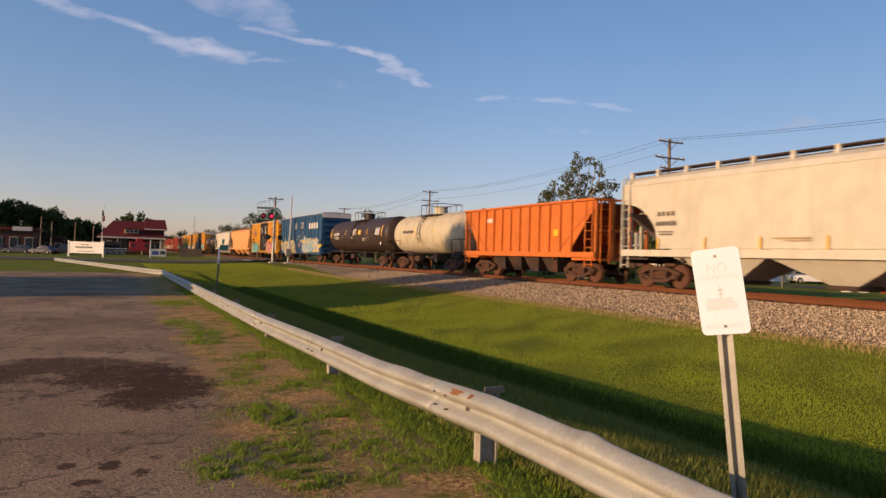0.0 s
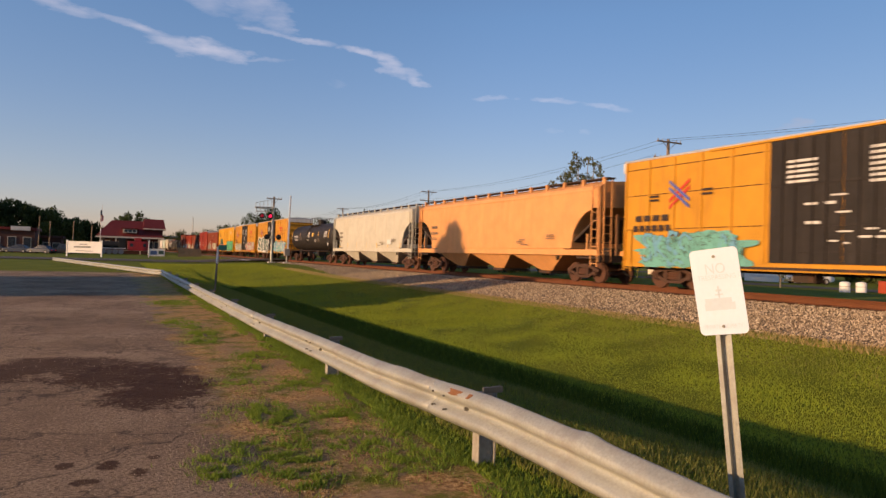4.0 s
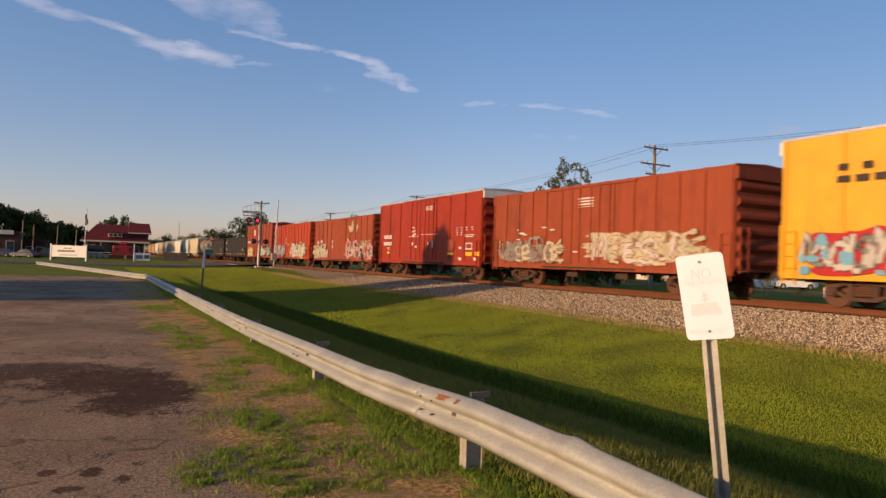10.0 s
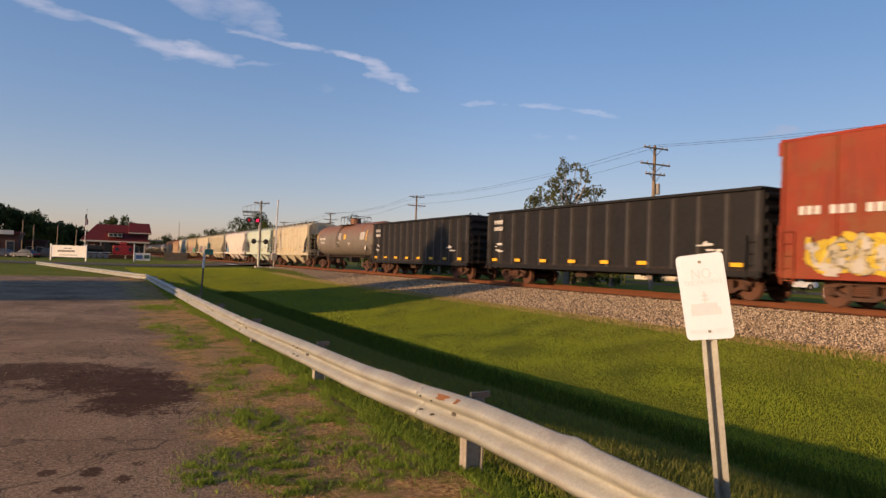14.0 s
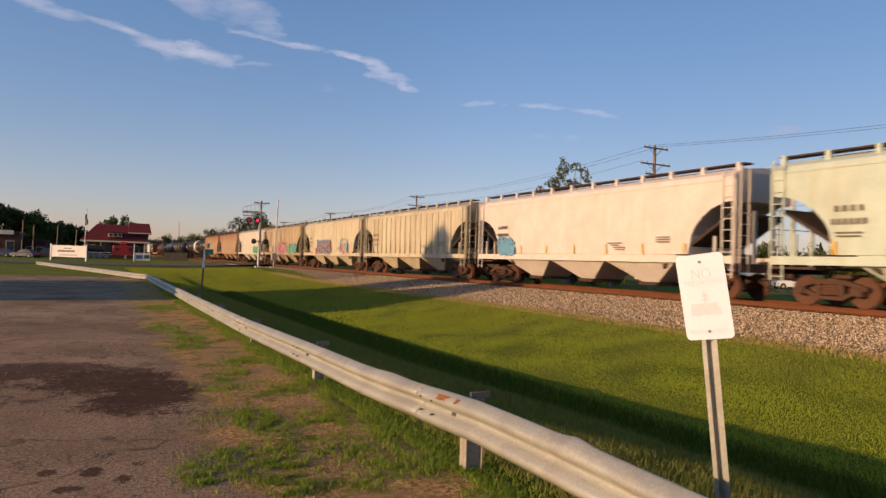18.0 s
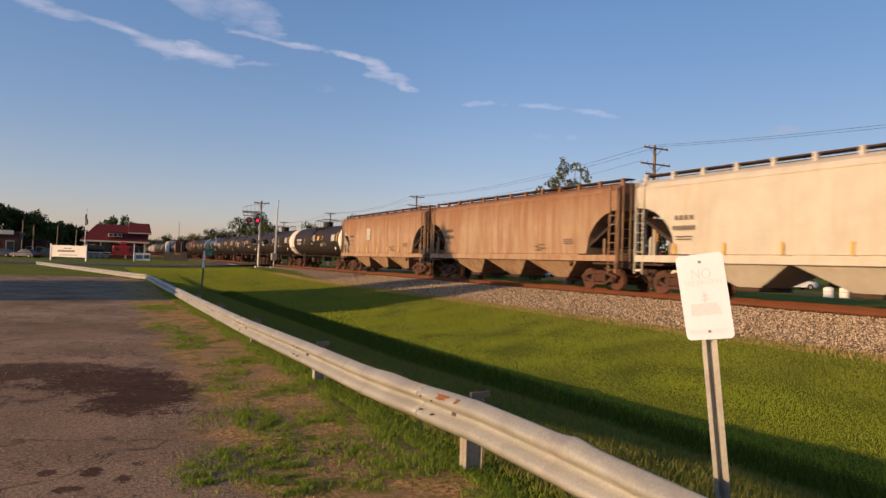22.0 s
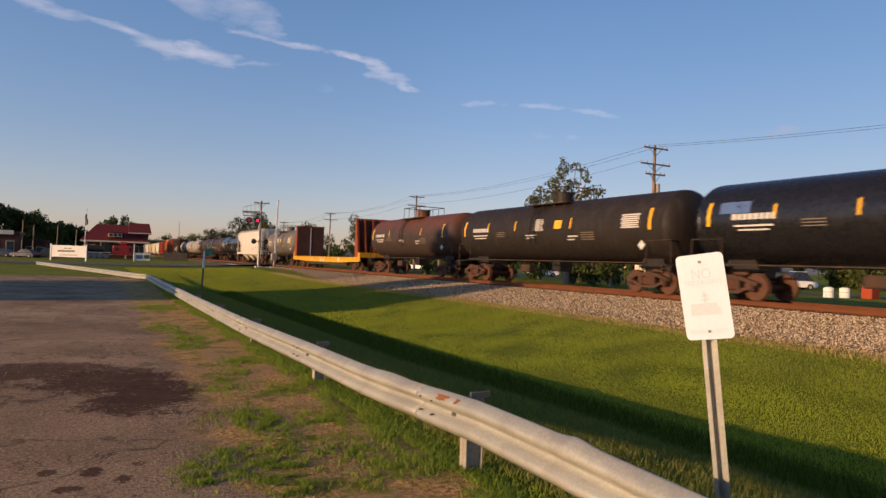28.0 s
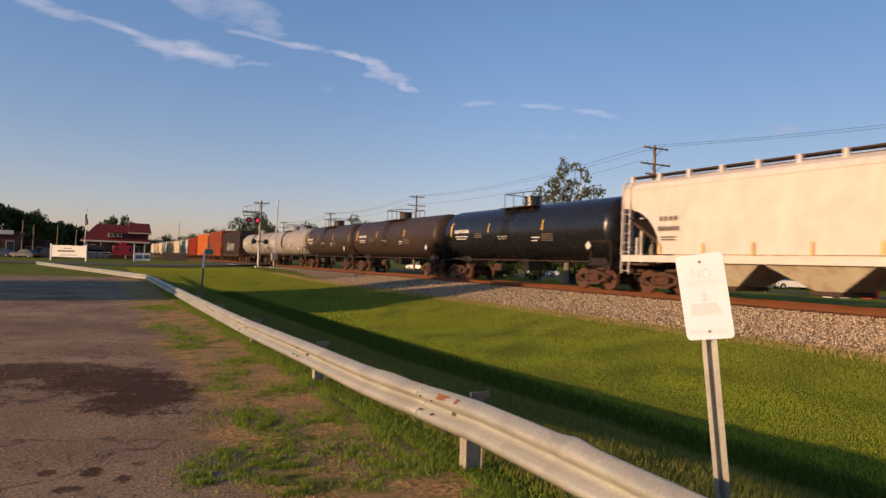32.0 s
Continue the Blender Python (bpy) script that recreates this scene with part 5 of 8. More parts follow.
def open_hopper(q0, q1):
    """An open-top hopper: ribbed sides over the full length at the top, sloped ends, two bay pairs."""
    car, H = start_car("open_hopper", "orange open-top hopper car with ribbed sides and rusty end ladders", q0, q1)
    W, top, sill = 1.53, 3.7, 1.38
    P = M["orange"]
    for s in (-1, 1):
        bm = bmesh.new()
        slab(bm, [(-H, top), (H, top), (H, top - 0.15), (H - 1.9, sill), (-H + 1.9, sill), (-H, top - 0.15)], s * (W - 0.05), s * W)
        part("side", bm, P, car)
        pieces("side_post", boxes((s * W, s * (W + 0.1), -0.05, 0.05, sill, top)), P, car, [-H + 1.7 + (2 * H - 3.4) * i / 10 for i in range(11)])
        bm = bmesh.new()
        loft(bm, [[(x, s * (H - 0.1), top - 0.1), (x, s * (H - 0.1), top - 0.18), (x, s * (H - 3.2), 1.0), (x, s * (H - 3.2), 1.1)] for x in (-W, W)])
        part("slope_sheet", bm, M["brown_red"], car)
        bm = bmesh.new()
        for x in (-W + 0.06, W - 0.06, -0.5, 0.5):
            box(bm, x - 0.06, x + 0.06, s * (H - 0.12), s * H, 1.1, top)
        box(bm, -W, W, s * (H - 0.1), s * H, 2.3, 2.42)
        part("end_post", bm, P, car)
        bm = bmesh.new()
        ladder(bm, -W - 0.04, s * (H - 0.45), 0.7, top, w=0.5)
        ladder(bm, -W + 0.5, s * (H + 0.03), 0.9, top, along="x", w=0.5)
        part("ladder", bm, P, car)
        part("end_platform", boxes((-W, W, s * (H - 1.7), s * H, 1.0, 1.12)), P, car)
    part("rim", boxes((-W - 0.12, -W + 0.05, -H, H, top, top + 0.1), (W - 0.05, W + 0.12, -H, H, top, top + 0.1), (-W + 0.05, W - 0.05, -H, -H + 0.12, top, top + 0.1), (-W + 0.05, W - 0.05, H - 0.12, H, top, top + 0.1)), P, car)
    part("side_sill", boxes((-W - 0.1, -W + 0.05, -H, H, sill - 0.25, sill), (W - 0.05, W + 0.1, -H, H, sill - 0.25, sill)), P, car)
    for yc in (-2.4, -0.8, 0.8, 2.4):
        bm = bmesh.new()
        loft(bm, [[(-W * 0.95, yc - 0.8, sill), (W * 0.95, yc - 0.8, sill), (W * 0.95, yc + 0.8, sill), (-W * 0.95, yc + 0.8, sill)], [(-1.1, yc - 0.35, 0.4), (1.1, yc - 0.35, 0.4), (1.1, yc + 0.35, 0.4), (-1.1, yc + 0.35, 0.4)]])
        part("outlet_bay", bm, M["underframe"], car)
    marks(car, -W - 0.005, block_letters(H - 3.0, 3.1, 1.0, 0.25, 4), "mark_white")
    marks(car, -W - 0.005, [(-H + 3.0, 2.3, 0.35, 0.3)], "mark_yellow", "data_plate")
    truck(car, -H + 1.75)
    truck(car, H - 1.75)
    ends(car, H)


def bulkhead_flat(q0, q1):
    """A bulkhead flatcar: deep fishbelly sill, wooden deck, stake pockets, tall ribbed bulkheads at both ends."""
    car, H = start_car("bulkhead_flatcar", "empty yellow bulkhead flatcar with rusty brown end walls", q0, q1)
    W = 1.5
    for s in (-1, 1):
        bm = bmesh.new()
        slab(bm, [(-H, 1.14), (H, 1.14), (H, 0.78), (H - 2.5, 0.74), (H - 5, 0.66), (-H + 5, 0.66), (-H + 2.5, 0.74), (-H, 0.78)], s * (W - 0.08), s * W)
        part("side_sill", bm, M["bright_yellow"], car)
        pieces("stake_pocket", boxes((s * W, s * (W + 0.07), -0.08, 0.08, 0.93, 1.12)), M["bright_yellow"], car, [-H + 0.7 + (2 * H - 1.4) * i / 19 for i in range(20)])
        inner = s * (H - 1.25)
        bm = bmesh.new()
        n = 9
        for i in range(n):
            z = 1.2 + 3.1 * i / n
            box(bm, -W + 0.03, W - 0.03, inner - 0.05, inner + 0.05, z, z + 3.1 / n - 0.012, 0.01)
        part("bulkhead_planks", bm, M["bulkhead"], car, "rusty brown planked end wall")
        part("bulkhead_sheet", boxes((-W + 0.03, W - 0.03, inner + s * 0.052, inner + s * 0.062, 1.2, 4.28)), M["bulkhead"], car)
        bm = bmesh.new()
        for x in (-W + 0.08, -0.75, 0, 0.75, W - 0.08):
            wide = 0.09 if abs(x) > 1 else 0.06
            loft(bm, [[(x - wide, inner + s * 0.05, 1.15), (x + wide, inner + s * 0.05, 1.15), (x + wide, inner + s * 0.85, 1.15), (x - wide, inner + s * 0.85, 1.15)],
                      [(x - wide, inner + s * 0.05, 4.35), (x + wide, inner + s * 0.05, 4.35), (x + wide, inner + s * 0.3, 4.35), (x - wide, inner + s * 0.3, 4.35)]])
        box(bm, -W, W, inner - 0.08, inner + 0.12, 4.3, 4.42)
        part("bulkhead_ribs", bm, M["brown_red"], car)
        part("corner_gusset", boxes((-W, W, s * (H - 1.18), s * (H - 0.05), 1.14, 1.55)), M["bright_yellow"], car)
        part("chain_strap", boxes((-0.05, 0.05, inner - s * 0.075, inner - s * 0.055, 1.2, 4.2)), M["mark_white"], car)
    part("deck", boxes((-W + 0.02, W - 0.02, -H + 1.0, H - 1.0, 1.08, 1.17)), M["tie"], car)
    part("underframe", boxes((-0.4, 0.4, -H, H, 0.6, 1.06), (-1.2, 1.2, -6.4, 6.4, 0.4, 0.66), (-0.9, -0.5, 0.4, 1.3, 0.3, 0.4)), M["underframe"], car)
    marks(car, -W - 0.004, [(0.3, 0.83, 0.5, 0.25), (-0.6, 0.83, 0.4, 0.25), (3.2, 0.86, 0.35, 0.25), (-5.0, 0.88, 0.45, 0.28)], "mark_white", "data_panel")
    truck(car, -H + 2.4)
    truck(car, H - 2.4)
    ends(car, H)
# ---- the train, from its head: stations along the train in metres ----
def reporting(car, x, H, z, mat="mark_black", left=True, seed=1):
    """Mark and number at one end of the side, small stencils elsewhere."""
    y = (H - 2.6) if left else (-H + 2.6)
    rnd = random.Random(seed)
    rows = block_letters(y, z, 0.95, 0.17, 4, 0.45) + block_letters(y, z - 0.38, 1.1, 0.17, 6, 0.4)
    rows += [(y, z - 0.7, 0.8, 0.04), (y, z - 0.8, 0.7, 0.04)]
    rows += [(-H * 0.35 + rnd.uniform(-0.4, 0.4), z - 0.9 - 0.09 * k, rnd.uniform(0.5, 0.9), 0.035) for k in range(4)] + [(-H * 0.62, z - 0.7 - 0.09 * k, 0.7, 0.035) for k in range(3)]
    marks(car, x, rows, mat)


def hopper_car(q0, q1, paint, label, z=2.9, mat="mark_grey", seed=1, ticks=True, **k):
    car, H, x, sh = hopper(q0, q1, paint, label, **k)
    reporting(car, x, H, z, mat, seed=seed)
    if ticks:
        marks(car, x, [(-H + 2.2 + (2 * H - 4.4) * i / 6, 1.75, 0.07, 0.42) for i in range(7)], "mark_yellow", "reflector")
    return car, H, x


c, H, x = hopper_car(3.6, 21.88, "cream", "cream covered hopper car with yellow reflectors", seed=1)
marks(c, x, [(1.2, 1.9, 1.3, 0.05), (1.0, 1.82, 0.9, 0.04)], "smear", "stencil")
open_hopper(23.5, 35.75)
c, H, r, zc = tank(36.4, 48.2, "tan", "short tan tank car with railed dome platform", r=1.4, zc=2.6)
shell_marks(c, r, zc, block_letters(2.6, 0.1, 2.0, 0.2, 9), "mark_black")
shell_marks(c, r, zc, [(y, 0.15, 0.12, 0.5) for y in (1.4, -1.8)], "mark_yellow", "reflector")
c, H, r, zc = tank(48.9, 65.0, "brown_black", "sooty brown-black tank car")
tank_marks(c, H, r, zc, (0.95, 0.7, 0.35, -0.05, -0.45, -0.92), 4)

c, H, x, eave, sill = boxcar(67.0, 85.45, "blue", "dark blue high boxcar with graffiti and a white roof", doors=2, ribs=14, panels=True)
marks(c, x, block_letters(-H + 3.3, 3.9, 3.9, 0.62, 4, 0.4), "mark_white")
marks(c, x, [(1.6, 4.3 - 0.13 * i, 1.3, 0.06) for i in range(5)] + [(-1.2, 4.4 - 0.13 * i, 1.2, 0.06) for i in range(6)] + fleck(random.Random(8), 0, 2.6, 6, 1.2, 26), "mark_white", "stencil")
scrawl(c, x - 0.04, H - 4.0, 1.75, 7.6, 1.6, "spray_yellow", "spray_ink", ("spray_grey", "spray_white", "spray_grey"), "spray_yellow", 11)
scrawl(c, x - 0.04, -H + 4.3, 1.85, 7.2, 1.75, "spray_yellow", "spray_blue", ("spray_sky", "spray_white", "spray_white"), "spray_blue", 12)
part("paint_splash", shape(blob, x - 0.045, -0.1, 1.85, 0.8, 0.35, 5, 20, 0.4), M["spray_pink"], c)


def wording(car, words, y, z, w, h, x, mat):
    """A line of painted words on the viewer's side."""
    me = text_mesh(words, 1.0, 0.0, 0.0)
    co = np.array([v.co for v in me.vertices])
    lo, hi = co.min(0), co.max(0)
    for v in me.vertices:
        v.co = (x, y - ((v.co.x - lo[0]) / (hi[0] - lo[0]) - 0.5) * w, z + ((v.co.y - lo[1]) / (hi[1] - lo[1]) - 0.5) * h)
    me.materials.append(M[mat])
    return part("lettering", me, None, car)


def pool_car(q0, q1, label, pieces):
    """Yellow box car with black double doors, crossed-arms emblem and a red emblem with a line of lettering."""
    c, H, x, eave, sill = boxcar(q0, q1, "yellow", label, doors=2, door_paint="black", ribs=14, panels=True)
    for mat, turn, deep in (("mark_red", 1, 0.0), ("mark_blue", -1, 0.005)):
        bm = bmesh.new()
        for dy in (-0.13, 0.13):
            slab(bm, [(6.3 + turn * 0.5, 3.18 + dy), (6.3 + turn * 0.5, 3.31 + dy), (6.3 - turn * 0.5, 4.06 + dy), (6.3 - turn * 0.5, 3.93 + dy)], x - 0.004 - deep, x - deep)
        part("emblem_arm", bm, M[mat], c)
    marks(c, x, [(-5.6, 4.05, 1.9, 0.14), (-5.15, 3.72, 0.16, 0.6), (-5.75, 3.72, 0.16, 0.6), (-6.3, 3.78, 0.2, 0.45)], "mark_red", "emblem")
    wording(c, "RAILCAR POOLING EXPERTS", -5.7, 3.2, 4.4, 0.26, x - 0.004, "brown_red")
    marks(c, x, block_letters(H - 1.6, 2.75, 1.9, 0.24, 4) + block_letters(H - 1.6, 2.35, 2.1, 0.24, 6) + [(7.6, 3.6, 0.5, 0.08), (7.6, 3.45, 0.5, 0.08), (5.0, 3.7, 0.5, 0.08), (5.0, 3.55, 0.5, 0.08)], "brown_black", "lettering")
    marks(c, x - 0.03, [(1.3, 4.3 - 0.16 * i, 1.0, 0.08) for i in range(5)] + [(-1.3, 4.45 - 0.16 * i, 1.0, 0.08) for i in range(7)] + fleck(random.Random(int(q0)), -0.3, 2.4, 2.6, 1.6, 16), "mark_white", "stencil")
    for k, p in enumerate(pieces):
        kind, *rest = p
        (graffiti if kind == "g" else scrawl)(c, x - 0.05, *rest)
    return c, H, x


pool_car(87.35, 106.0, "yellow boxcar with black doors and turquoise and purple graffiti", [
    ("s", 5.8, 1.6, 4.9, 1.3, "spray_teal", "spray_dark", ("spray_teal", "spray_sky", "spray_teal"), "spray_teal", 21, 0.95),
    ("s", -4.4, 1.6, 4.6, 1.5, "spray_pink", "spray_purple", ("spray_pink", "spray_purple", "spray_red"), "spray_yellow", 22, 0.95),
    ("s", -7.7, 2.0, 1.7, 1.7, "spray_cream", "spray_pink", "spray_white", None, 23, 0.95)])
hopper_car(107.5, 126.8, "light_orange", "faded orange covered hopper car", seed=7, ticks=False)
c, H, x = hopper_car(127.85, 146.85, "cream", "cream covered hopper car with red outlet gates", seed=8)
marks(c, x, [(-H + 4.4, 2.0, 0.9, 0.35)], "mark_white", "stencil")
c, H, r, zc = tank(147.6, 164.9, "black", "black tank car with yellow reflectors")
tank_marks(c, H, r, zc, (0.95, 0.5, 0.05, -0.45, -0.92), 9)
pool_car(165.9, 184.5, "yellow boxcar with black doors and large green-and-white graffiti", [
    ("g", 5.0, 1.98, 7.2, 2.1, "SKIN", "spray_white", "tank_white", "spray_dark", "spray_grey", 31),
    ("s", -5.2, 1.75, 6.6, 1.5, "spray_teal", "spray_blue", ("spray_white", "spray_sky", "spray_teal"), "spray_blue", 32)])
pool_car(186.25, 204.7, "yellow boxcar with black doors and white-and-red graffiti", [
    ("s", 5.2, 1.7, 6.4, 1.3, "spray_cream", "spray_ink", ("spray_white", "spray_cream", "spray_white"), "spray_sky", 41),
    ("s", -5.0, 1.7, 7.4, 1.45, "spray_red", "spray_ink", ("spray_white", "spray_cream", "spray_white"), "spray_red", 42)])
c, H, x, eave, sill = boxcar(206.15, 224.75, "bright_yellow", "bright yellow boxcar with red and green graffiti", doors=2, ribs=10)
graffiti(c, x - 0.05, -5.2, 1.85, 6.8, 1.75, "HASE", "spray_teal", "mark_black", "spray_green", "spray_teal", 51)
scrawl(c, x - 0.05, 5.4, 1.7, 6.6, 1.35, "spray_red", "spray_ink", ("spray_white", "spray_red", "spray_grey"), "spray_sky", 52, 0.95)
marks(c, x, block_letters(H - 2.5, 3.75, 1.6, 0.2, 3) + block_letters(H - 2.3, 4.1, 1.4, 0.2, 2, 0.6), "brown_black")
marks(c, x, [(-6.0, 4.1, 0.7, 0.55)], "mark_white", "emblem")
marks(c, x, [(-4.6, 4.35, 0.35, 0.06), (-4.75, 4.5, 0.06, 0.3)], "brown_black", "stencil")

c, H, x, eave, sill = boxcar(226.5, 241.95, "brown_red", "rust-red boxcar with faded white graffiti along the sill", top=4.72, ribs=13, roof="brown_red")
scrawl(c, x - 0.03, -3.6, 1.85, 6.2, 1.45, "spray_cream", "brown_red", ("spray_white", "spray_cream", "spray_cream"), None, 61)
scrawl(c, x - 0.03, 4.2, 1.7, 5.8, 1.3, "spray_grey", "brown_red", ("spray_grey", "spray_cream", "spray_grey"), None, 62, 0.6)
marks(c, x, [(0.0, 4.0 - 0.13 * i, 1.0, 0.06) for i in range(4)] + fleck(random.Random(2), 3, 2.2, 5, 1.2, 10), "mark_white", "stencil")
c, H, x, eave, sill = boxcar(243.2, 258.45, "dark_red", "dark red high boxcar with white stencils", doors=1, ribs=8)
marks(c, x, block_letters(H - 1.7, 2.7, 1.5, 0.26, 4) + block_letters(H - 1.7, 2.2, 1.5, 0.26, 6), "mark_white")
marks(c, x, [(-0.9, 4.55 - 0.1 * i, 0.95, 0.05) for i in range(3)] + fleck(random.Random(3), 1.4, 3.0, 0.5, 0.7, 6) + [(-1.0, 2.75, 2.4, 0.03), (1.4, 2.65, 1.6, 0.03)]
      + [(yy, 3.05 - 0.14 * i, 0.2, 0.045) for yy in (-4.8, -5.3, -5.9, -6.6) for i in range(4 if yy > -5.5 else 2)] + [(-6.3, 2.6, 1.1, 0.04), (-6.3, 2.5, 0.9, 0.04), (H - 1.9, 1.9, 0.5, 0.04), (H - 1.9, 1.8, 0.5, 0.04)], "mark_white", "stencil")
marks(c, x - 0.05, [(1.45, 2.15, 0.18, 0.22), (-0.95, 2.15, 0.2, 0.22), (-1.6, 2.1, 0.14, 0.5), (0.9, 1.95, 0.3, 0.14)], "mark_white", "stencil")
marks(c, x, [(-6.25, 1.95, 0.75, 0.4), (-5.2, 1.85, 0.25, 0.13), (-5.2, 1.2, 0.3, 0.16), (-7.0, 1.2, 0.3, 0.16)], "mark_white", "stencil")
marks(c, x - 0.005, [(-6.25, 1.95, 0.6, 0.26)], "dark_red", "stencil")
marks(c, x, [(-6.25, 1.5, 0.7, 0.22), (-7.25, 1.5, 0.55, 0.22), (-3.95, 1.5, 0.7, 0.14), (H - 1.9, 1.55, 0.4, 0.16)], "mark_yellow", "reflector")
part("faded_patch", shape(blob, x - 0.003, -3.95, 2.0, 0.95, 0.75, 8, 30, 0.1), M["brown_red"], c)
c, H, x, eave, sill = boxcar(259.85, 275.65, "brown_red", "red boxcar with louvred sliding door and pale graffiti", top=4.65, ribs=12, corr_door=True, roof="brown_red")
scrawl(c, x - 0.03, 5.6, 1.7, 4.6, 1.5, "spray_cream", "spray_ink", ("spray_yellow", "spray_cream", "spray_white"), "spray_pink", 71, 0.6)
scrawl(c, x - 0.03, -4.8, 1.8, 6.4, 1.75, "spray_grey", "spray_white", ("brown_red", "spray_pink", "spray_cream"), "spray_ink", 72, 0.55)
for yy, zz, w, h, sd in ((-2.9, 3.6, 1.0, 0.5, 4), (-3.2, 3.8, 0.4, 0.7, 6), (-4.3, 3.55, 0.4, 0.6, 8), (-2.5, 3.75, 0.7, 0.16, 2)):
    part("paint_splash", shape(blob, x - 0.004, yy, zz, w, h, sd, 24, 0.9), M["spray_cream"], c)
marks(c, x, [(2.1, 2.5, 0.3, 0.3), (2.1, 2.05, 0.3, 0.3), (H - 1.4, 2.5, 0.5, 0.3), (H - 2.5, 2.55, 0.6, 0.3), (H - 1.4, 2.1, 0.4, 0.2), (H - 2.4, 2.1, 0.4, 0.2)], "spray_white", "stencil")
c, H, x, eave, sill = boxcar(277.25, 292.65, "bright_red", "bright red boxcar with white graffiti", top=4.74, ribs=14, roof="bright_red", doors=1)
scrawl(c, x - 0.03, 4.6, 1.8, 5.4, 1.5, "spray_grey", "spray_red", ("spray_grey", "spray_white", "spray_sky"), "spray_white", 81, 0.6)
scrawl(c, x - 0.03, -3.2, 1.85, 6.0, 1.7, "spray_cream", "spray_ink", ("spray_cream", "spray_white", "spray_cream"), "spray_white", 82)
marks(c, x, [(1.9, 3.0, 0.25, 0.25), (1.9, 2.6, 0.25, 0.25), (0.9, 2.4, 0.5, 0.1)], "mark_white", "stencil")
c, H, x, eave, sill = boxcar(293.85, 309.2, "red", "rust-red high boxcar with a white emblem and graffiti", ribs=9, roof="dark_red", doors=1)
scrawl(c, x - 0.03, 5.0, 1.6, 3.6, 1.3, "spray_yellow", "spray_ink", ("spray_yellow", "spray_cream", "spray_white"), "spray_white", 91)
scrawl(c, x - 0.03, -4.0, 1.75, 5.8, 1.35, "spray_grey", "spray_ink", ("spray_white", "spray_teal", "brown_red"), "spray_white", 92, 0.6)
part("emblem", shape(blob, x - 0.004, 2.3, 4.1, 0.9, 0.8, 6, 30, 0.6), M["mark_white"], c)
marks(c, x, block_letters(H - 1.0, 2.9, 0.75, 0.26, 3, 0.3) + block_letters(H - 2.0, 2.9, 0.8, 0.26, 3, 0.3) + block_letters(H - 3.05, 2.9, 0.8, 0.26, 3, 0.3), "mark_white")

for q0, q1 in ((309.8, 326.9), (329.05, 344.1)):
    c, H, x = gondola(q0, q1, "empty black coal gondola with tall ribbed sides")
    marks(c, x, block_letters(H - 1.2, 3.2, 0.85, 0.2, 4) + block_letters(H - 1.2, 2.85, 0.85, 0.2, 6) + fleck(random.Random(int(q0)), H - 1.2, 1.9, 0.6, 0.5, 8) + fleck(random.Random(5), -H + 2.0, 1.8, 0.8, 0.4, 5), "mark_white")
    marks(c, x, [(-H + 0.9 + (2 * H - 1.8) * i / 7, 1.2, 0.5, 0.14) for i in range(8)], "mark_yellow", "reflector")
c, H, r, zc = tank(344.7, 360.4, "rusty_grey", "grey tank car with rust-stained top")
tank_marks(c, H, r, zc, (0.95, -0.92), 20)

c, H, x = hopper_car(362.0, 377.7, "tan", "rust-patched tan covered hopper car", seed=21)
for yy, zz, w, h, sd in ((3.6, 3.6, 0.5, 0.55, 3), (4.6, 3.5, 0.8, 0.2, 5), (4.4, 3.2, 0.35, 0.25, 7), (1.9, 3.6, 1.4, 0.16, 9), (-2.6, 3.3, 0.9, 0.14, 11), (3.0, 1.95, 0.5, 0.2, 13)):
    part("rust_stain", shape(blob, x + 0.045, yy, zz, w, h, sd, 40, 0.35), M["smear"], c)
hopper_car(378.8, 394.0, "pale_green", "pale green covered hopper car", seed=22)
c, H, x = hopper_car(395.2, 412.35, "white", "off-white covered hopper car with a blue graffiti tag", seed=23)
scrawl(c, x - 0.01, H - 3.0, 1.95, 1.5, 1.0, "spray_sky", "spray_blue", "spray_sky", None, 24)
c, H, x = hopper_car(413.7, 430.45, "tan", "tan ribbed covered hopper car", seed=24, ribs=15, ticks=False)
c, H, x = hopper_car(431.15, 448.1, "tan", "tan covered hopper car with looping blue graffiti", seed=25)
graffiti(c, x - 0.01, 1.8, 2.05, 4.6, 1.35, "Jesus", "ghost", "spray_blue", "spray_grey", "spray_red", 26)
scrawl(c, x - 0.01, -4.2, 2.1, 1.9, 1.3, "ghost", "spray_blue", ("ghost", "spray_sky", "spray_red"), None, 27, 0.95)
c, H, x = hopper_car(449.2, 466.25, "dirty_tan", "grimy tan covered hopper car with red and blue graffiti", seed=26)
graffiti(c, x - 0.01, -0.6, 2.0, 4.0, 1.3, "NAK", "spray_sky", "spray_red", "spray_pink", "spray_white", 28)
scrawl(c, x - 0.01, 4.2, 1.9, 3.2, 1.0, "ghost", "spray_ink", ("ghost", "spray_grey", "spray_pink"), None, 29, 0.6)
scrawl(c, x - 0.01, -5.0, 2.0, 3.4, 1.2, "spray_sky", "spray_ink", ("spray_sky", "spray_green", "spray_red"), "spray_green", 30, 0.95)
c, H, x = hopper_car(466.9, 484.45, "cream", "cream covered hopper car with a green graffiti tag", seed=27, ribs=0)
scrawl(c, x - 0.01, -3.6, 1.85, 3.0, 1.0, "spray_green", "spray_ink", ("spray_green", "spray_teal", "spray_green"), None, 33, 0.6)
c, H, x = hopper_car(485.3, 502.85, "brown", "rust-brown covered hopper car", seed=28, ticks=False)
c, H, x = hopper_car(503.65, 520.5, "brown", "rust-brown covered hopper car with a white square panel", seed=29)
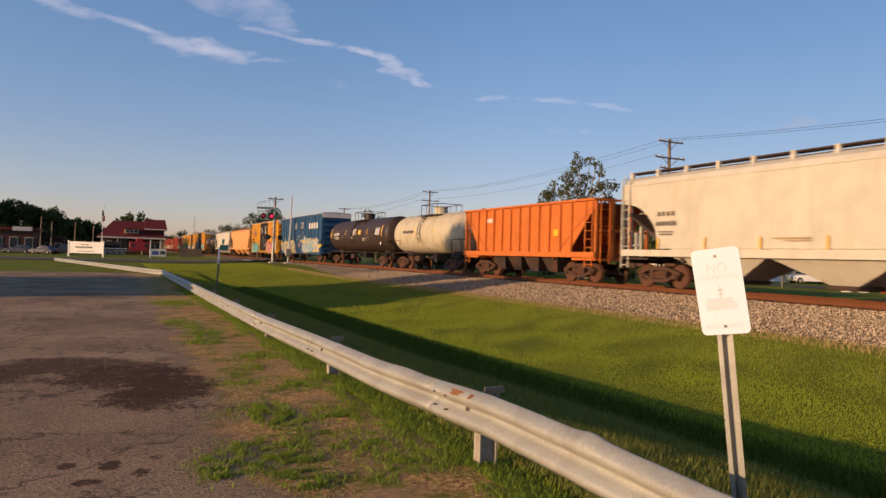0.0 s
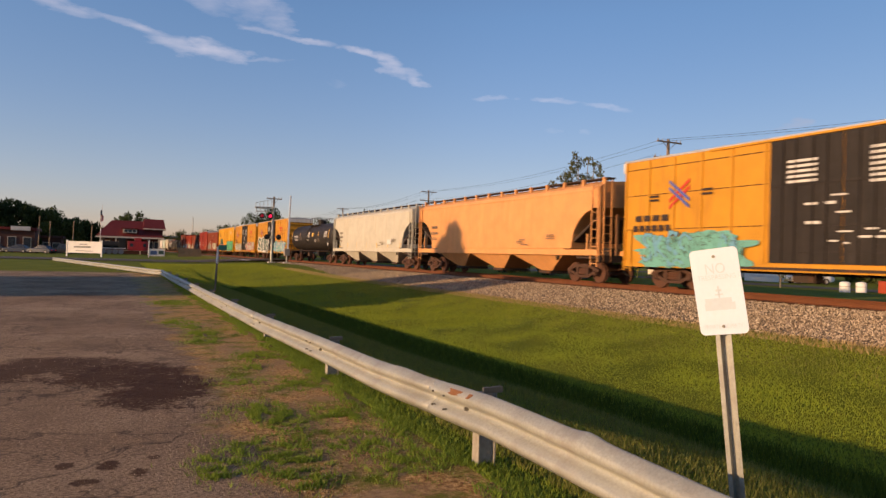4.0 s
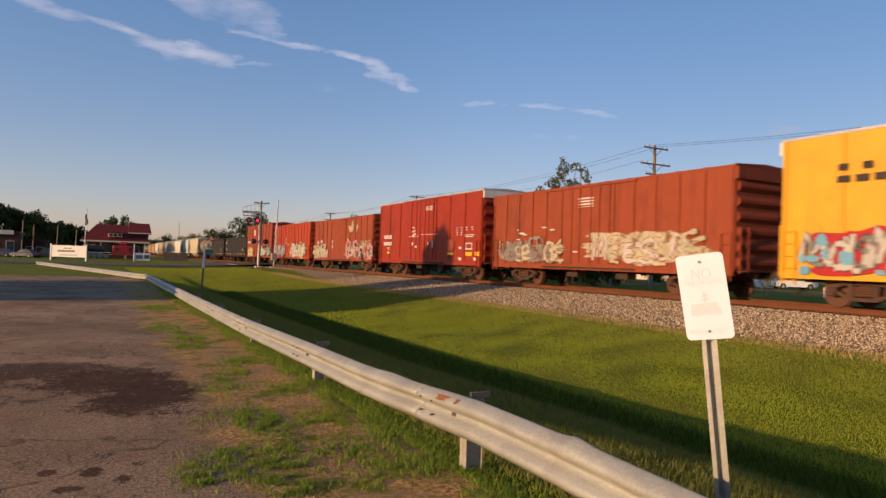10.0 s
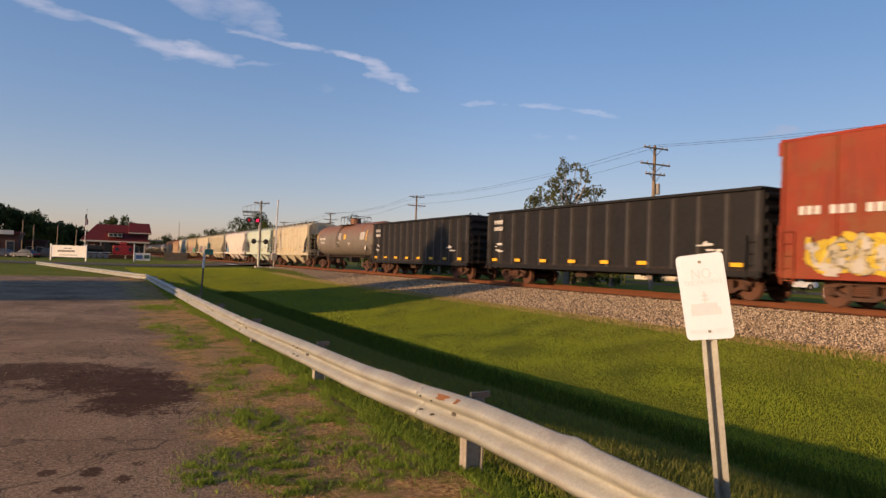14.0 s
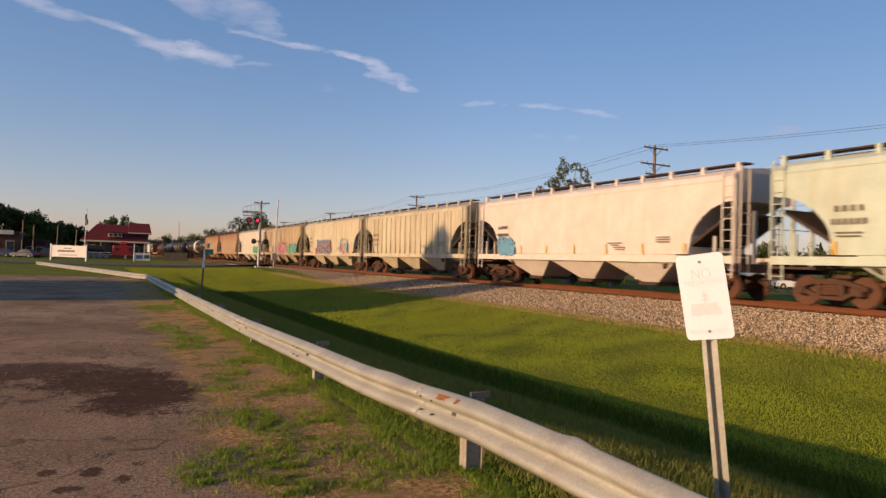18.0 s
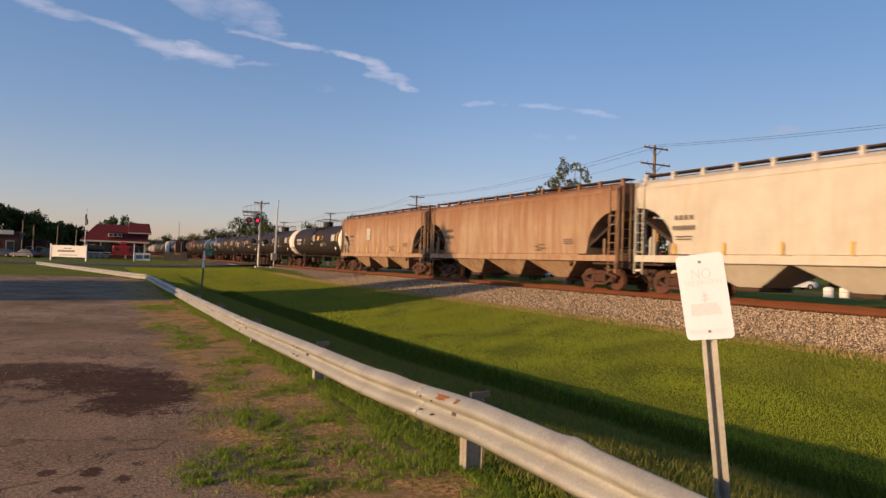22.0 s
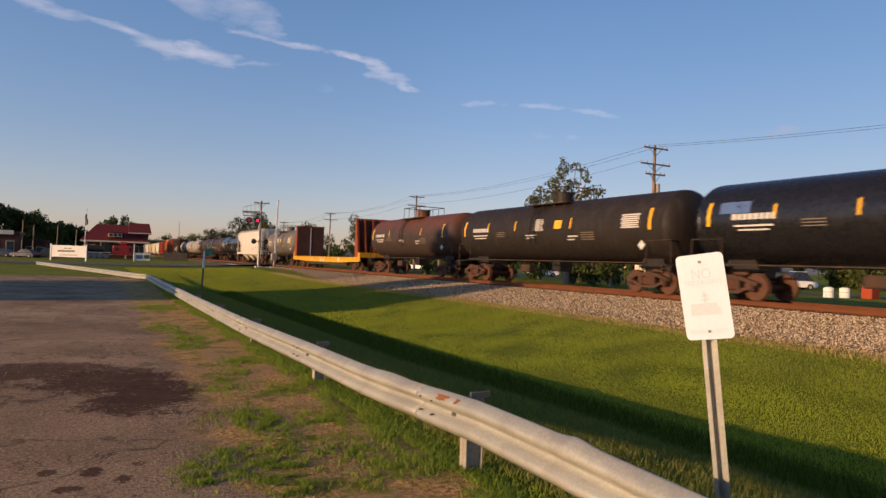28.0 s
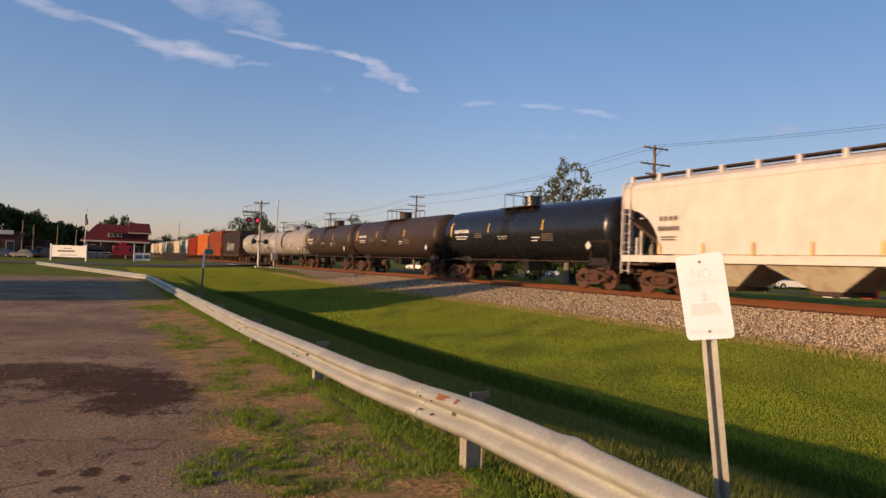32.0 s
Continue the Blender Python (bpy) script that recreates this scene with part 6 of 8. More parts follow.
marks(c, x, [(1.8, 3.0, 0.8, 0.9)], "spray_white", "panel")
c, H, r, zc = tank(521.1, 537.75, "black", "black tank car with a white end", end_paint="tank_white")
tank_marks(c, H, r, zc, (0.45, 0.1, -0.35, -0.93), 30)
c, H, r, zc = tank(538.3, 555.45, "black", "black tank car with a white end", end_paint="tank_white")
tank_marks(c, H, r, zc, (0.45, 0.1, -0.35, -0.93), 31)
for q0, q1, paint, lab in ((555.9, 573.25, "black", "dull black tank car with yellow reflectors"), (573.7, 590.9, "black", "black tank car with railed dome"),
                           (591.4, 608.6, "gloss_black", "glossy black tank car with a blue smear"), (609.0, 626.25, "black", "black tank car with white lettering")):
    c, H, r, zc = tank(q0, q1, paint, lab, dome="rail" if q0 != 555.9 else None)
    tank_marks(c, H, r, zc, (0.95, 0.62, 0.28, 0.0, -0.3, -0.93), int(q0))
    if 591 < q0 < 592:
        shell_marks(c, r, zc, [(6.4, 0.45, 1.2, 0.4)], "spray_blue", "smear")
c, H, r, zc = tank(626.65, 640.95, "rusty_tank", "rust-brown tank car streaked with soot")
tank_marks(c, H, r, zc, (0.95, 0.45, 0.0, -0.4, -0.9), 37, plate=False)
bulkhead_flat(642.6, 663.45)
c, H, r, zc = tank(664.0, 677.6, "grey", "dark grey tank car with a yellow placard")
tank_marks(c, H, r, zc, (0.9, 0.4, 0.1, -0.9), 39)
c, H, x = hopper_car(679.55, 696.2, "white", "white covered hopper car with tan outlet bays", seed=40, lower="tan")
for q0, q1, paint, lab in ((696.75, 712.7, "gloss_black", "glossy black tank car"), (713.2, 729.45, "brown_black", "sooty grey-brown tank car"), (729.9, 744.05, "brown_black", "dark stained tank car"),
                           (744.6, 761.0, "light_grey", "light grey tank car"), (761.6, 778.0, "light_grey", "light grey tank car")):
    c, H, r, zc = tank(q0, q1, paint, lab)
    tank_marks(c, H, r, zc, (0.9, 0.3, 0.0, -0.4), int(q0), plate=False)
c, H, x, eave, sill = boxcar(779.0, 794.5, "brown_black", "dark boxcar with white graffiti", top=4.72, roof="brown_black")
scrawl(c, x - 0.03, 0, 2.4, 6, 1.5, "spray_grey", "spray_white", "spray_grey", None, 95)
boxcar(796.0, 811.0, "brown_red", "brown boxcar far down the train", roof="brown_red")
boxcar(812.5, 827.5, "orange", "orange boxcar far down the train")
boxcar(829.0, 843.0, "dark_red", "dark red boxcar far down the train", top=4.72, roof="dark_red")
for i in range(7):
    hopper_car(844.5 + 17.8 * i, 844.5 + 17.8 * i + 16.8, ("cream", "tan", "dirty_tan")[i % 3], ("cream", "tan", "grimy tan")[i % 3] + " covered hopper car at the train's tail", seed=60 + i, ticks=False)
# ---- guardrail ----
GX = 2.60


def rail_top(y):
    """Height of the beam's upper edge along the guardrail, with two bent-up spots."""
    pts = [(-8, 0.55), (2.2, 0.565), (3.0, 0.592), (4.2, 0.60), (5.3, 0.555), (6.5, 0.508), (8.7, 0.488), (12.5, 0.428), (20, 0.411), (42, 0.40), (90, 0.40)]
    for (a, za), (b, zb) in zip(pts, pts[1:]):
        if a <= y <= b:
            return za + (zb - za) * (y - a) / (b - a)
    return 0.4


def dent(y):
    return 0.028 * math.exp(-((y - 5.62) / 0.13) ** 2) + 0.022 * math.exp(-((y - 3.06) / 0.1) ** 2) - 0.015 * math.exp(-((y - 5.2) / 0.3) ** 2)


# the W of the beam: distance towards the lot, height below the upper edge
WAVE = [(0.0, 0.0), (-0.018, -0.004), (-0.045, -0.03), (-0.075, -0.048), (-0.083, -0.075), (-0.075, -0.10), (-0.03, -0.128), (-0.004, -0.146), (0.0, -0.158), (-0.004, -0.17), (-0.03, -0.188), (-0.075, -0.216), (-0.083, -0.241), (-0.075, -0.268), (-0.045, -0.286), (-0.018, -0.31), (0.0, -0.315)]


def beam(bm, line, thick=0.007):
    """A strip of guardrail beam along a line of x, y points."""
    rings = []
    for x, y in line:
        top = rail_top(y)
        k = dent(y)
        front = [(x + a - 0.35 * k, y, top + b + (k if b > -0.05 else 0) + 0.004 * noise.noise(Vector((y * 1.5, b * 9, 2)))) for a, b in WAVE]
        back = [(px + thick, py, pz) for px, py, pz in reversed(front)]
        rings.append(front + back)
    loft(bm, rings)


guard = thing("guardrail", "weathered steel W-beam guardrail on short posts, dented and rust-spotted", "guardrail")
post_ys = [-3.5, 0.5] + [4.55 + 4.05 * i for i in range(9)]
BEND = 40.5
cuts = [-6.0, 0.9, 4.95, 13.05, 21.1, 29.2, BEND]
for i, (a, b) in enumerate(zip(cuts, cuts[1:])):
    n = max(8, int((b + 0.16 - a) / (0.07 if b < 10 else 0.4)))
    bm = bmesh.new()
    beam(bm, [(GX - 0.085 - 0.008 * (i % 2), a + (b + 0.16 - a) * k / n) for k in range(n + 1)])
    part("beam", bm, M["galv"], guard, smooth=True)
far_line = [(GX - 0.09, BEND + 0.1), (GX - 0.5, BEND + 1.2)] + [(GX - 0.5 - 0.215 * d, BEND + 1.2 + d) for d in (3, 8, 14, 20, 26, 34)]
bm = bmesh.new()
beam(bm, far_line)
part("beam", bm, M["galv"], guard, smooth=True)
far_posts = [(GX - 0.36 - 0.215 * d, BEND + 1.2 + d) for d in (3, 9, 15, 21, 27, 33)]
for x, y in [(GX, y) for y in post_ys] + far_posts:
    top = rail_top(y)
    p = part("post", boxes((x - 0.012, x, y - 0.05, y + 0.05, -0.4, top - 0.04), (x, x + 0.13, y - 0.006, y + 0.006, -0.4, top - 0.03), (x + 0.13, x + 0.142, y - 0.05, y + 0.05, -0.4, top - 0.03)), M["post_steel"], guard, "short steel guardrail post")
    bm = bmesh.new()
    rod(bm, (x - 0.105, y, top - 0.158), (x - 0.078, y, top - 0.158), 0.022, 10)
    rod(bm, (x - 0.12, y, top - 0.158), (x - 0.1, y, top - 0.158), 0.012, 6)
    for dy in (-0.1, 0.1):
        for dz in (-0.1, -0.21):
            rod(bm, (x - 0.185, y + 0.35 + dy, top + dz), (x - 0.15, y + 0.35 + dy, top + dz), 0.008, 6)
    part("bolt", bm, M["bolt"], p)
    bm = bmesh.new()
    box(bm, x + 0.0, x + 0.17, y - 0.085, y - 0.06, top - 0.03, top + 0.015)
    rod(bm, (x + 0.03, y - 0.07, top + 0.0), (x + 0.16, y - 0.07, top + 0.012), 0.012, 6)
    part("bracket", bm, M["bolt"], p)
for y, w, h, zz in ((4.66, 0.11, 0.035, 0.03), (4.42, 0.03, 0.02, 0.012)):
    bm = bmesh.new()
    rings = []
    for k in range(9):
        yy = y - w + 2 * w * k / 8
        t = rail_top(yy) + dent(yy)
        ww = math.sqrt(max(0.02, 1 - ((k - 4) / 4.1) ** 2))
        rings.append([(GX - 0.085 - 0.052, yy, t - 0.028 + 0.004), (GX - 0.085 - 0.052 - 0.05 * ww, yy, t - 0.045 - h * ww * 0.4)])
    loft(bm, rings, caps=False, closed=False)
    part("rust_stain", bm, M["rust_spot"], guard)

# ---- warning sign on a leaning channel post ----
sign = thing("warning_sign", "sun-bleached white no-trespassing sign leaning on a steel channel post", "sign")
foot, head = Vector((3.11, 2.49, -0.14)), Vector((2.90, 2.56, 1.68))
zax = (head - foot).normalized()
nrm = Vector((-0.86, -0.5, 0.0))
nrm = (nrm - zax * nrm.dot(zax)).normalized()
xax = zax.cross(nrm).normalized() * -1
base = Matrix(((xax.x, nrm.x, zax.x, foot.x), (xax.y, nrm.y, zax.y, foot.y), (xax.z, nrm.z, zax.z, foot.z), (0, 0, 0, 1)))
length = (head - foot).length
bm = bmesh.new()
u_out = [(-0.040, 0.0), (-0.017, 0.0), (-0.012, -0.040), (0.012, -0.040), (0.017, 0.0), (0.040, 0.0), (0.040, -0.004), (0.021, -0.004), (0.0155, -0.044), (-0.0155, -0.044), (-0.021, -0.004), (-0.040, -0.004)]
loft(bm, [[base @ Vector((a, b - 0.012, z)) for a, b in u_out] for z in (0.0, length - 0.03)])
part("channel_post", bm, M["galv"], sign, "galvanised channel post")
tilt = Matrix.Rotation(radians(3.5), 4, "Y")
face = base @ Matrix.Translation((0.002, 0.0, length - 0.222)) @ tilt
SW, SH, SR = 0.123, 0.232, 0.026
outline = []
for cx, cz, a0 in ((SW - SR, SH - SR, 0), (-SW + SR, SH - SR, 90), (-SW + SR, -SH + SR, 180), (SW - SR, -SH + SR, 270)):
    for k in range(6):
        a = radians(a0 + 18 * k)
        outline.append((cx + SR * math.cos(a), cz + SR * math.sin(a)))
bm = bmesh.new()
loft(bm, [[face @ Vector((a, b, z)) for a, z in outline] for b in (-0.005, -0.001, 0.002)])
plate = part("sign_plate", bm, M["sign_face"], sign, "white sign plate with faded lettering")


def sign_words(words, z, h, w):
    me = text_mesh(words, 1.0, 0.0, 0.0)
    co = np.array([v.co for v in me.vertices])
    lo, hi = co.min(0), co.max(0)
    for v in me.vertices:
        a = ((v.co.x - lo[0]) / (hi[0] - lo[0]) - 0.5) * w
        b = ((v.co.y - lo[1]) / (hi[1] - lo[1]) - 0.5) * h
        v.co = face @ Vector((-a, 0.0035, z + b)) if SIGN_FLIP else face @ Vector((a, 0.0035, z + b))
    me.materials.append(M["faded_ink"])
    return part("sign_lettering", me, None, plate)


SIGN_FLIP = (xax.cross(Vector((0, 0, 1)))).dot(nrm) < 0
sign_words("NO", 0.125, 0.056, 0.10)
sign_words("TRESPASSING", 0.078, 0.026, 0.195)
sign_words("PRIVATE PROPERTY", -0.188, 0.022, 0.195)
bm = bmesh.new()
for a0, a1, z0, z1 in ((-0.075, 0.08, -0.10, -0.06), (-0.06, 0.075, -0.06, -0.035), (-0.004, 0.004, -0.035, 0.03), (-0.015, 0.015, 0.0, 0.012), (-0.02, 0.02, -0.02, -0.012)):
    vs = [bm.verts.new(face @ Vector((a, 0.0035, z))) for a, z in ((a0, z0), (a1, z0), (a1, z1), (a0, z1))]
    bm.faces.new(vs)
part("sign_picture", bm, M["faded_ink"], plate)
for z in (0.19, -0.188):
    bm = bmesh.new()
    rod(bm, face @ Vector((0, 0.0, z)), face @ Vector((0, 0.009, z)), 0.008, 10)
    part("bolt", bm, M["bolt"], sign)

# ---- street name post ----
post = thing("street_sign", "small green street sign on a leaning two-tone post", "street sign")
bm = bmesh.new()
rod(bm, (4.16, 31.3, -0.35), (4.21, 31.3, 1.0), 0.045, 8)
part("lower_post", bm, M["post_wood"], post)
bm = bmesh.new()
rod(bm, (4.21, 31.3, 1.0), (4.24, 31.3, 1.75), 0.05, 8)
part("upper_post", bm, M["white_wood"], post)
part("sign_blade", boxes((4.25, 4.60, 31.22, 31.25, 1.60, 1.84), (4.36, 4.39, 30.95, 31.5, 1.86, 2.1)), M["sign_green"], post)

# ---- crossing signals ----
sig = thing("crossing_signal", "silver cantilever crossing signal with a lit red flasher", "railway signal")
sx, sy, sz = 16.53, 78.2, 0.1
bm = bmesh.new()
rod(bm, (sx, sy, sz), (sx + 0.05, sy, 6.9), 0.15, 12, 0.11)
part("mast", bm, M["galv"], sig)
part("base", boxes((sx - 0.4, sx + 0.4, sy - 0.4, sy + 0.4, 0.0, 0.45), bev=0.05), M["concrete"], sig)
bm = bmesh.new()
for z in (6.25, 6.75):
    rod(bm, (sx, sy, z), (sx - 1.9, sy, z - 0.05), 0.06, 8)
for k in range(5):
    rod(bm, (sx - 0.45 * k, sy, 6.25), (sx - 0.45 * k - 0.2, sy, 6.75), 0.03, 6)
box(bm, sx - 2.0, sx, sy - 0.3, sy + 0.3, 6.55, 6.62)
part("cantilever_arm", bm, M["galv"], sig)
bm = bmesh.new()
for k in range(5):
    rod(bm, (sx - 0.1 - 0.45 * k, sy + 0.3, 6.6), (sx - 0.1 - 0.45 * k, sy + 0.3, 7.7 - 0.12 * k), 0.025, 6)
rod(bm, (sx - 0.1, sy + 0.3, 7.7), (sx - 1.9, sy + 0.3, 7.2), 0.025, 6)
part("walk_rail", bm, M["galv"], sig)
for x, z, lit, sgn in ((sx - 1.25, 5.72, False, -1), (sx - 0.3, 5.72, True, -1), (sx - 0.62, 3.3, None, -1), (sx + 0.75, 3.3, None, -1)):
    bm = bmesh.new()
    rod(bm, (x, sy - 0.12, z), (x, sy - 0.09, z), 0.34 if z > 4 else 0.3, 20)
    lamp = part("flasher", bm, M["mark_black"], sig, "black round flasher backing")
    bm = bmesh.new()
    rod(bm, (x, sy - 0.16, z), (x, sy - 0.12, z), 0.17, 16)
    part("lens", bm, M["glass_dark"] if lit is None else M["lamp_red"] if lit else M["lens_dim"], lamp, "lit red lens" if lit else "lens not fully lit")
    bm = bmesh.new()
    loft(bm, [[(x + 0.19 * math.cos(a), sy - d, z + 0.19 * math.sin(a)) for a in [math.pi * (0 + k / 8) for k in range(9)]] for d in (0.12, 0.40)], caps=False, closed=False)
    part("hood", bm, M["mark_black"], lamp)
part("signal_bracket", rods(0.05, ((sx - 0.62, sy - 0.05, 3.3), (sx + 0.75, sy - 0.05, 3.3)), ((sx - 1.25, sy - 0.05, 5.72), (sx, sy - 0.05, 5.72)), ((sx - 0.8, sy - 0.05, 5.72), (sx - 0.8, sy - 0.05, 6.3))), M["galv"], sig)
part("crossbuck", shape(lambda b: [box(b, -0.6, 0.6, -0.02, 0.02, -0.1, 0.1, m=Matrix.Translation((sx, sy - 0.12, 4.35)) @ Matrix.Rotation(radians(66), 4, "Z") @ Matrix.Rotation(radians(a), 4, "Y")) for a in (45, -45)]), M["white_wood"], sig)
part("bell", boxes((sx - 0.15, sx + 0.15, sy - 0.15, sy + 0.15, 4.9, 5.15), bev=0.05), M["galv"], sig)

gate = thing("crossing_gate", "raised white crossing gate arm on its machine", "crossing gate")
gx, gy = 17.86, 76.4
part("mast", shape(rod, (gx, gy, 0.1), (gx + 0.05, gy, 1.9), 0.08, 10), M["galv"], gate)
part("machine", boxes((gx - 0.3, gx + 0.35, gy - 0.25, gy + 0.25, 1.2, 2.0), bev=0.05), M["light_grey"], gate)
bm = bmesh.new()
loft(bm, [[(gx + 0.1 + a, gy + b, 1.5) for a, b in ((-0.1, -0.06), (0.1, -0.06), (0.1, 0.06), (-0.1, 0.06))], [(gx + 0.28 + a, gy + b, 8.1) for a, b in ((-0.07, -0.04), (0.07, -0.04), (0.07, 0.04), (-0.07, 0.04))]])
part("gate_arm", bm, M["white_wood"], gate, "raised white gate arm")
part("base", boxes((gx - 0.35, gx + 0.35, gy - 0.35, gy + 0.35, 0.05, 0.45), bev=0.04), M["concrete"], gate)

# ---- utility poles and wires ----
def utility_pole(x, y, h, arms=((0.25, 2.6), (1.6, 3.0)), lean=0.3, small=False):
    p = thing("utility_pole", "weathered wooden utility pole with crossarms", "utility pole", "line poles beyond the track")
    bm = bmesh.new()
    rod(bm, (x - lean * 0.3, y, -0.5), (x, y, h), 0.19, 10, 0.12)
    part("pole", bm, M["pole_wood"], p)
    for d, w in arms:
        a = part("crossarm", boxes((x - w / 2, x + w / 2, y - 0.16, y - 0.08, h - d - 0.06, h - d + 0.06)), M["pole_wood"], p)
        bm = bmesh.new()
        for k in (-0.46, -0.28, 0.28, 0.46):
            rod(bm, (x + k * w, y - 0.12, h - d + 0.06), (x + k * w, y - 0.12, h - d + 0.22), 0.04, 6)
        part("insulator", bm, M["light_grey"], a)
        bm = bmesh.new()
        for k in (-0.25, 0.25):
            rod(bm, (x, y - 0.1, h - d - 0.65), (x + k * w, y - 0.1, h - d - 0.06), 0.025, 5)
        part("brace", bm, M["bolt"], a)
    return p


POLES = [(41.2, 41.5, 11.96), (44.0, 94.5, 11.9), (45.0, 141.0, 11.7), (46.0, 186.0, 11.5), (47.0, 232, 11.5), (48, 285, 11.5), (49, 350, 11.5), (52.0, -5.0, 12.6)]
for i, (x, y, h) in enumerate(POLES):
    p = utility_pole(x, y, h, ((0.25, 2.7), (1.6, 3.3), (2.45, 2.2)) if i == 0 else ((0.25, 2.6), (1.6, 3.0)))
    if i == 0:
        bm = bmesh.new()
        rod(bm, (x + 0.32, y - 0.1, h - 4.1), (x + 0.32, y - 0.1, h - 3.2), 0.2, 12)
        part("transformer", bm, M["light_grey"], p, "grey pole transformer")
        part("lamp_arm", rods(0.03, ((x, y, h - 4.6), (x + 1.6, y - 0.2, h - 4.4))), M["light_grey"], p)
utility_pole(18.96, 89.1, 8.9, ((0.3, 2.0),), lean=0.5)


def wire(a, b, sag, r=0.014, n=14):
    bm = bmesh.new()
    a, b = Vector(a), Vector(b)
    side = Vector((b.y - a.y, a.x - b.x, 0)).normalized() * r
    rings = []
    for k in range(n + 1):
        t = k / n
        p = a.lerp(b, t) - Vector((0, 0, sag * 4 * t * (1 - t)))
        rings.append([p + side, p + Vector((0, 0, r)), p - side, p - Vector((0, 0, r))])
    loft(bm, rings)
    return bm


lines = thing("power_lines", "thin dark power lines strung between the poles", "power line")
chain = [POLES[7]] + POLES[:7]
for (xa, ya, ha), (xb, yb, hb) in zip(chain, chain[1:]):
    for dx, dz in ((-0.6, -0.05), (0.4, -0.05)) + (((-0.1, -5.1), (-0.1, -5.8)) if ya < 0 else ((-1.4, -1.4),)):
        part("wire", wire((xa + dx, ya, ha + dz + (3.0 if dz < -4 else 0.0)), (xb + dx, yb, hb + dz), 0.9, 0.011 if ya < 60 else 0.014), M["wire"], lines)
cable = thing("signal_span_cable", "thick black span cable carrying traffic signals", "cable")
part("cable", wire((41.2, 41.5, 5.6), (68.0, 18.0, 5.1), 0.5, 0.03), M["wire"], cable)
for x, y, z in ((44.8, 44.5, 4.3), (49.5, 46.0, 4.1), (51.2, 46.6, 3.4), (54.0, 46.3, 3.5)):
    s = thing("traffic_signal", "yellow traffic signal head hung over the street", "traffic light", "traffic signals over the street")
    part("housing", boxes((x - 0.17, x + 0.17, y - 0.15, y + 0.15, z - 0.5, z + 0.5), bev=0.04), M["signal_yellow"], s)
    for dz in (-0.32, 0.0, 0.32):
        bm = bmesh.new()
        rod(bm, (x, y - 0.2, z + dz), (x, y - 0.15, z + dz), 0.12, 10)
        part("lens", bm, M["glass_dark"], s)
    part("hanger", rods(0.02, ((x, y, z + 0.5), (x, y, 5.4))), M["wire"], s)
# ---- road, crossing, town beyond ----
bm = bmesh.new()
xs = [-90, -60, -40, -20, -8, 0, 6, 10, 14, 16, 18, 19.0, 22.3, 24, 27, 31, 40, 60, 120]
rows = []
for y0 in (84.0, 88.0, 93.0, 98.0):
    rows.append([(x, y0 - 0.05 * max(0, -x), (0.63 if 18.5 < x < 22.7 else ground_z(x, y0) + 0.06 if x < 12 or x > 27 else max(ground_z(x, y0) + 0.06, 0.63 - 0.055 * min(abs(x - 18.5), abs(x - 22.7))))) for x in xs])
loft(bm, rows, caps=False, closed=False)
tagged(part("road", bm, M["asphalt"], smooth=True), "worn grey asphalt road over the level crossing", "road", kind="structure")
line = thing("road_marking", "worn white stop lines on the crossing road", "road marking")
tagged(line, kind="structure")
for x0, x1, ya, yb in ((14.9, 15.5, 84.3, 90.8), (8.0, 8.5, 91.5, 97.5), (-30, 13, 91.0, 91.15)):
    zz = lambda x: (ground_z(x, 90) + 0.064 if x < 12 else max(ground_z(x, 90) + 0.064, 0.634 - 0.055 * abs(x - 18.5)))
    bm = bmesh.new()
    n = 8
    loft(bm, [[(x0 + (x1 - x0) * k / n, ya, zz(x0 + (x1 - x0) * k / n) + 0.004), (x0 + (x1 - x0) * k / n, yb, zz(x0 + (x1 - x0) * k / n) + 0.004)] for k in range(n + 1)], caps=False, closed=False)
    part("stop_line", bm, M["paint_line"], line)
# street beyond the track
bm = bmesh.new()
loft(bm, [[(52.0, y, ground_z(52, y) + 0.03), (55, y, ground_z(55, y) + 0.06), (58.0, y, ground_z(58, y) + 0.03)] for y in (-300, 0, 40, 80, 84, 98, 140, 400)], caps=False, closed=False)
tagged(part("street", bm, M["asphalt"]), "grey asphalt street beyond the track", "road", kind="structure")

# welcome board
bd = thing("welcome_board", "white wooden town sign board between two posts", "sign board")
bx, by = -6.2, 115.8
ex, ey = -1.5, 113.4
d = Vector((ex - bx, ey - by, 0)).normalized()
nn = Vector((-d.y, d.x, 0)) * -1
rot = Matrix(((d.x, nn.x, 0, bx), (d.y, nn.y, 0, by), (0, 0, 1, 0), (0, 0, 0, 1)))
Lb = (Vector((ex, ey, 0)) - Vector((bx, by, 0))).length
for x in (0.0, Lb):
    part("post", shape(lambda b: box(b, x - 0.09, x + 0.09, -0.09, 0.09, -0.3, 2.5, m=rot)), M["white_wood"], bd)
part("board", shape(lambda b: box(b, 0.09, Lb - 0.09, -0.03, 0.03, 0.55, 2.3, 0.01, m=rot)), M["white_wood"], bd)
part("moulding", shape(lambda b: [box(b, 0.09, Lb - 0.09, 0.03, 0.07, z, z + 0.07, m=rot) for z in (0.55, 1.05, 2.23)]), M["white_wood"], bd)
bm = bmesh.new()
for x, z, w, h in [(Lb / 2 - 0.45, 1.85, 0.5, 0.12), (Lb / 2 + 0.2, 1.85, 0.4, 0.12)] + [(1.15 + 0.26 * k, 1.45, 0.2, 0.24) for k in range(10)] + [(Lb / 2, 0.85, 2.6, 0.07)]:
    box(bm, x - w / 2, x + w / 2, 0.03, 0.036, z - h / 2, z + h / 2, m=rot)
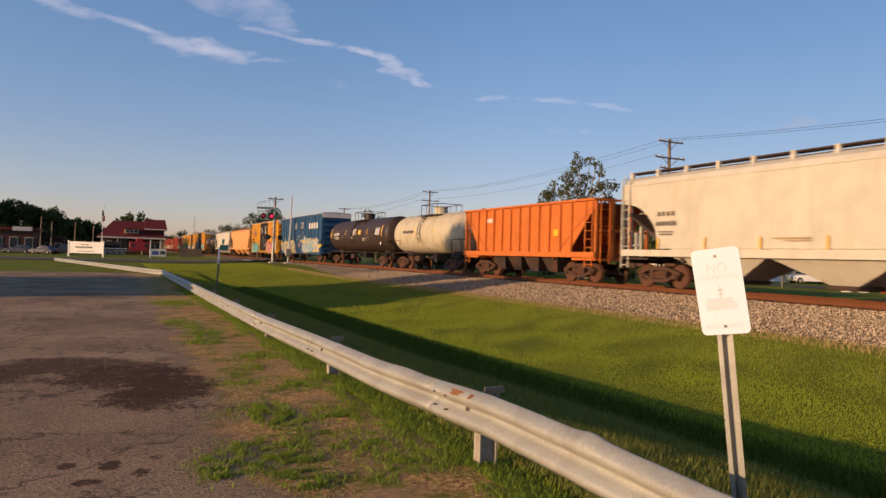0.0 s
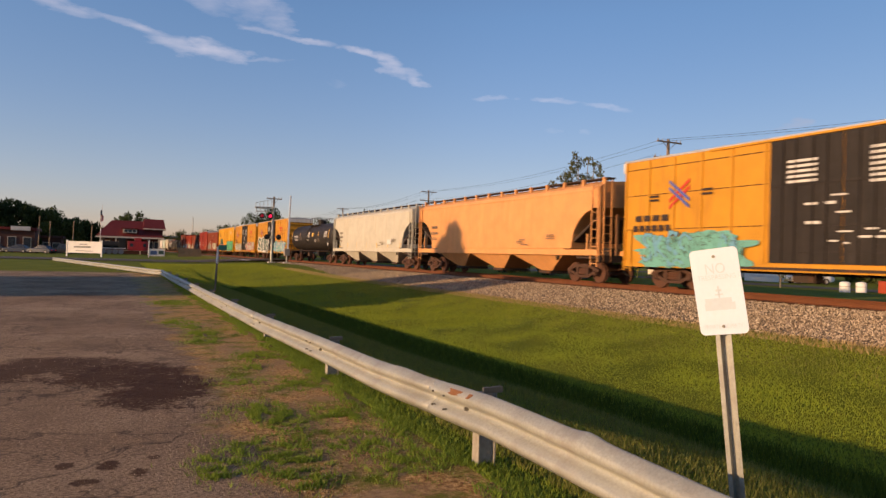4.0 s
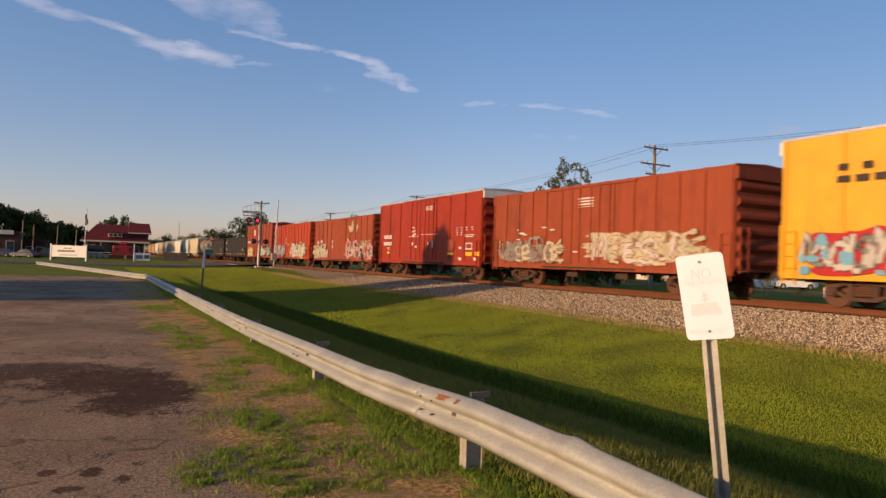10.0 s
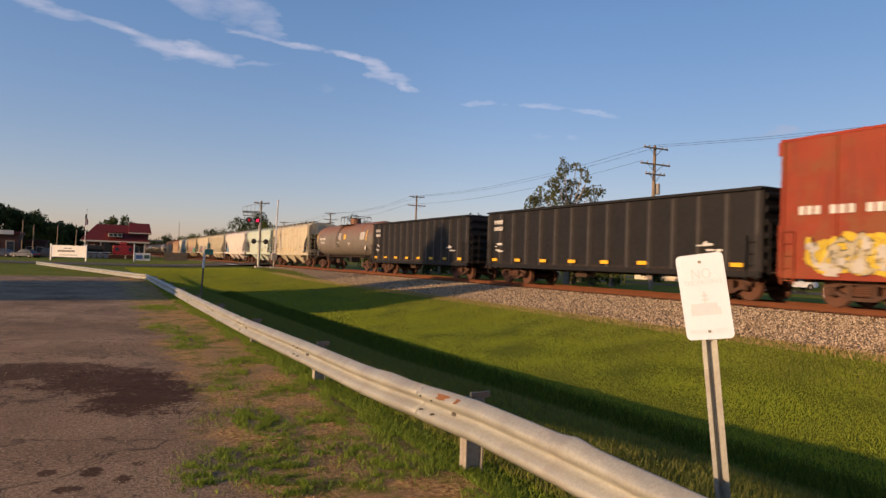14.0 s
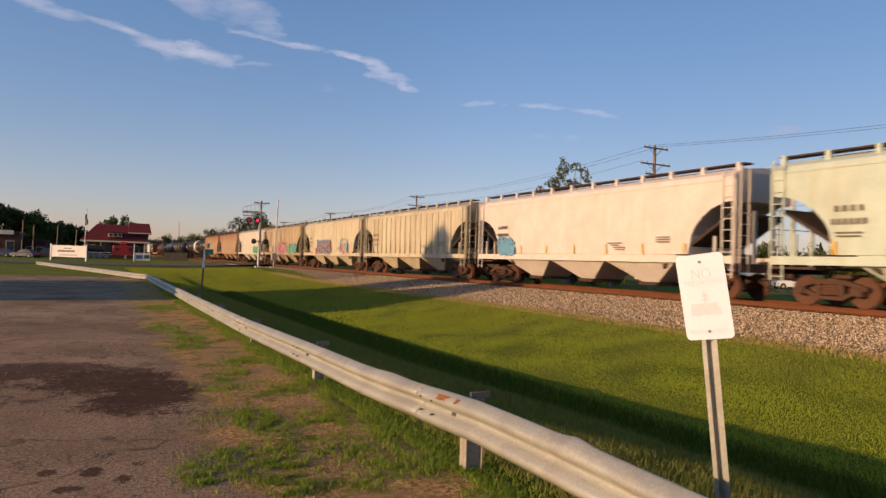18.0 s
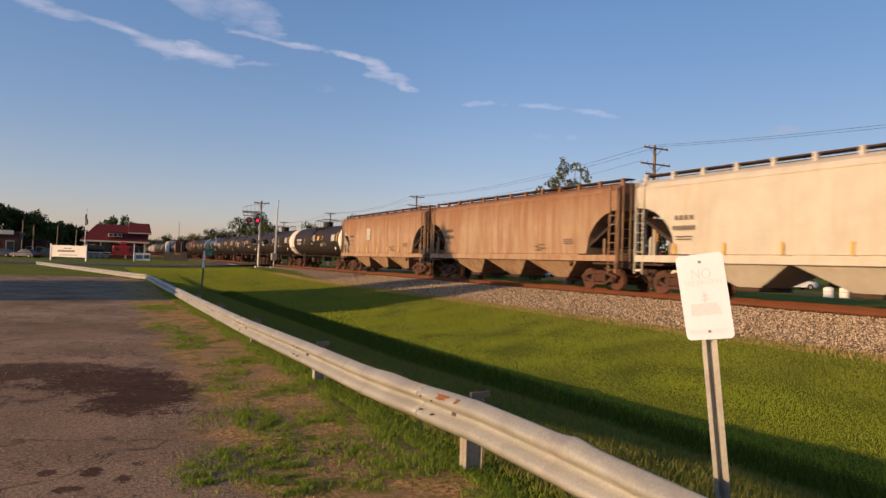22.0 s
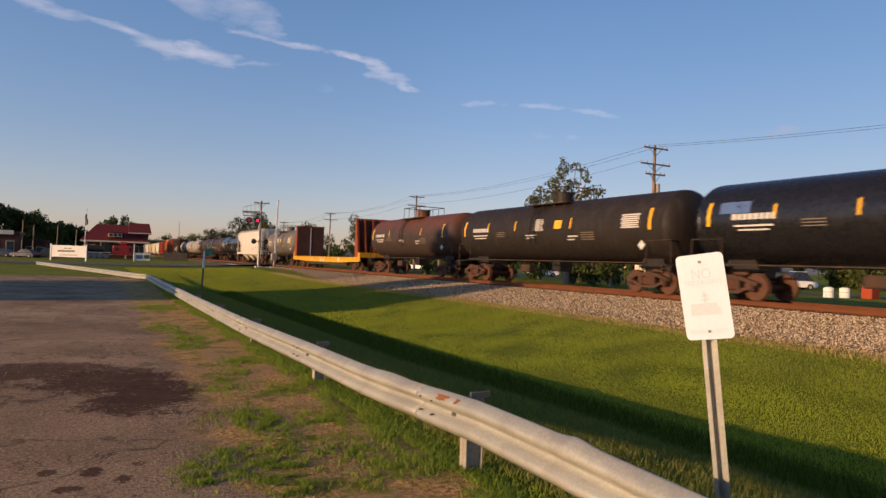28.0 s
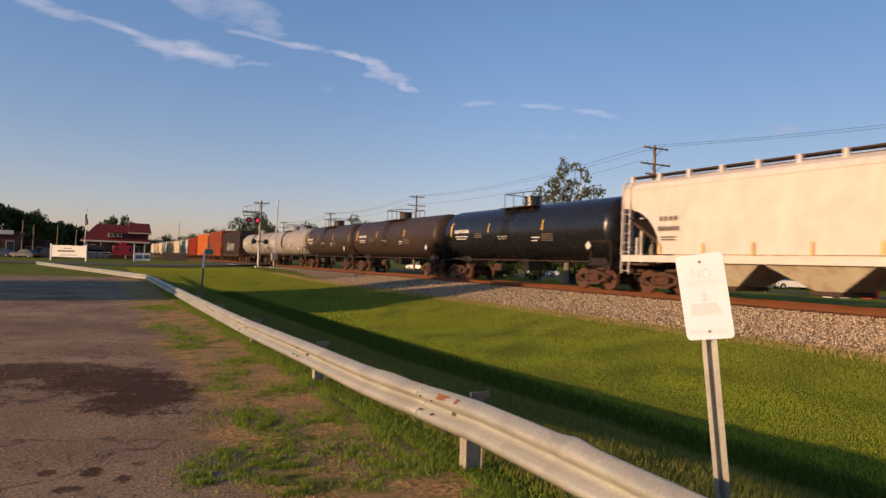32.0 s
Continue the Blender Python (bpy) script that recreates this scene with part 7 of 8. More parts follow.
part("lettering", bm, M["mark_black"], bd)

small = thing("small_sign_board", "low white-framed sign with a dark picture panel", "sign board")
p0 = Vector((6.6, 122.0, 0))
part("frame", boxes((p0.x - 1.3, p0.x + 1.3, p0.y - 0.06, p0.y + 0.06, 0.25, 1.5), (p0.x - 1.25, p0.x - 1.1, p0.y - 0.1, p0.y + 0.1, -0.2, 2.9), bev=0.01), M["white_wood"], small)
part("picture_panel", boxes((p0.x - 0.9, p0.x + 0.1, p0.y - 0.085, p0.y - 0.065, 0.5, 1.15)), M["spray_blue"], small)
part("picture_panel", boxes((p0.x + 0.35, p0.x + 1.15, p0.y - 0.085, p0.y - 0.065, 0.6, 1.2)), M["spray_dark"], small)

fence = thing("utility_screen_fence", "pale wooden screen fence round a utility box", "fence")
for i in range(22):
    x = 11.0 + 0.185 * i
    part("board", boxes((x, x + 0.165, 134.0, 134.05, 0.0, 1.75 + 0.03 * (i % 3))), M["post_wood"], fence)
part("rail", boxes((11.0, 15.1, 134.05, 134.1, 0.4, 0.5), (11.0, 15.1, 134.05, 134.1, 1.3, 1.4)), M["post_wood"], fence)


def gable_roof(bm, x0, x1, y0, y1, z0, z1, over=0.8, hip=0.0):
    xm = (x0 + x1) / 2
    ym = (y0 + y1) / 2
    a = [(x0 - over, y0 - over, z0), (x1 + over, y0 - over, z0), (x1 + over, y1 + over, z0), (x0 - over, y1 + over, z0)]
    r = [(x0 - over + hip, ym, z1), (x1 + over - hip, ym, z1)]
    v = [bm.verts.new(p) for p in a + r]
    for f in ((0, 1, 5, 4), (1, 2, 5), (2, 3, 4, 5), (3, 0, 4)):
        bm.faces.new([v[i] for i in f])
    w = [bm.verts.new((p[0], p[1], p[2] - 0.25)) for p in a]
    for i in range(4):
        j = (i + 1) % 4
        bm.faces.new((v[i], w[i], w[j], v[j]))
    bm.faces.new(w[::-1])
    bmesh.ops.recalc_face_normals(bm, faces=bm.faces[:])


depot = thing("railway_depot", "old brick depot with a wide red hipped roof", "station building")
dx0, dx1, dy0, dy1 = -3.0, 10.2, 172.0, 184.0
part("wall", boxes((dx0 + 0.6, dx1 - 0.6, dy0 + 1.5, dy1, 0.0, 4.2)), M["brick_dark"], depot)
part("roof", shape(gable_roof, dx0, dx1, dy0, dy1, 4.1, 8.0, 0.6, 3.2), M["roof_red"], depot, "red hipped roof")
part("roof_gable", shape(gable_roof, 6.6, 11.0, 173.5, 181.0, 6.2, 8.6, 0.3, 0.3), M["roof_red"], depot)
part("gable_wall", boxes((6.9, 10.7, 174.0, 180.5, 4.2, 6.4)), M["brick_dark"], depot)
part("eave_trim", boxes((dx0 - 0.6, dx1 + 0.6, dy0 - 0.70, dy0 - 0.6, 3.72, 4.08), (dx1 + 0.6, dx1 + 0.7, dy0 - 0.6, dy1, 3.72, 4.08)), M["trim_cream"], depot)
part("gable_band", boxes((6.3, 11.3, 173.1, 173.2, 6.0, 6.22)), M["trim_cream"], depot)
part("porch_rail", boxes((dx0, dx1, 171.55, 171.65, 0.85, 0.95)), M["trim_cream"], depot)
dorm = part("dormer", boxes((2.0, 5.0, 171.9, 174.5, 5.0, 5.9)), M["trim_cream"], depot)
for x in (2.3, 3.2, 4.1):
    part("pane", boxes((x, x + 0.65, 171.84, 171.9, 5.15, 5.7)), M["glass_dark"], dorm)
part("dormer_roof", boxes((1.6, 5.4, 171.5, 175.5, 5.9, 6.1)), M["roof_red"], depot)
for x in (-1.6, 1.2, 7.6, 8.8):
    w = part("window", boxes((x, x + 1.0, 173.42, 173.5, 1.2, 3.1)), M["trim_cream"], depot)
    part("pane", boxes((x + 0.1, x + 0.9, 173.38, 173.42, 1.3, 3.0)), M["glass_dark"], w)
for x in (-2.6, 0.6, 5.8, 9.8):
    part("porch_post", boxes((x - 0.15, x + 0.15, 171.6, 171.9, 0, 3.9)), M["trim_cream"], depot)
cab = thing("red_caboose", "bright red display caboose beside the depot", "railcar")
part("body", boxes((3.0, 7.4, 166.0, 168.4, 0.9, 3.0), bev=0.05), M["engine_red"], cab)
part("cupola", boxes((4.4, 5.8, 166.2, 168.2, 3.0, 3.8), bev=0.05), M["engine_red"], cab)
for x in (3.5, 6.2):
    part("window", boxes((x, x + 0.6, 165.95, 166.0, 1.8, 2.5)), M["glass_dark"], cab)
loco = thing("display_locomotive", "small black display locomotive with white-rimmed wheels", "locomotive")
bm = bmesh.new()
rod(bm, (-2.4, 167.2, 2.1), (1.2, 167.2, 2.1), 0.75, 16)
rod(bm, (-1.9, 167.2, 2.7), (-1.9, 167.2, 3.7), 0.2, 10)
rod(bm, (-0.4, 167.2, 2.7), (-0.4, 167.2, 3.2), 0.26, 10)
part("boiler", bm, M["mark_black"], loco)
part("cab", boxes((1.2, 2.6, 166.0, 168.4, 1.2, 3.5), (1.0, 2.8, 165.8, 168.6, 3.5, 3.65), bev=0.03), M["mark_black"], loco)
part("running_board", boxes((-2.6, 2.6, 165.9, 166.1, 1.25, 1.4)), M["white_wood"], loco, "white running board edge")
for x in (-1.9, -0.7, 0.5, 1.7):
    w = part("wheel", shape(rod, (x, 166.0, 0.55), (x, 166.15, 0.55), 0.55, 16), M["mark_black"], loco)
    part("rim", shape(rod, (x, 165.96, 0.55), (x, 166.0, 0.55), 0.56, 16), M["light_grey"], w)
mast = thing("radio_mast", "thin grey lattice mast far behind the depot", "mast")
part("lattice", rods(0.07, ((33.0, 330, 0), (33.0, 330, 17)), ((33.5, 330, 0), (33.2, 330, 16)), n=5), M["light_grey"], mast)
flag = thing("flagpole", "white flagpole with a hanging striped flag", "flagpole")
part("pole", shape(rod, (-2.7, 165.0, 0), (-2.3, 165.0, 10.8), 0.08, 8, 0.04), M["white_wood"], flag)
bm = bmesh.new()
for i in range(7):
    box(bm, -2.62 + 0.09 * i, -2.56 + 0.09 * i, 164.96 + 0.05 * (i % 2), 165.04 + 0.05 * (i % 2), 7.0 + 0.06 * i, 9.3 - 0.16 * i)
part("flag_stripes", bm, M["mark_red"], flag)
bm = bmesh.new()
for i in range(6):
    box(bm, -2.56 + 0.09 * i, -2.53 + 0.09 * i, 164.97, 165.03, 7.0 + 0.06 * i, 8.8 - 0.12 * i)
part("flag_white", bm, M["mark_white"], flag)
part("flag_canton", boxes((-2.66, -2.3, 164.9, 164.95, 8.5, 9.6), bev=0.02), M["car_blue"], flag)


def vehicle(x, y, turn, paint, label, L=4.6, W=1.8, H=1.5, z=0.0):
    """A parked car: lofted body, glazed cabin, four wheels, lamps."""
    v = thing("parked_car", label, "car", "cars parked along the far lots", pose(x, y, z, 0, 0, turn))
    bm = bmesh.new()
    st = [(-L / 2, 0.45, 0.75, 0.82), (-L / 2 + 0.25, 0.3, 0.9, 0.95), (-L * 0.18, 0.28, 0.98, 1), (L * 0.25, 0.28, 0.95, 1), (L / 2 - 0.2, 0.3, 0.85, 0.95), (L / 2, 0.45, 0.7, 0.85)]
    loft(bm, [[(-W / 2 * w, yy, z0), (-W / 2 * w, yy, z1 - 0.1), (-W / 2 * w + 0.12, yy, z1), (W / 2 * w - 0.12, yy, z1), (W / 2 * w, yy, z1 - 0.1), (W / 2 * w, yy, z0)] for yy, z0, z1, w in st])
    part("body", bm, paint, v)
    bm = bmesh.new()
    loft(bm, [[(-W / 2 * 0.9, yy, 0.93), (-W / 2 * k, yy + d, zt), (W / 2 * k, yy + d, zt), (W / 2 * 0.9, yy, 0.93)] for yy, d, zt, k in ((-L * 0.38, 0, 0.95, 0.88), (-L * 0.26, 0.1, H - 0.06, 0.74), (L * 0.02, 0, H, 0.74), (L * 0.2, 0, 0.96, 0.86))])
    part("cabin_glass", bm, M["glass_dark"], v)
    part("car_roof", boxes((-W / 2 * 0.72, W / 2 * 0.72, -L * 0.24, L * 0.03, H - 0.02, H + 0.03), bev=0.02), paint, v)
    for sxx in (-1, 1):
        for yy in (-L * 0.3, L * 0.31):
            bm = bmesh.new()
            rod(bm, (sxx * (W / 2 - 0.2), yy, 0.32), (sxx * W / 2, yy, 0.32), 0.32, 14)
            w = part("wheel", bm, M["rubber"], v)
            part("rim", shape(rod, (sxx * W / 2, yy, 0.32), (sxx * (W / 2 + 0.01), yy, 0.32), 0.18, 10), M["light_grey"], w)
        for yy, m in ((-L / 2 - 0.005, "lens_dim"), (L / 2 + 0.005, "mark_white")):
            part("lamp", boxes((sxx * 0.55 - 0.15, sxx * 0.55 + 0.15, yy - 0.02, yy + 0.02, 0.6, 0.72)), M[m], v)
    return v


vehicle(-15.5, 143.0, 70, M["car_blue"], "blue sedan parked by the far shops")
vehicle(-11.6, 141.0, 60, M["car_blue"], "blue-grey hatchback parked by the far shops")
vehicle(-8.5, 143.5, 80, M["car_dark"], "dark van parked by the far shops", H=1.9)
vehicle(-19.5, 146, 75, M["car_dark"], "dark sedan parked by the far shops")
vehicle(50.5, 98.0, 20, M["car_white"], "white sedan on the street beyond the track", z=0)
vehicle(58.0, 80.0, 60, M["car_white"], "white sedan on the street beyond the track", z=-0.05)
vehicle(52.0, 110.0, 30, M["car_white"], "white hatchback on the street beyond the track", z=0)
vehicle(66.0, 46.0, 60, M["car_white"], "white van parked beyond the street", H=1.9, z=-0.1)


def shop(x0, x1, y0, y1, h, wall, roof, label, name="shop_building"):
    s = thing(name, label, "building")
    part("wall", boxes((x0, x1, y0, y1, -0.2, h)), wall, s)
    part("roof", boxes((x0 - 0.3, x1 + 0.3, y0 - 0.5, y1 + 0.3, h, h + 0.5), bev=0.05), roof, s)
    n = max(2, int((x1 - x0) / 2.5))
    for i in range(n):
        xx = x0 + (x1 - x0) * (i + 0.5) / n
        w = part("window", boxes((xx - 0.7, xx + 0.7, y0 - 0.04, y0 - 0.0, 0.9, h * 0.7)), M["trim_cream"], s)
        part("pane", boxes((xx - 0.6, xx + 0.6, y0 - 0.07, y0 - 0.04, 1.0, h * 0.7 - 0.1)), M["glass_dark"], w)
    return s


shop(-26.0, -13.5, 150.0, 160.0, 4.3, M["brick_dark"], M["roof_red"], "low brick shop with a red canopy")
part("canopy_sign", boxes((-17.4, -14.2, 149.3, 149.5, 4.2, 5.0)), M["mark_white"], bpy.data.objects["shop_building"])
shop(-13.0, -9.5, 158.0, 166.0, 3.0, M["brick_dark"], M["brick_dark"], "low brown brick shop")
shop(53.0, 61.0, 24.0, 27.0, 1.5, M["white_wood"], M["sign_blue"], "long low shed with a blue roof", "shed")
shop(66.0, 70.0, 49.5, 54.0, 1.7, M["white_wood"], M["roof_metal"], "small white house beyond the street", "house")
shop(72.0, 84.0, 66.0, 76.0, 3.6, M["trim_cream"], M["roof_red"], "low restaurant with a red roof", "restaurant")
for x, y, r, h in ((48.6, 31.0, 0.36, 0.62), (49.6, 30.4, 0.36, 0.62)):
    t = thing("storage_drum", "white upright storage drum by the street", "drum", "white drums beyond the street")
    bm = bmesh.new()
    rod(bm, (x, y, -0.12), (x, y, h), r, 16)
    rod(bm, (x, y, h), (x, y, h + 0.06), r * 0.9, 16, r * 0.5)
    part("barrel", bm, M["white_wood"], t)
    part("rim", shape(rod, (x, y, h * 0.5), (x, y, h * 0.55), r + 0.02, 16), M["light_grey"], t)
bx_ = thing("red_bin", "rust-red metal bin by the white drums", "bin")
part("bin_body", boxes((50.6, 51.6, 29.0, 29.8, -0.12, 0.8), bev=0.04), M["bright_red"], bx_)

lampp = thing("street_lamp", "tall grey twin-arm street lamp", "street lamp")
part("pole", shape(rod, (67.6, 49.2, -0.2), (67.9, 49.15, 8.6), 0.12, 8, 0.08), M["concrete"], lampp)
for s in (-1, 1):
    part("arm", rods(0.05, ((67.9, 49.15, 8.6), (67.9 + s * 1.5, 49.15 - s * 1.2, 8.9 - 0.5 * (s > 0)))), M["concrete"], lampp)
    part("lamp_head", boxes((67.9 + s * 1.5 - 0.35, 67.9 + s * 1.5 + 0.35, 49.0 - s * 1.2, 49.3 - s * 1.2, 8.8 - 0.5 * (s > 0), 8.95 - 0.5 * (s > 0)), bev=0.03), M["light_grey"], lampp)
tall = thing("highway_sign", "yellow arched emblem and a red-and-blue panel on poles", "sign", )
part("panel_red", boxes((54.9, 56.3, 56.3, 56.5, 6.6, 7.6)), M["sign_red"], tall)
part("panel_blue", boxes((54.9, 56.3, 56.3, 56.5, 5.2, 6.6)), M["sign_blue"], tall)
part("panel_pole", rods(0.1, ((55.6, 56.4, -0.2), (55.6, 56.4, 5.2)), n=8), M["concrete"], tall)
bm = bmesh.new()
for c0 in (-0.45, 0.45):
    prev = None
    for k in range(13):
        a = math.pi * k / 12
        p = (53.2 + c0 + 0.42 * math.cos(a), 57.0, 6.2 + 1.5 * math.sin(a) ** 0.8)
        if prev:
            rod(bm, prev, p, 0.13, 6)
        prev = p
part("arches", bm, M["mark_yellow"], tall)
part("arch_pole", rods(0.1, ((52.4, 57.0, -0.2), (53.1, 57.0, 6.2)), n=8), M["mark_yellow"], tall)


# ---- light poles along the far street ----
for x, h in ((-12.9, 7.0), (-11.1, 6.1), (-7.1, 6.3), (-3.9, 5.6)):
    p = thing("street_pole", "slim weathered pole beside the far street", "pole")
    part("shaft", shape(rod, (x, 150.0, -0.2), (x + 0.1, 150.0, h), 0.13, 8, 0.09), M["pole_wood"], p)
    part("pole_cap", boxes((x - 0.05, x + 0.25, 149.9, 150.1, h, h + 0.12)), M["pole_wood"], p)
# ---- trees ----
def leaf_cloud(rnd, clumps, per, size, flat=0.8):
    """Leaves as small bent quads gathered in clumps. Clumps: centre, radius."""
    verts, faces = [], []
    for c, r in clumps:
        for _ in range(max(4, int(per * r * r))):
            d = Vector((rnd.gauss(0, 1), rnd.gauss(0, 1), rnd.gauss(0, 1) * flat)).normalized() * r * rnd.random() ** 0.45
            p = Vector(c) + d
            e = Euler((rnd.uniform(0, 6.3), rnd.uniform(0, 6.3), rnd.uniform(0, 6.3))).to_matrix()
            s = size * rnd.uniform(0.6, 1.3)
            b = len(verts)
            for q in ((-1, 0, 0), (0, -0.55, 0.15), (1, 0, 0), (0, 0.55, 0.15)):
                verts.append(tuple(p + e @ (Vector(q) * s)))
            faces.append((b, b + 1, b + 2, b + 3))
    return verts, faces


def tree(x, y, h, spread, seed, label, leaf="leaf", trunk=0.3, bare=0.35, per=90, size=0.16, n=26, z=0.0, name="tree", taper=0.0):
    """Tapered trunk, limbs, and a crown of leaf clumps with gaps."""
    rnd = random.Random(seed)
    t = thing(name, label, "tree")
    top = Vector((x + rnd.uniform(-0.3, 0.3), y, h * 0.86))
    bm = bmesh.new()
    pts = [Vector((x, y, z - 0.3)), Vector((x + rnd.uniform(-0.2, 0.2), y, h * 0.3)), Vector((x + rnd.uniform(-0.4, 0.4), y + rnd.uniform(-0.3, 0.3), h * 0.6)), top]
    for i, (a, b) in enumerate(zip(pts, pts[1:])):
        rod(bm, a, b, trunk * (1 - 0.3 * i), 8, trunk * (0.7 - 0.28 * i) + 0.02)
    part("trunk", bm, M["bark"], t)
    clumps = []
    limbs = bmesh.new()
    for i in range(n):
        f = bare + (1 - bare) * (i + 0.5) / n
        base = Vector((x, y, 0)).lerp(top, max(0.2, f - 0.18))
        a = rnd.uniform(0, 6.3)
        wide = spread * (math.sin(math.pi * min(1, (1 - f) * 0.85 + 0.2)) ** 0.7) * rnd.uniform(0.45, 1.0) * (1 - taper * (f - bare) / (1 - bare))
        tip = Vector((x + math.cos(a) * wide, y + math.sin(a) * wide, z + h * f + rnd.uniform(-0.3, 0.3)))
        rod(limbs, base, tip, trunk * 0.25 * (1.2 - f), 5, 0.02)
        r = spread * rnd.uniform(0.2, 0.36) * (1 - 0.6 * taper * (f - bare) / (1 - bare))
        clumps.append((tip, r))
        clumps.append((base.lerp(tip, 0.6) + Vector((rnd.uniform(-1, 1), rnd.uniform(-1, 1), rnd.uniform(-0.5, 0.5))) * 0.25 * spread * 0.5, r * 0.7))
    part("branch_framework", limbs, M["bark"], t)
    v, f = leaf_cloud(rnd, clumps, per, size)
    me = bpy.data.meshes.new("crown")
    me.from_pydata(v, [], f)
    me.materials.append(M[leaf])
    part("crown", me, None, t)
    return t


def tall_tree(x, y):
    """A ragged broadleaf: forked trunk, long limbs, clumps wide below and two heads above."""
    rnd = random.Random(3)
    t = thing("tree", "tall ragged broadleaf tree with pale limbs beyond the street", "tree")
    right, deep = Vector((0.888, -0.46, 0)), Vector((0.46, 0.888, 0))
    fork = Vector((x, y, 5.2))
    bm = bmesh.new()
    rod(bm, (x, y, -0.3), (x + 0.1, y, 2.6), 0.34, 9, 0.27)
    rod(bm, (x + 0.1, y, 2.6), fork, 0.27, 9, 0.2)
    part("trunk", bm, M["bark"], t)
    heads = [(-0.5, 10.7, 0.75), (-0.9, 9.9, 0.7), (0.85, 11.3, 0.4), (1.1, 10.5, 0.5), (1.4, 9.7, 0.5), (0.5, 9.3, 0.8), (-1.3, 9.0, 0.8), (-2.4, 8.1, 0.9), (-3.3, 7.5, 0.7), (-3.5, 6.8, 0.6), (-1.6, 7.8, 0.9),
             (0.0, 8.1, 1.0), (1.3, 8.3, 0.7), (2.2, 8.5, 0.7), (2.9, 8.6, 0.5), (2.6, 7.6, 0.7), (1.2, 7.0, 0.9), (-0.6, 6.8, 1.0), (-2.1, 6.5, 0.9), (2.0, 6.3, 0.8), (0.3, 5.9, 0.8), (-1.2, 5.6, 0.7)]
    limbs, clumps = bmesh.new(), []
    for a, h, r in heads:
        tip = Vector((x, y, h)) + right * a + deep * rnd.uniform(-1.6, 1.6)
        root = fork.lerp(Vector((x + 0.35 * a, y, h)), rnd.uniform(0.1, 0.5)) if h > 6.6 else fork - Vector((0, 0, rnd.uniform(0.2, 1.2)))
        bend = root.lerp(tip, 0.55) + Vector((rnd.uniform(-0.2, 0.2), rnd.uniform(-0.2, 0.2), -0.15))
        rod(limbs, root, bend, 0.085, 6, 0.055)
        rod(limbs, bend, tip, 0.055, 6, 0.02)
        clumps.append((tip, r))
        for k in range(5):
            off = Vector((rnd.gauss(0, 1), rnd.gauss(0, 1), rnd.gauss(0, 0.8))).normalized() * r * rnd.uniform(0.6, 1.25)
            rod(limbs, tip, tip + off, 0.02, 4, 0.008)
            clumps.append((tip + off, r * rnd.uniform(0.25, 0.5)))
    part("branch_framework", limbs, M["pale_bark"], t)
    v, f = leaf_cloud(rnd, clumps, 200, 0.13)
    me = bpy.data.meshes.new("crown")
    me.from_pydata(v, [], f)
    me.materials.append(M["leaf_olive"])
    part("crown", me, None, t)


tall_tree(39.0, 50.1)
# grove behind the track
k = 0
for x, y, h, s in ((43, 60, 6.8, 3.2), (46, 57, 6.4, 3.0), (49, 59, 7.0, 3.3), (41, 66, 6.5, 3.2), (45, 70, 7.2, 3.4), (40, 78, 6.6, 3.2), (44, 86, 7.0, 3.4), (36, 74, 4.6, 2.4),
                   (52, 112, 9, 4.0), (48, 128, 9.6, 4.2), (44, 150, 9, 4.2), (32, 150, 8.5, 3.8), (35, 176, 12, 5.0), (38, 182, 12.5, 5.0), (42, 205, 11, 5), (32, 215, 9.0, 4.5), (40, 250, 10, 6), (34, 280, 9, 6), (28, 300, 8.5, 6)):
    k += 1
    tree(x, y, h, s, 20 + k, "bushy green tree in the grove beyond the track", "leaf_dark" if k % 3 else "leaf", bare=0.06, per=95, size=0.2, n=20)
for x, y, h, s in ((62, 62, 6.4, 3.6), (66, 58, 5.2, 3.4), (70, 60, 6.0, 3.6), (75, 54, 4.6, 3.4), (80, 46, 4.8, 3.6), (84, 42, 5.6, 3.8), (88, 36, 6.6, 4.2), (92, 30, 6.8, 4.2), (86, 52, 5, 4), (95, 24, 6.5, 4), (98, 18, 6.5, 4)):
    k += 1
    tree(x, y, h, s, 20 + k, "green roadside tree far beyond the street", "leaf", bare=0.03, per=130, size=0.19, n=28)
for x, y, h, s in ((40.8, 48.6, 7.0, 2.6), (40.5, 51.0, 6.7, 2.2), (41.0, 46.2, 6.3, 2.2)):
    k += 1
    tree(x, y, h * 0.95, s, 20 + k, "dense rounded green tree beyond the street", "leaf", bare=0.05, per=150, size=0.17, n=30)
tree(49.5, 37.0, 2.4, 1.1, 71, "small round garden tree beyond the street", "leaf", bare=0.3, per=120, size=0.1, n=10, trunk=0.07)
# dark wood behind the shops
rnd = random.Random(77)
for i in range(26):
    u = i / 25
    x, y = -36 + 33 * u + rnd.uniform(-1, 1), 205 + 14 * u + rnd.uniform(-5, 5)
    h = (15.6 - 9.0 * u) * rnd.uniform(0.9, 1.1)
    k += 1
    tree(x, y, h, 4.6 * rnd.uniform(0.8, 1.1), 20 + k, "dark dense tree of the wood behind the shops", "leaf_dark" if i % 3 else "leaf", bare=0.05, per=34, size=0.42, n=22)
for x, y, h in ((2.5, 230, 11.5), (6.5, 228, 12), (4.5, 233, 11)):
    k += 1
    tree(x, y, h, 4.0, 20 + k, "dark tree behind the depot", "leaf_dark", bare=0.1, per=34, size=0.42, n=16)
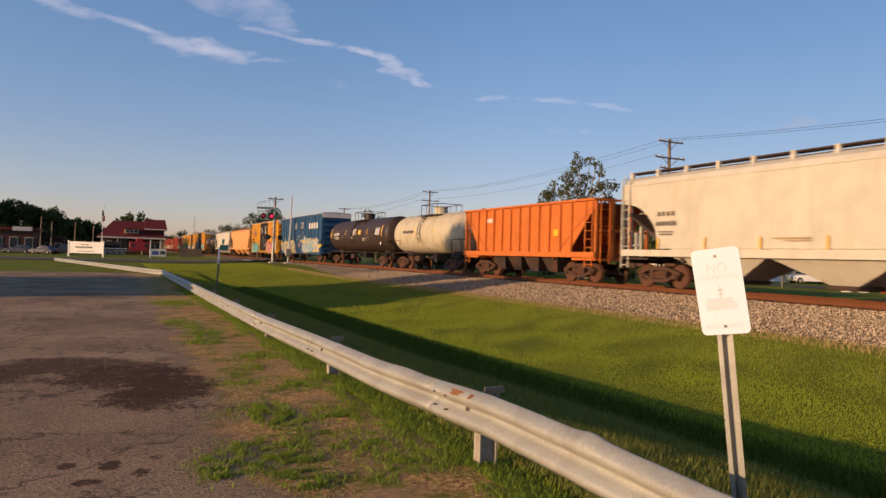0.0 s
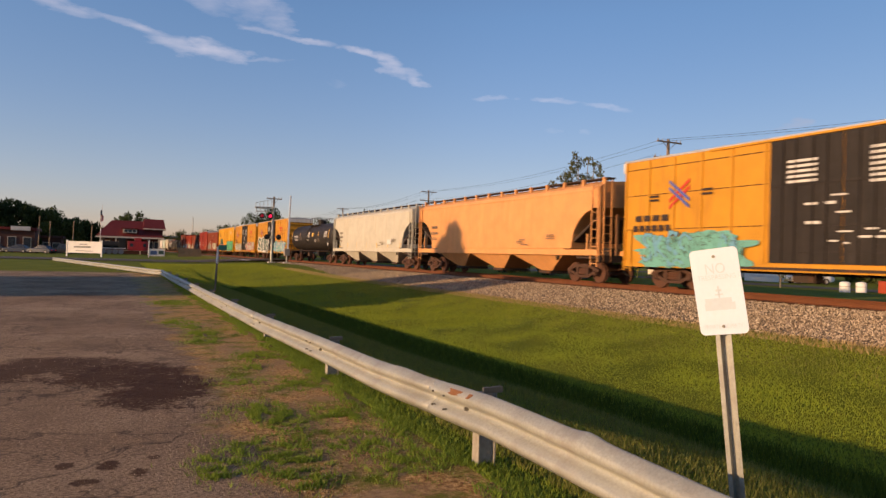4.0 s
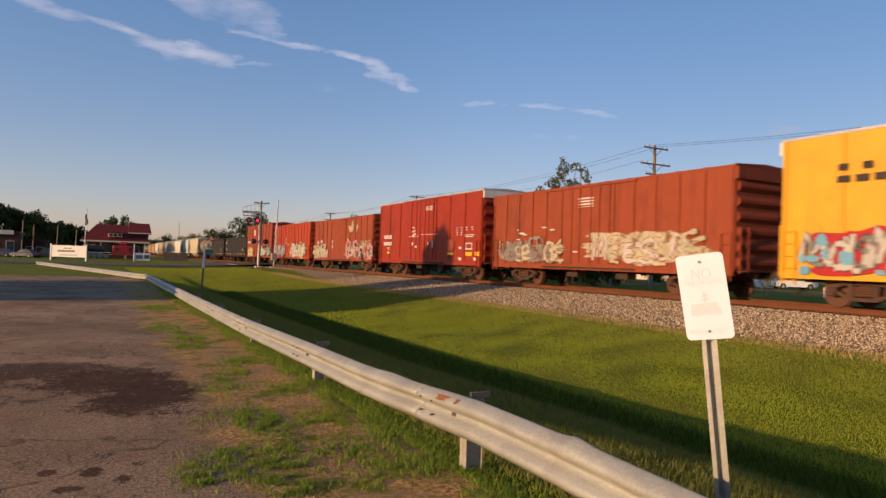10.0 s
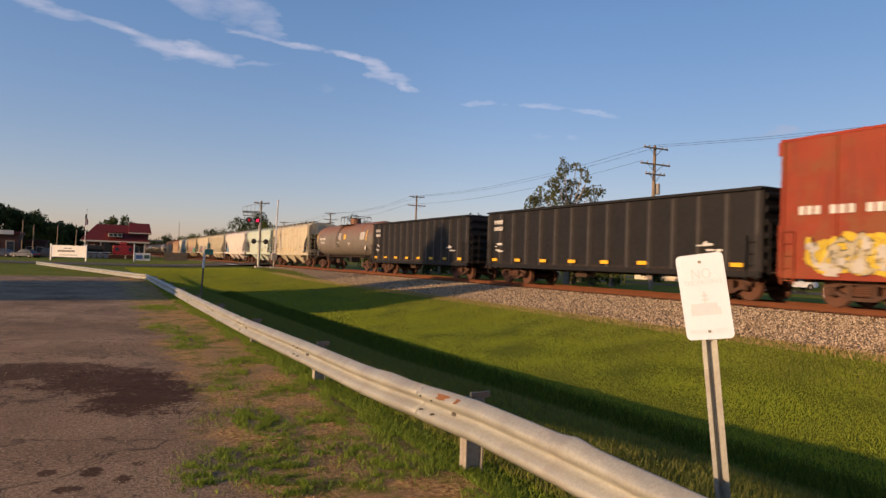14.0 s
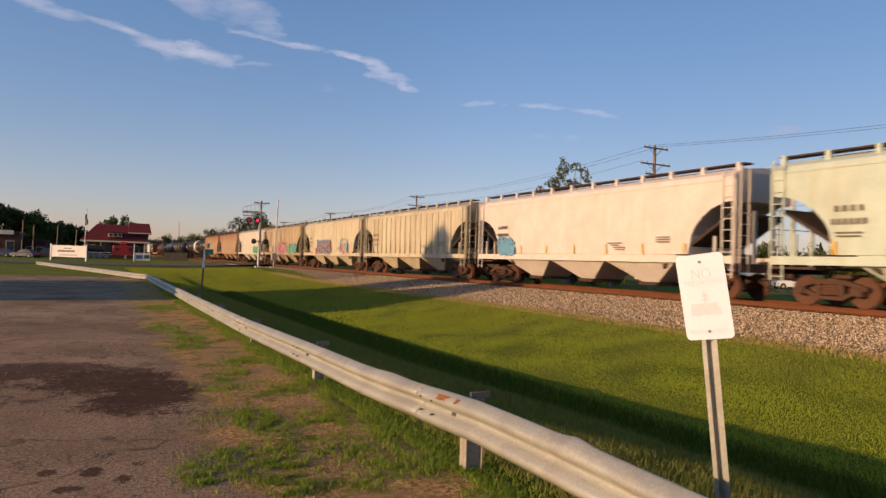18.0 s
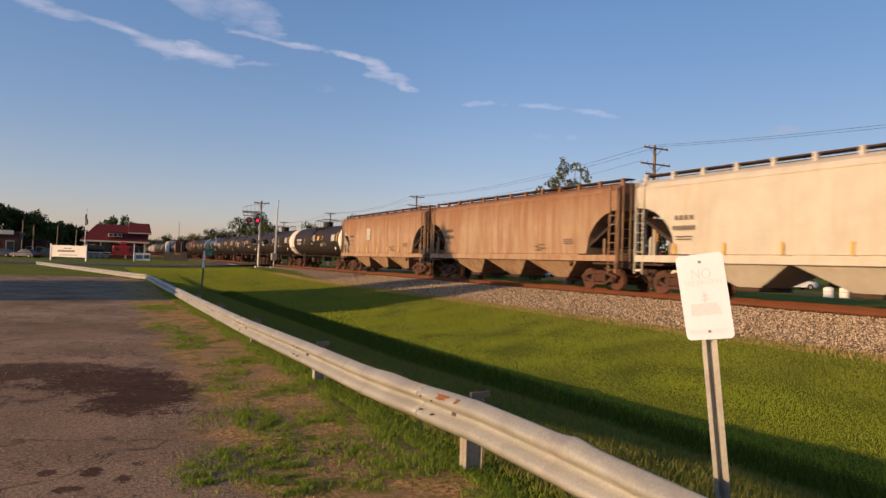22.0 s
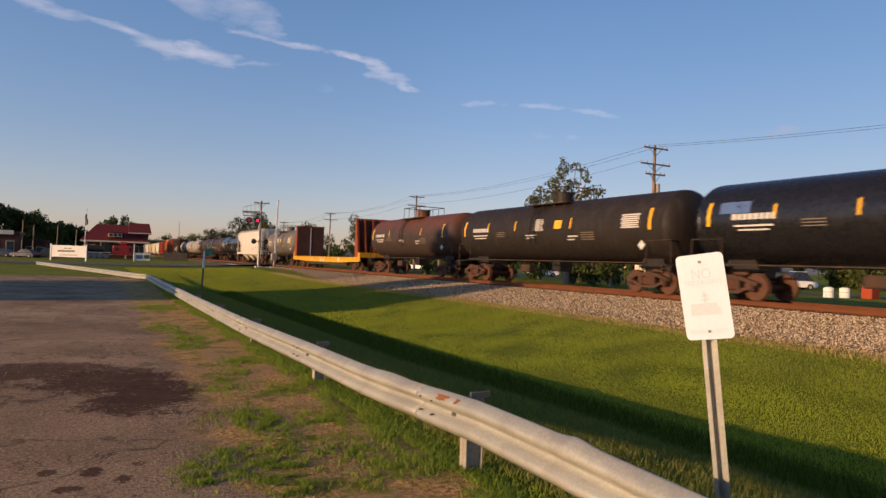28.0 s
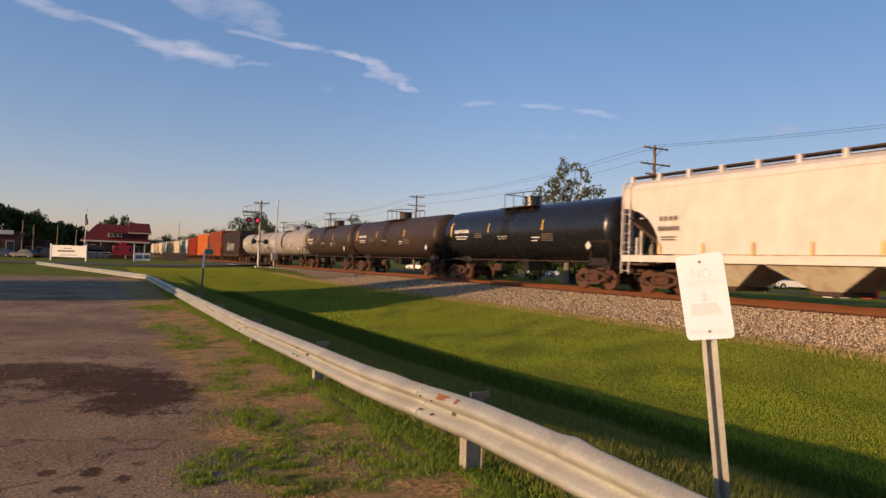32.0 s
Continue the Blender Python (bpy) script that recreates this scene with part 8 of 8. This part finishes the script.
# tall shade trees on the viewer's side, out of view, that throw the long shade over the lawn
for x, y, h, s, low in ((-30, 32.9, 12.9, 4.6, 0.05), (-31, 27.5, 8.8, 5.6, 0.05)):
    k += 1
    tree(x, y, h, s, 20 + k, "dense shade tree on the sunny side of the lot", "leaf_dark", bare=low, per=170, size=0.4, n=44, taper=0.55 if h > 10 else 0.0)

# far woods and hills: one uneven band
def far_band(name, pts, h, seed, label):
    rnd = random.Random(seed)
    clumps = []
    for (xa, ya), (xb, yb) in zip(pts, pts[1:]):
        d = math.hypot(xb - xa, yb - ya)
        n = int(d / 7)
        for i in range(n):
            t = i / n
            hh = h * rnd.uniform(0.55, 1.0)
            for z in (0.25, 0.6, 0.85):
                clumps.append(((xa + (xb - xa) * t + rnd.uniform(-3, 3), ya + (yb - ya) * t + rnd.uniform(-3, 3), hh * z), hh * 0.42))
    v, f = leaf_cloud(rnd, clumps, 5.0, 1.0)
    me = bpy.data.meshes.new(name)
    me.from_pydata(v, [], f)
    me.materials.append(M["leaf_dark"])
    return tagged(new(name, me), label, "woods", kind="stuff")


far_band("far_woods", [(60, 520), (110, 330), (150, 200), (190, 90), (230, -40)], 9.0, 9, "distant dark line of woods beyond the town")
far_band("far_woods", [(-160, 260), (-60, 330), (60, 520)], 11.0, 10, "distant dark line of woods beyond the depot")
bm = bmesh.new()
rings = []
for i in range(60):
    a = radians(-60 + 3.2 * i)
    h = 26 + 14 * noise.noise(Vector((i * 0.21, 0, 4))) + 8 * noise.noise(Vector((i * 0.6, 2, 4)))
    rings.append([(1500 * math.sin(a), 1500 * math.cos(a), -3), (1560 * math.sin(a), 1560 * math.cos(a), h), (1700 * math.sin(a), 1700 * math.cos(a), -3)])
loft(bm, rings, caps=False, closed=False)
# distance haze is painted into the hills' blue-grey base colour
tagged(part("far_hills", bm, material("hazy far hills", (0.10, 0.12, 0.15), 1.0, vary=0.1)), "low blue-grey hills on the horizon", "hills", kind="structure")


# ---- grass ----
def blades(name, spots, h0, h1, width, mat, label, seed, lean=0.5):
    """Upright narrow triangles at the given x, y spots."""
    rs = np.random.RandomState(seed)
    n = len(spots)
    verts = np.zeros((n, 3, 3))
    ang = rs.uniform(0, 6.283, n)
    h = rs.uniform(h0, h1, n)
    z = np.array([ground_z(a, b) for a, b in spots]) - 0.015
    sp = np.array(spots)
    w = width * rs.uniform(0.7, 1.4, n)
    for i, s in ((0, -1), (1, 1)):
        verts[:, i, 0] = sp[:, 0] + s * np.cos(ang) * w
        verts[:, i, 1] = sp[:, 1] + s * np.sin(ang) * w
        verts[:, i, 2] = z
    la = rs.uniform(0, 6.283, n)
    verts[:, 2, 0] = sp[:, 0] + np.cos(la) * lean * h * rs.uniform(0.1, 1, n)
    verts[:, 2, 1] = sp[:, 1] + np.sin(la) * lean * h * rs.uniform(0.1, 1, n)
    verts[:, 2, 2] = z + h
    me = bpy.data.meshes.new(name)
    me.from_pydata(verts.reshape(-1, 3).tolist(), [], np.arange(n * 3).reshape(-1, 3).tolist())
    me.materials.append(M[mat])
    return tagged(new(name, me), label, "grass", kind="stuff")


rs = np.random.RandomState(12)
near = [(float(a), float(b)) for a, b in zip(rs.uniform(2.5, 14.2, 400000), 1.5 + 24 * rs.random_sample(400000) ** 1.3)]
blades("lawn", near, 0.03, 0.046, 0.008, "grass", "short mown green lawn grass", 1)
far = [(float(a), float(b)) for a, b in zip(rs.uniform(2.5, 14.3, 170000), rs.uniform(18, 75, 170000))]
blades("lawn", far, 0.035, 0.085, 0.014, "far_grass", "short mown green lawn grass", 2)

behind = [(float(a), float(b)) for a, b in zip(rs.uniform(2.6, 14.2, 40000), rs.uniform(-16, 2, 40000))]
blades("lawn", behind, 0.03, 0.07, 0.011, "grass", "short mown green lawn grass", 13)


def tufts(count, seed, at, x0=0.55, x1=2.65, y0=1.5, y1=30):
    rs = np.random.RandomState(seed)
    out = []
    while len(out) < count:
        x = rs.uniform(x0, x1)
        y = y0 + (y1 - y0) * rs.random_sample() ** 1.7
        f = noise.noise(Vector((x * 1.5, y * 0.9, 7.0))) + 0.5 * noise.noise(Vector((x * 4, y * 3, 2.0))) + 0.22 * (x - 1.75)
        if f > at:
            out.append((x, y))
    return out


WEED_SPOTS = [(1.33, 15.5, 0.4), (1.55, 13.38, 0.34), (1.63, 21.11, 0.6), (1.94, 10.38, 0.3), (2.04, 8.03, 0.3), (1.44, 14.48, 0.25), (1.45, 12.32, 0.3), (1.41, 8.24, 0.3), (1.41, 6.78, 0.3), (1.46, 6.52, 0.3), (1.48, 6.14, 0.26), (1.37, 5.49, 0.24), (1.32, 5.03, 0.26), (1.26, 4.67, 0.2), (1.12, 5.12, 0.26), (1.12, 5.59, 0.14), (0.81, 5.32, 0.24), (0.71, 4.99, 0.16), (0.97, 5.64, 0.12), (2.0, 6.47, 0.22), (2.18, 6.33, 0.2), (2.07, 5.4, 0.26), (2.1, 4.73, 0.24), (1.75, 5.34, 0.16), (1.87, 4.53, 0.2), (1.76, 9.38, 0.2), (2.34, 10.28, 0.24)]


def patches(per, seed):
    """Ragged low clumps of weeds round the given spots."""
    rs = np.random.RandomState(seed)
    out = []
    for cx, cy, r in WEED_SPOTS:
        for _ in range(int(per * r * r)):
            x, y = cx + r * 0.5 * rs.normal(), cy + r * 0.8 * rs.normal()
            if noise.noise(Vector((x * 9, y * 7, 1.0))) + 0.6 * noise.noise(Vector((x * 25, y * 20, 4.0))) > 0.08:
                out.append((x, y))
    return out


blades("weeds", tufts(22000, 3, 0.26), 0.008, 0.03, 0.005, "weed", "rough green weeds along the guardrail", 3, 1.2)
blades("weeds", patches(46000, 4), 0.015, 0.065, 0.005, "weed", "leafy clumps of green weeds on the bare verge", 4, 1.2)
blades("dry_grass", tufts(60000, 5, -0.3, 0.9), 0.008, 0.026, 0.006, "dry", "dry straw-coloured litter on the bare verge", 5, 2.6)
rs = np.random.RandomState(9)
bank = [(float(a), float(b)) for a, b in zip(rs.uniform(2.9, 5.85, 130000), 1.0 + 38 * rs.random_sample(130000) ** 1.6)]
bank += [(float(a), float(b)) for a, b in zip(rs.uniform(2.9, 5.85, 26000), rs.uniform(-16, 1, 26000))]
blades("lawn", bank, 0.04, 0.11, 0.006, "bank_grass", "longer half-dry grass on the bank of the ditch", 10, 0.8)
rs = np.random.RandomState(6)
strip = [(float(a), float(b)) for a, b in zip(2.52 + 0.3 * (rs.random_sample(80000) + rs.random_sample(80000) - 1), 1.2 + 30 * rs.random_sample(80000) ** 1.5)]
strip = [(a, b) for a, b in strip if a > 2.5 or noise.noise(Vector((a * 5, b * 2.2, 6.0))) > 0.0]
blades("weeds", strip, 0.015, 0.07, 0.006, "weed", "low uncut weeds under the guardrail", 7, 1.2)
# long blades whose darkened colour paints the shade band along the ditch
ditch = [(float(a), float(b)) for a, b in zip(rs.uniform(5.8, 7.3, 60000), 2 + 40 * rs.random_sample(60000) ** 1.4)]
blades("lawn", ditch, 0.08, 0.2, 0.008, "ditch_shade_grass", "long ditch grass with the shade band in its dark green", 11, 0.6)
edge = [(float(13.6 + 0.9 * a), float(b)) for a, b in zip(rs.random_sample(16000), rs.uniform(4, 60, 16000))]
blades("weeds", edge, 0.04, 0.14, 0.012, "dry", "yellowed grass along the ballast", 8, 0.8)


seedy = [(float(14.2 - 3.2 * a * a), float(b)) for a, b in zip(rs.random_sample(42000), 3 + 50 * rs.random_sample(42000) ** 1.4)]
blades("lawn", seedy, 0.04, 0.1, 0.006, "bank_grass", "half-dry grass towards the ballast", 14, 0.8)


def pebbles(count, seed):
    """Loose gravel on the lot and the bare verge."""
    rnd = random.Random(seed)
    verts, faces = [], []
    for _ in range(count):
        y = 2.5 + 15 * rnd.random() ** 1.8
        x = rnd.uniform(-1.2, 2.4) if rnd.random() < 0.6 else rnd.gauss(1.1, 0.5)
        r = rnd.uniform(0.002, 0.006)
        z = ground_z(x, y) + 0.006
        b = len(verts)
        for sx, sy, sz in ((1, 0, 0), (-1, 0, 0), (0, 1, 0), (0, -1, 0), (0, 0, 0.7), (0, 0, -0.7)):
            verts.append((x + sx * r * rnd.uniform(0.7, 1.4), y + sy * r * rnd.uniform(0.7, 1.4), z + sz * r))
        for p, q, w in ((0, 2, 4), (2, 1, 4), (1, 3, 4), (3, 0, 4), (2, 0, 5), (1, 2, 5), (3, 1, 5), (0, 3, 5)):
            faces.append((b + p, b + q, b + w))
    me = bpy.data.meshes.new("gravel")
    me.from_pydata(verts, [], faces)
    me.materials.append(M["stone"])
    return tagged(new("gravel", me), "loose gravel on the old asphalt lot", "gravel", kind="stuff")


pebbles(9000, 31)


def motions():
    """The train runs by at a steady pace."""
    for car, q in CARS:
        walk(car, [(0.0, pose(TRACK_X, q, RAIL_Z)), (32.0, pose(TRACK_X, q - SPEED * 32.0, RAIL_Z))])


motions()
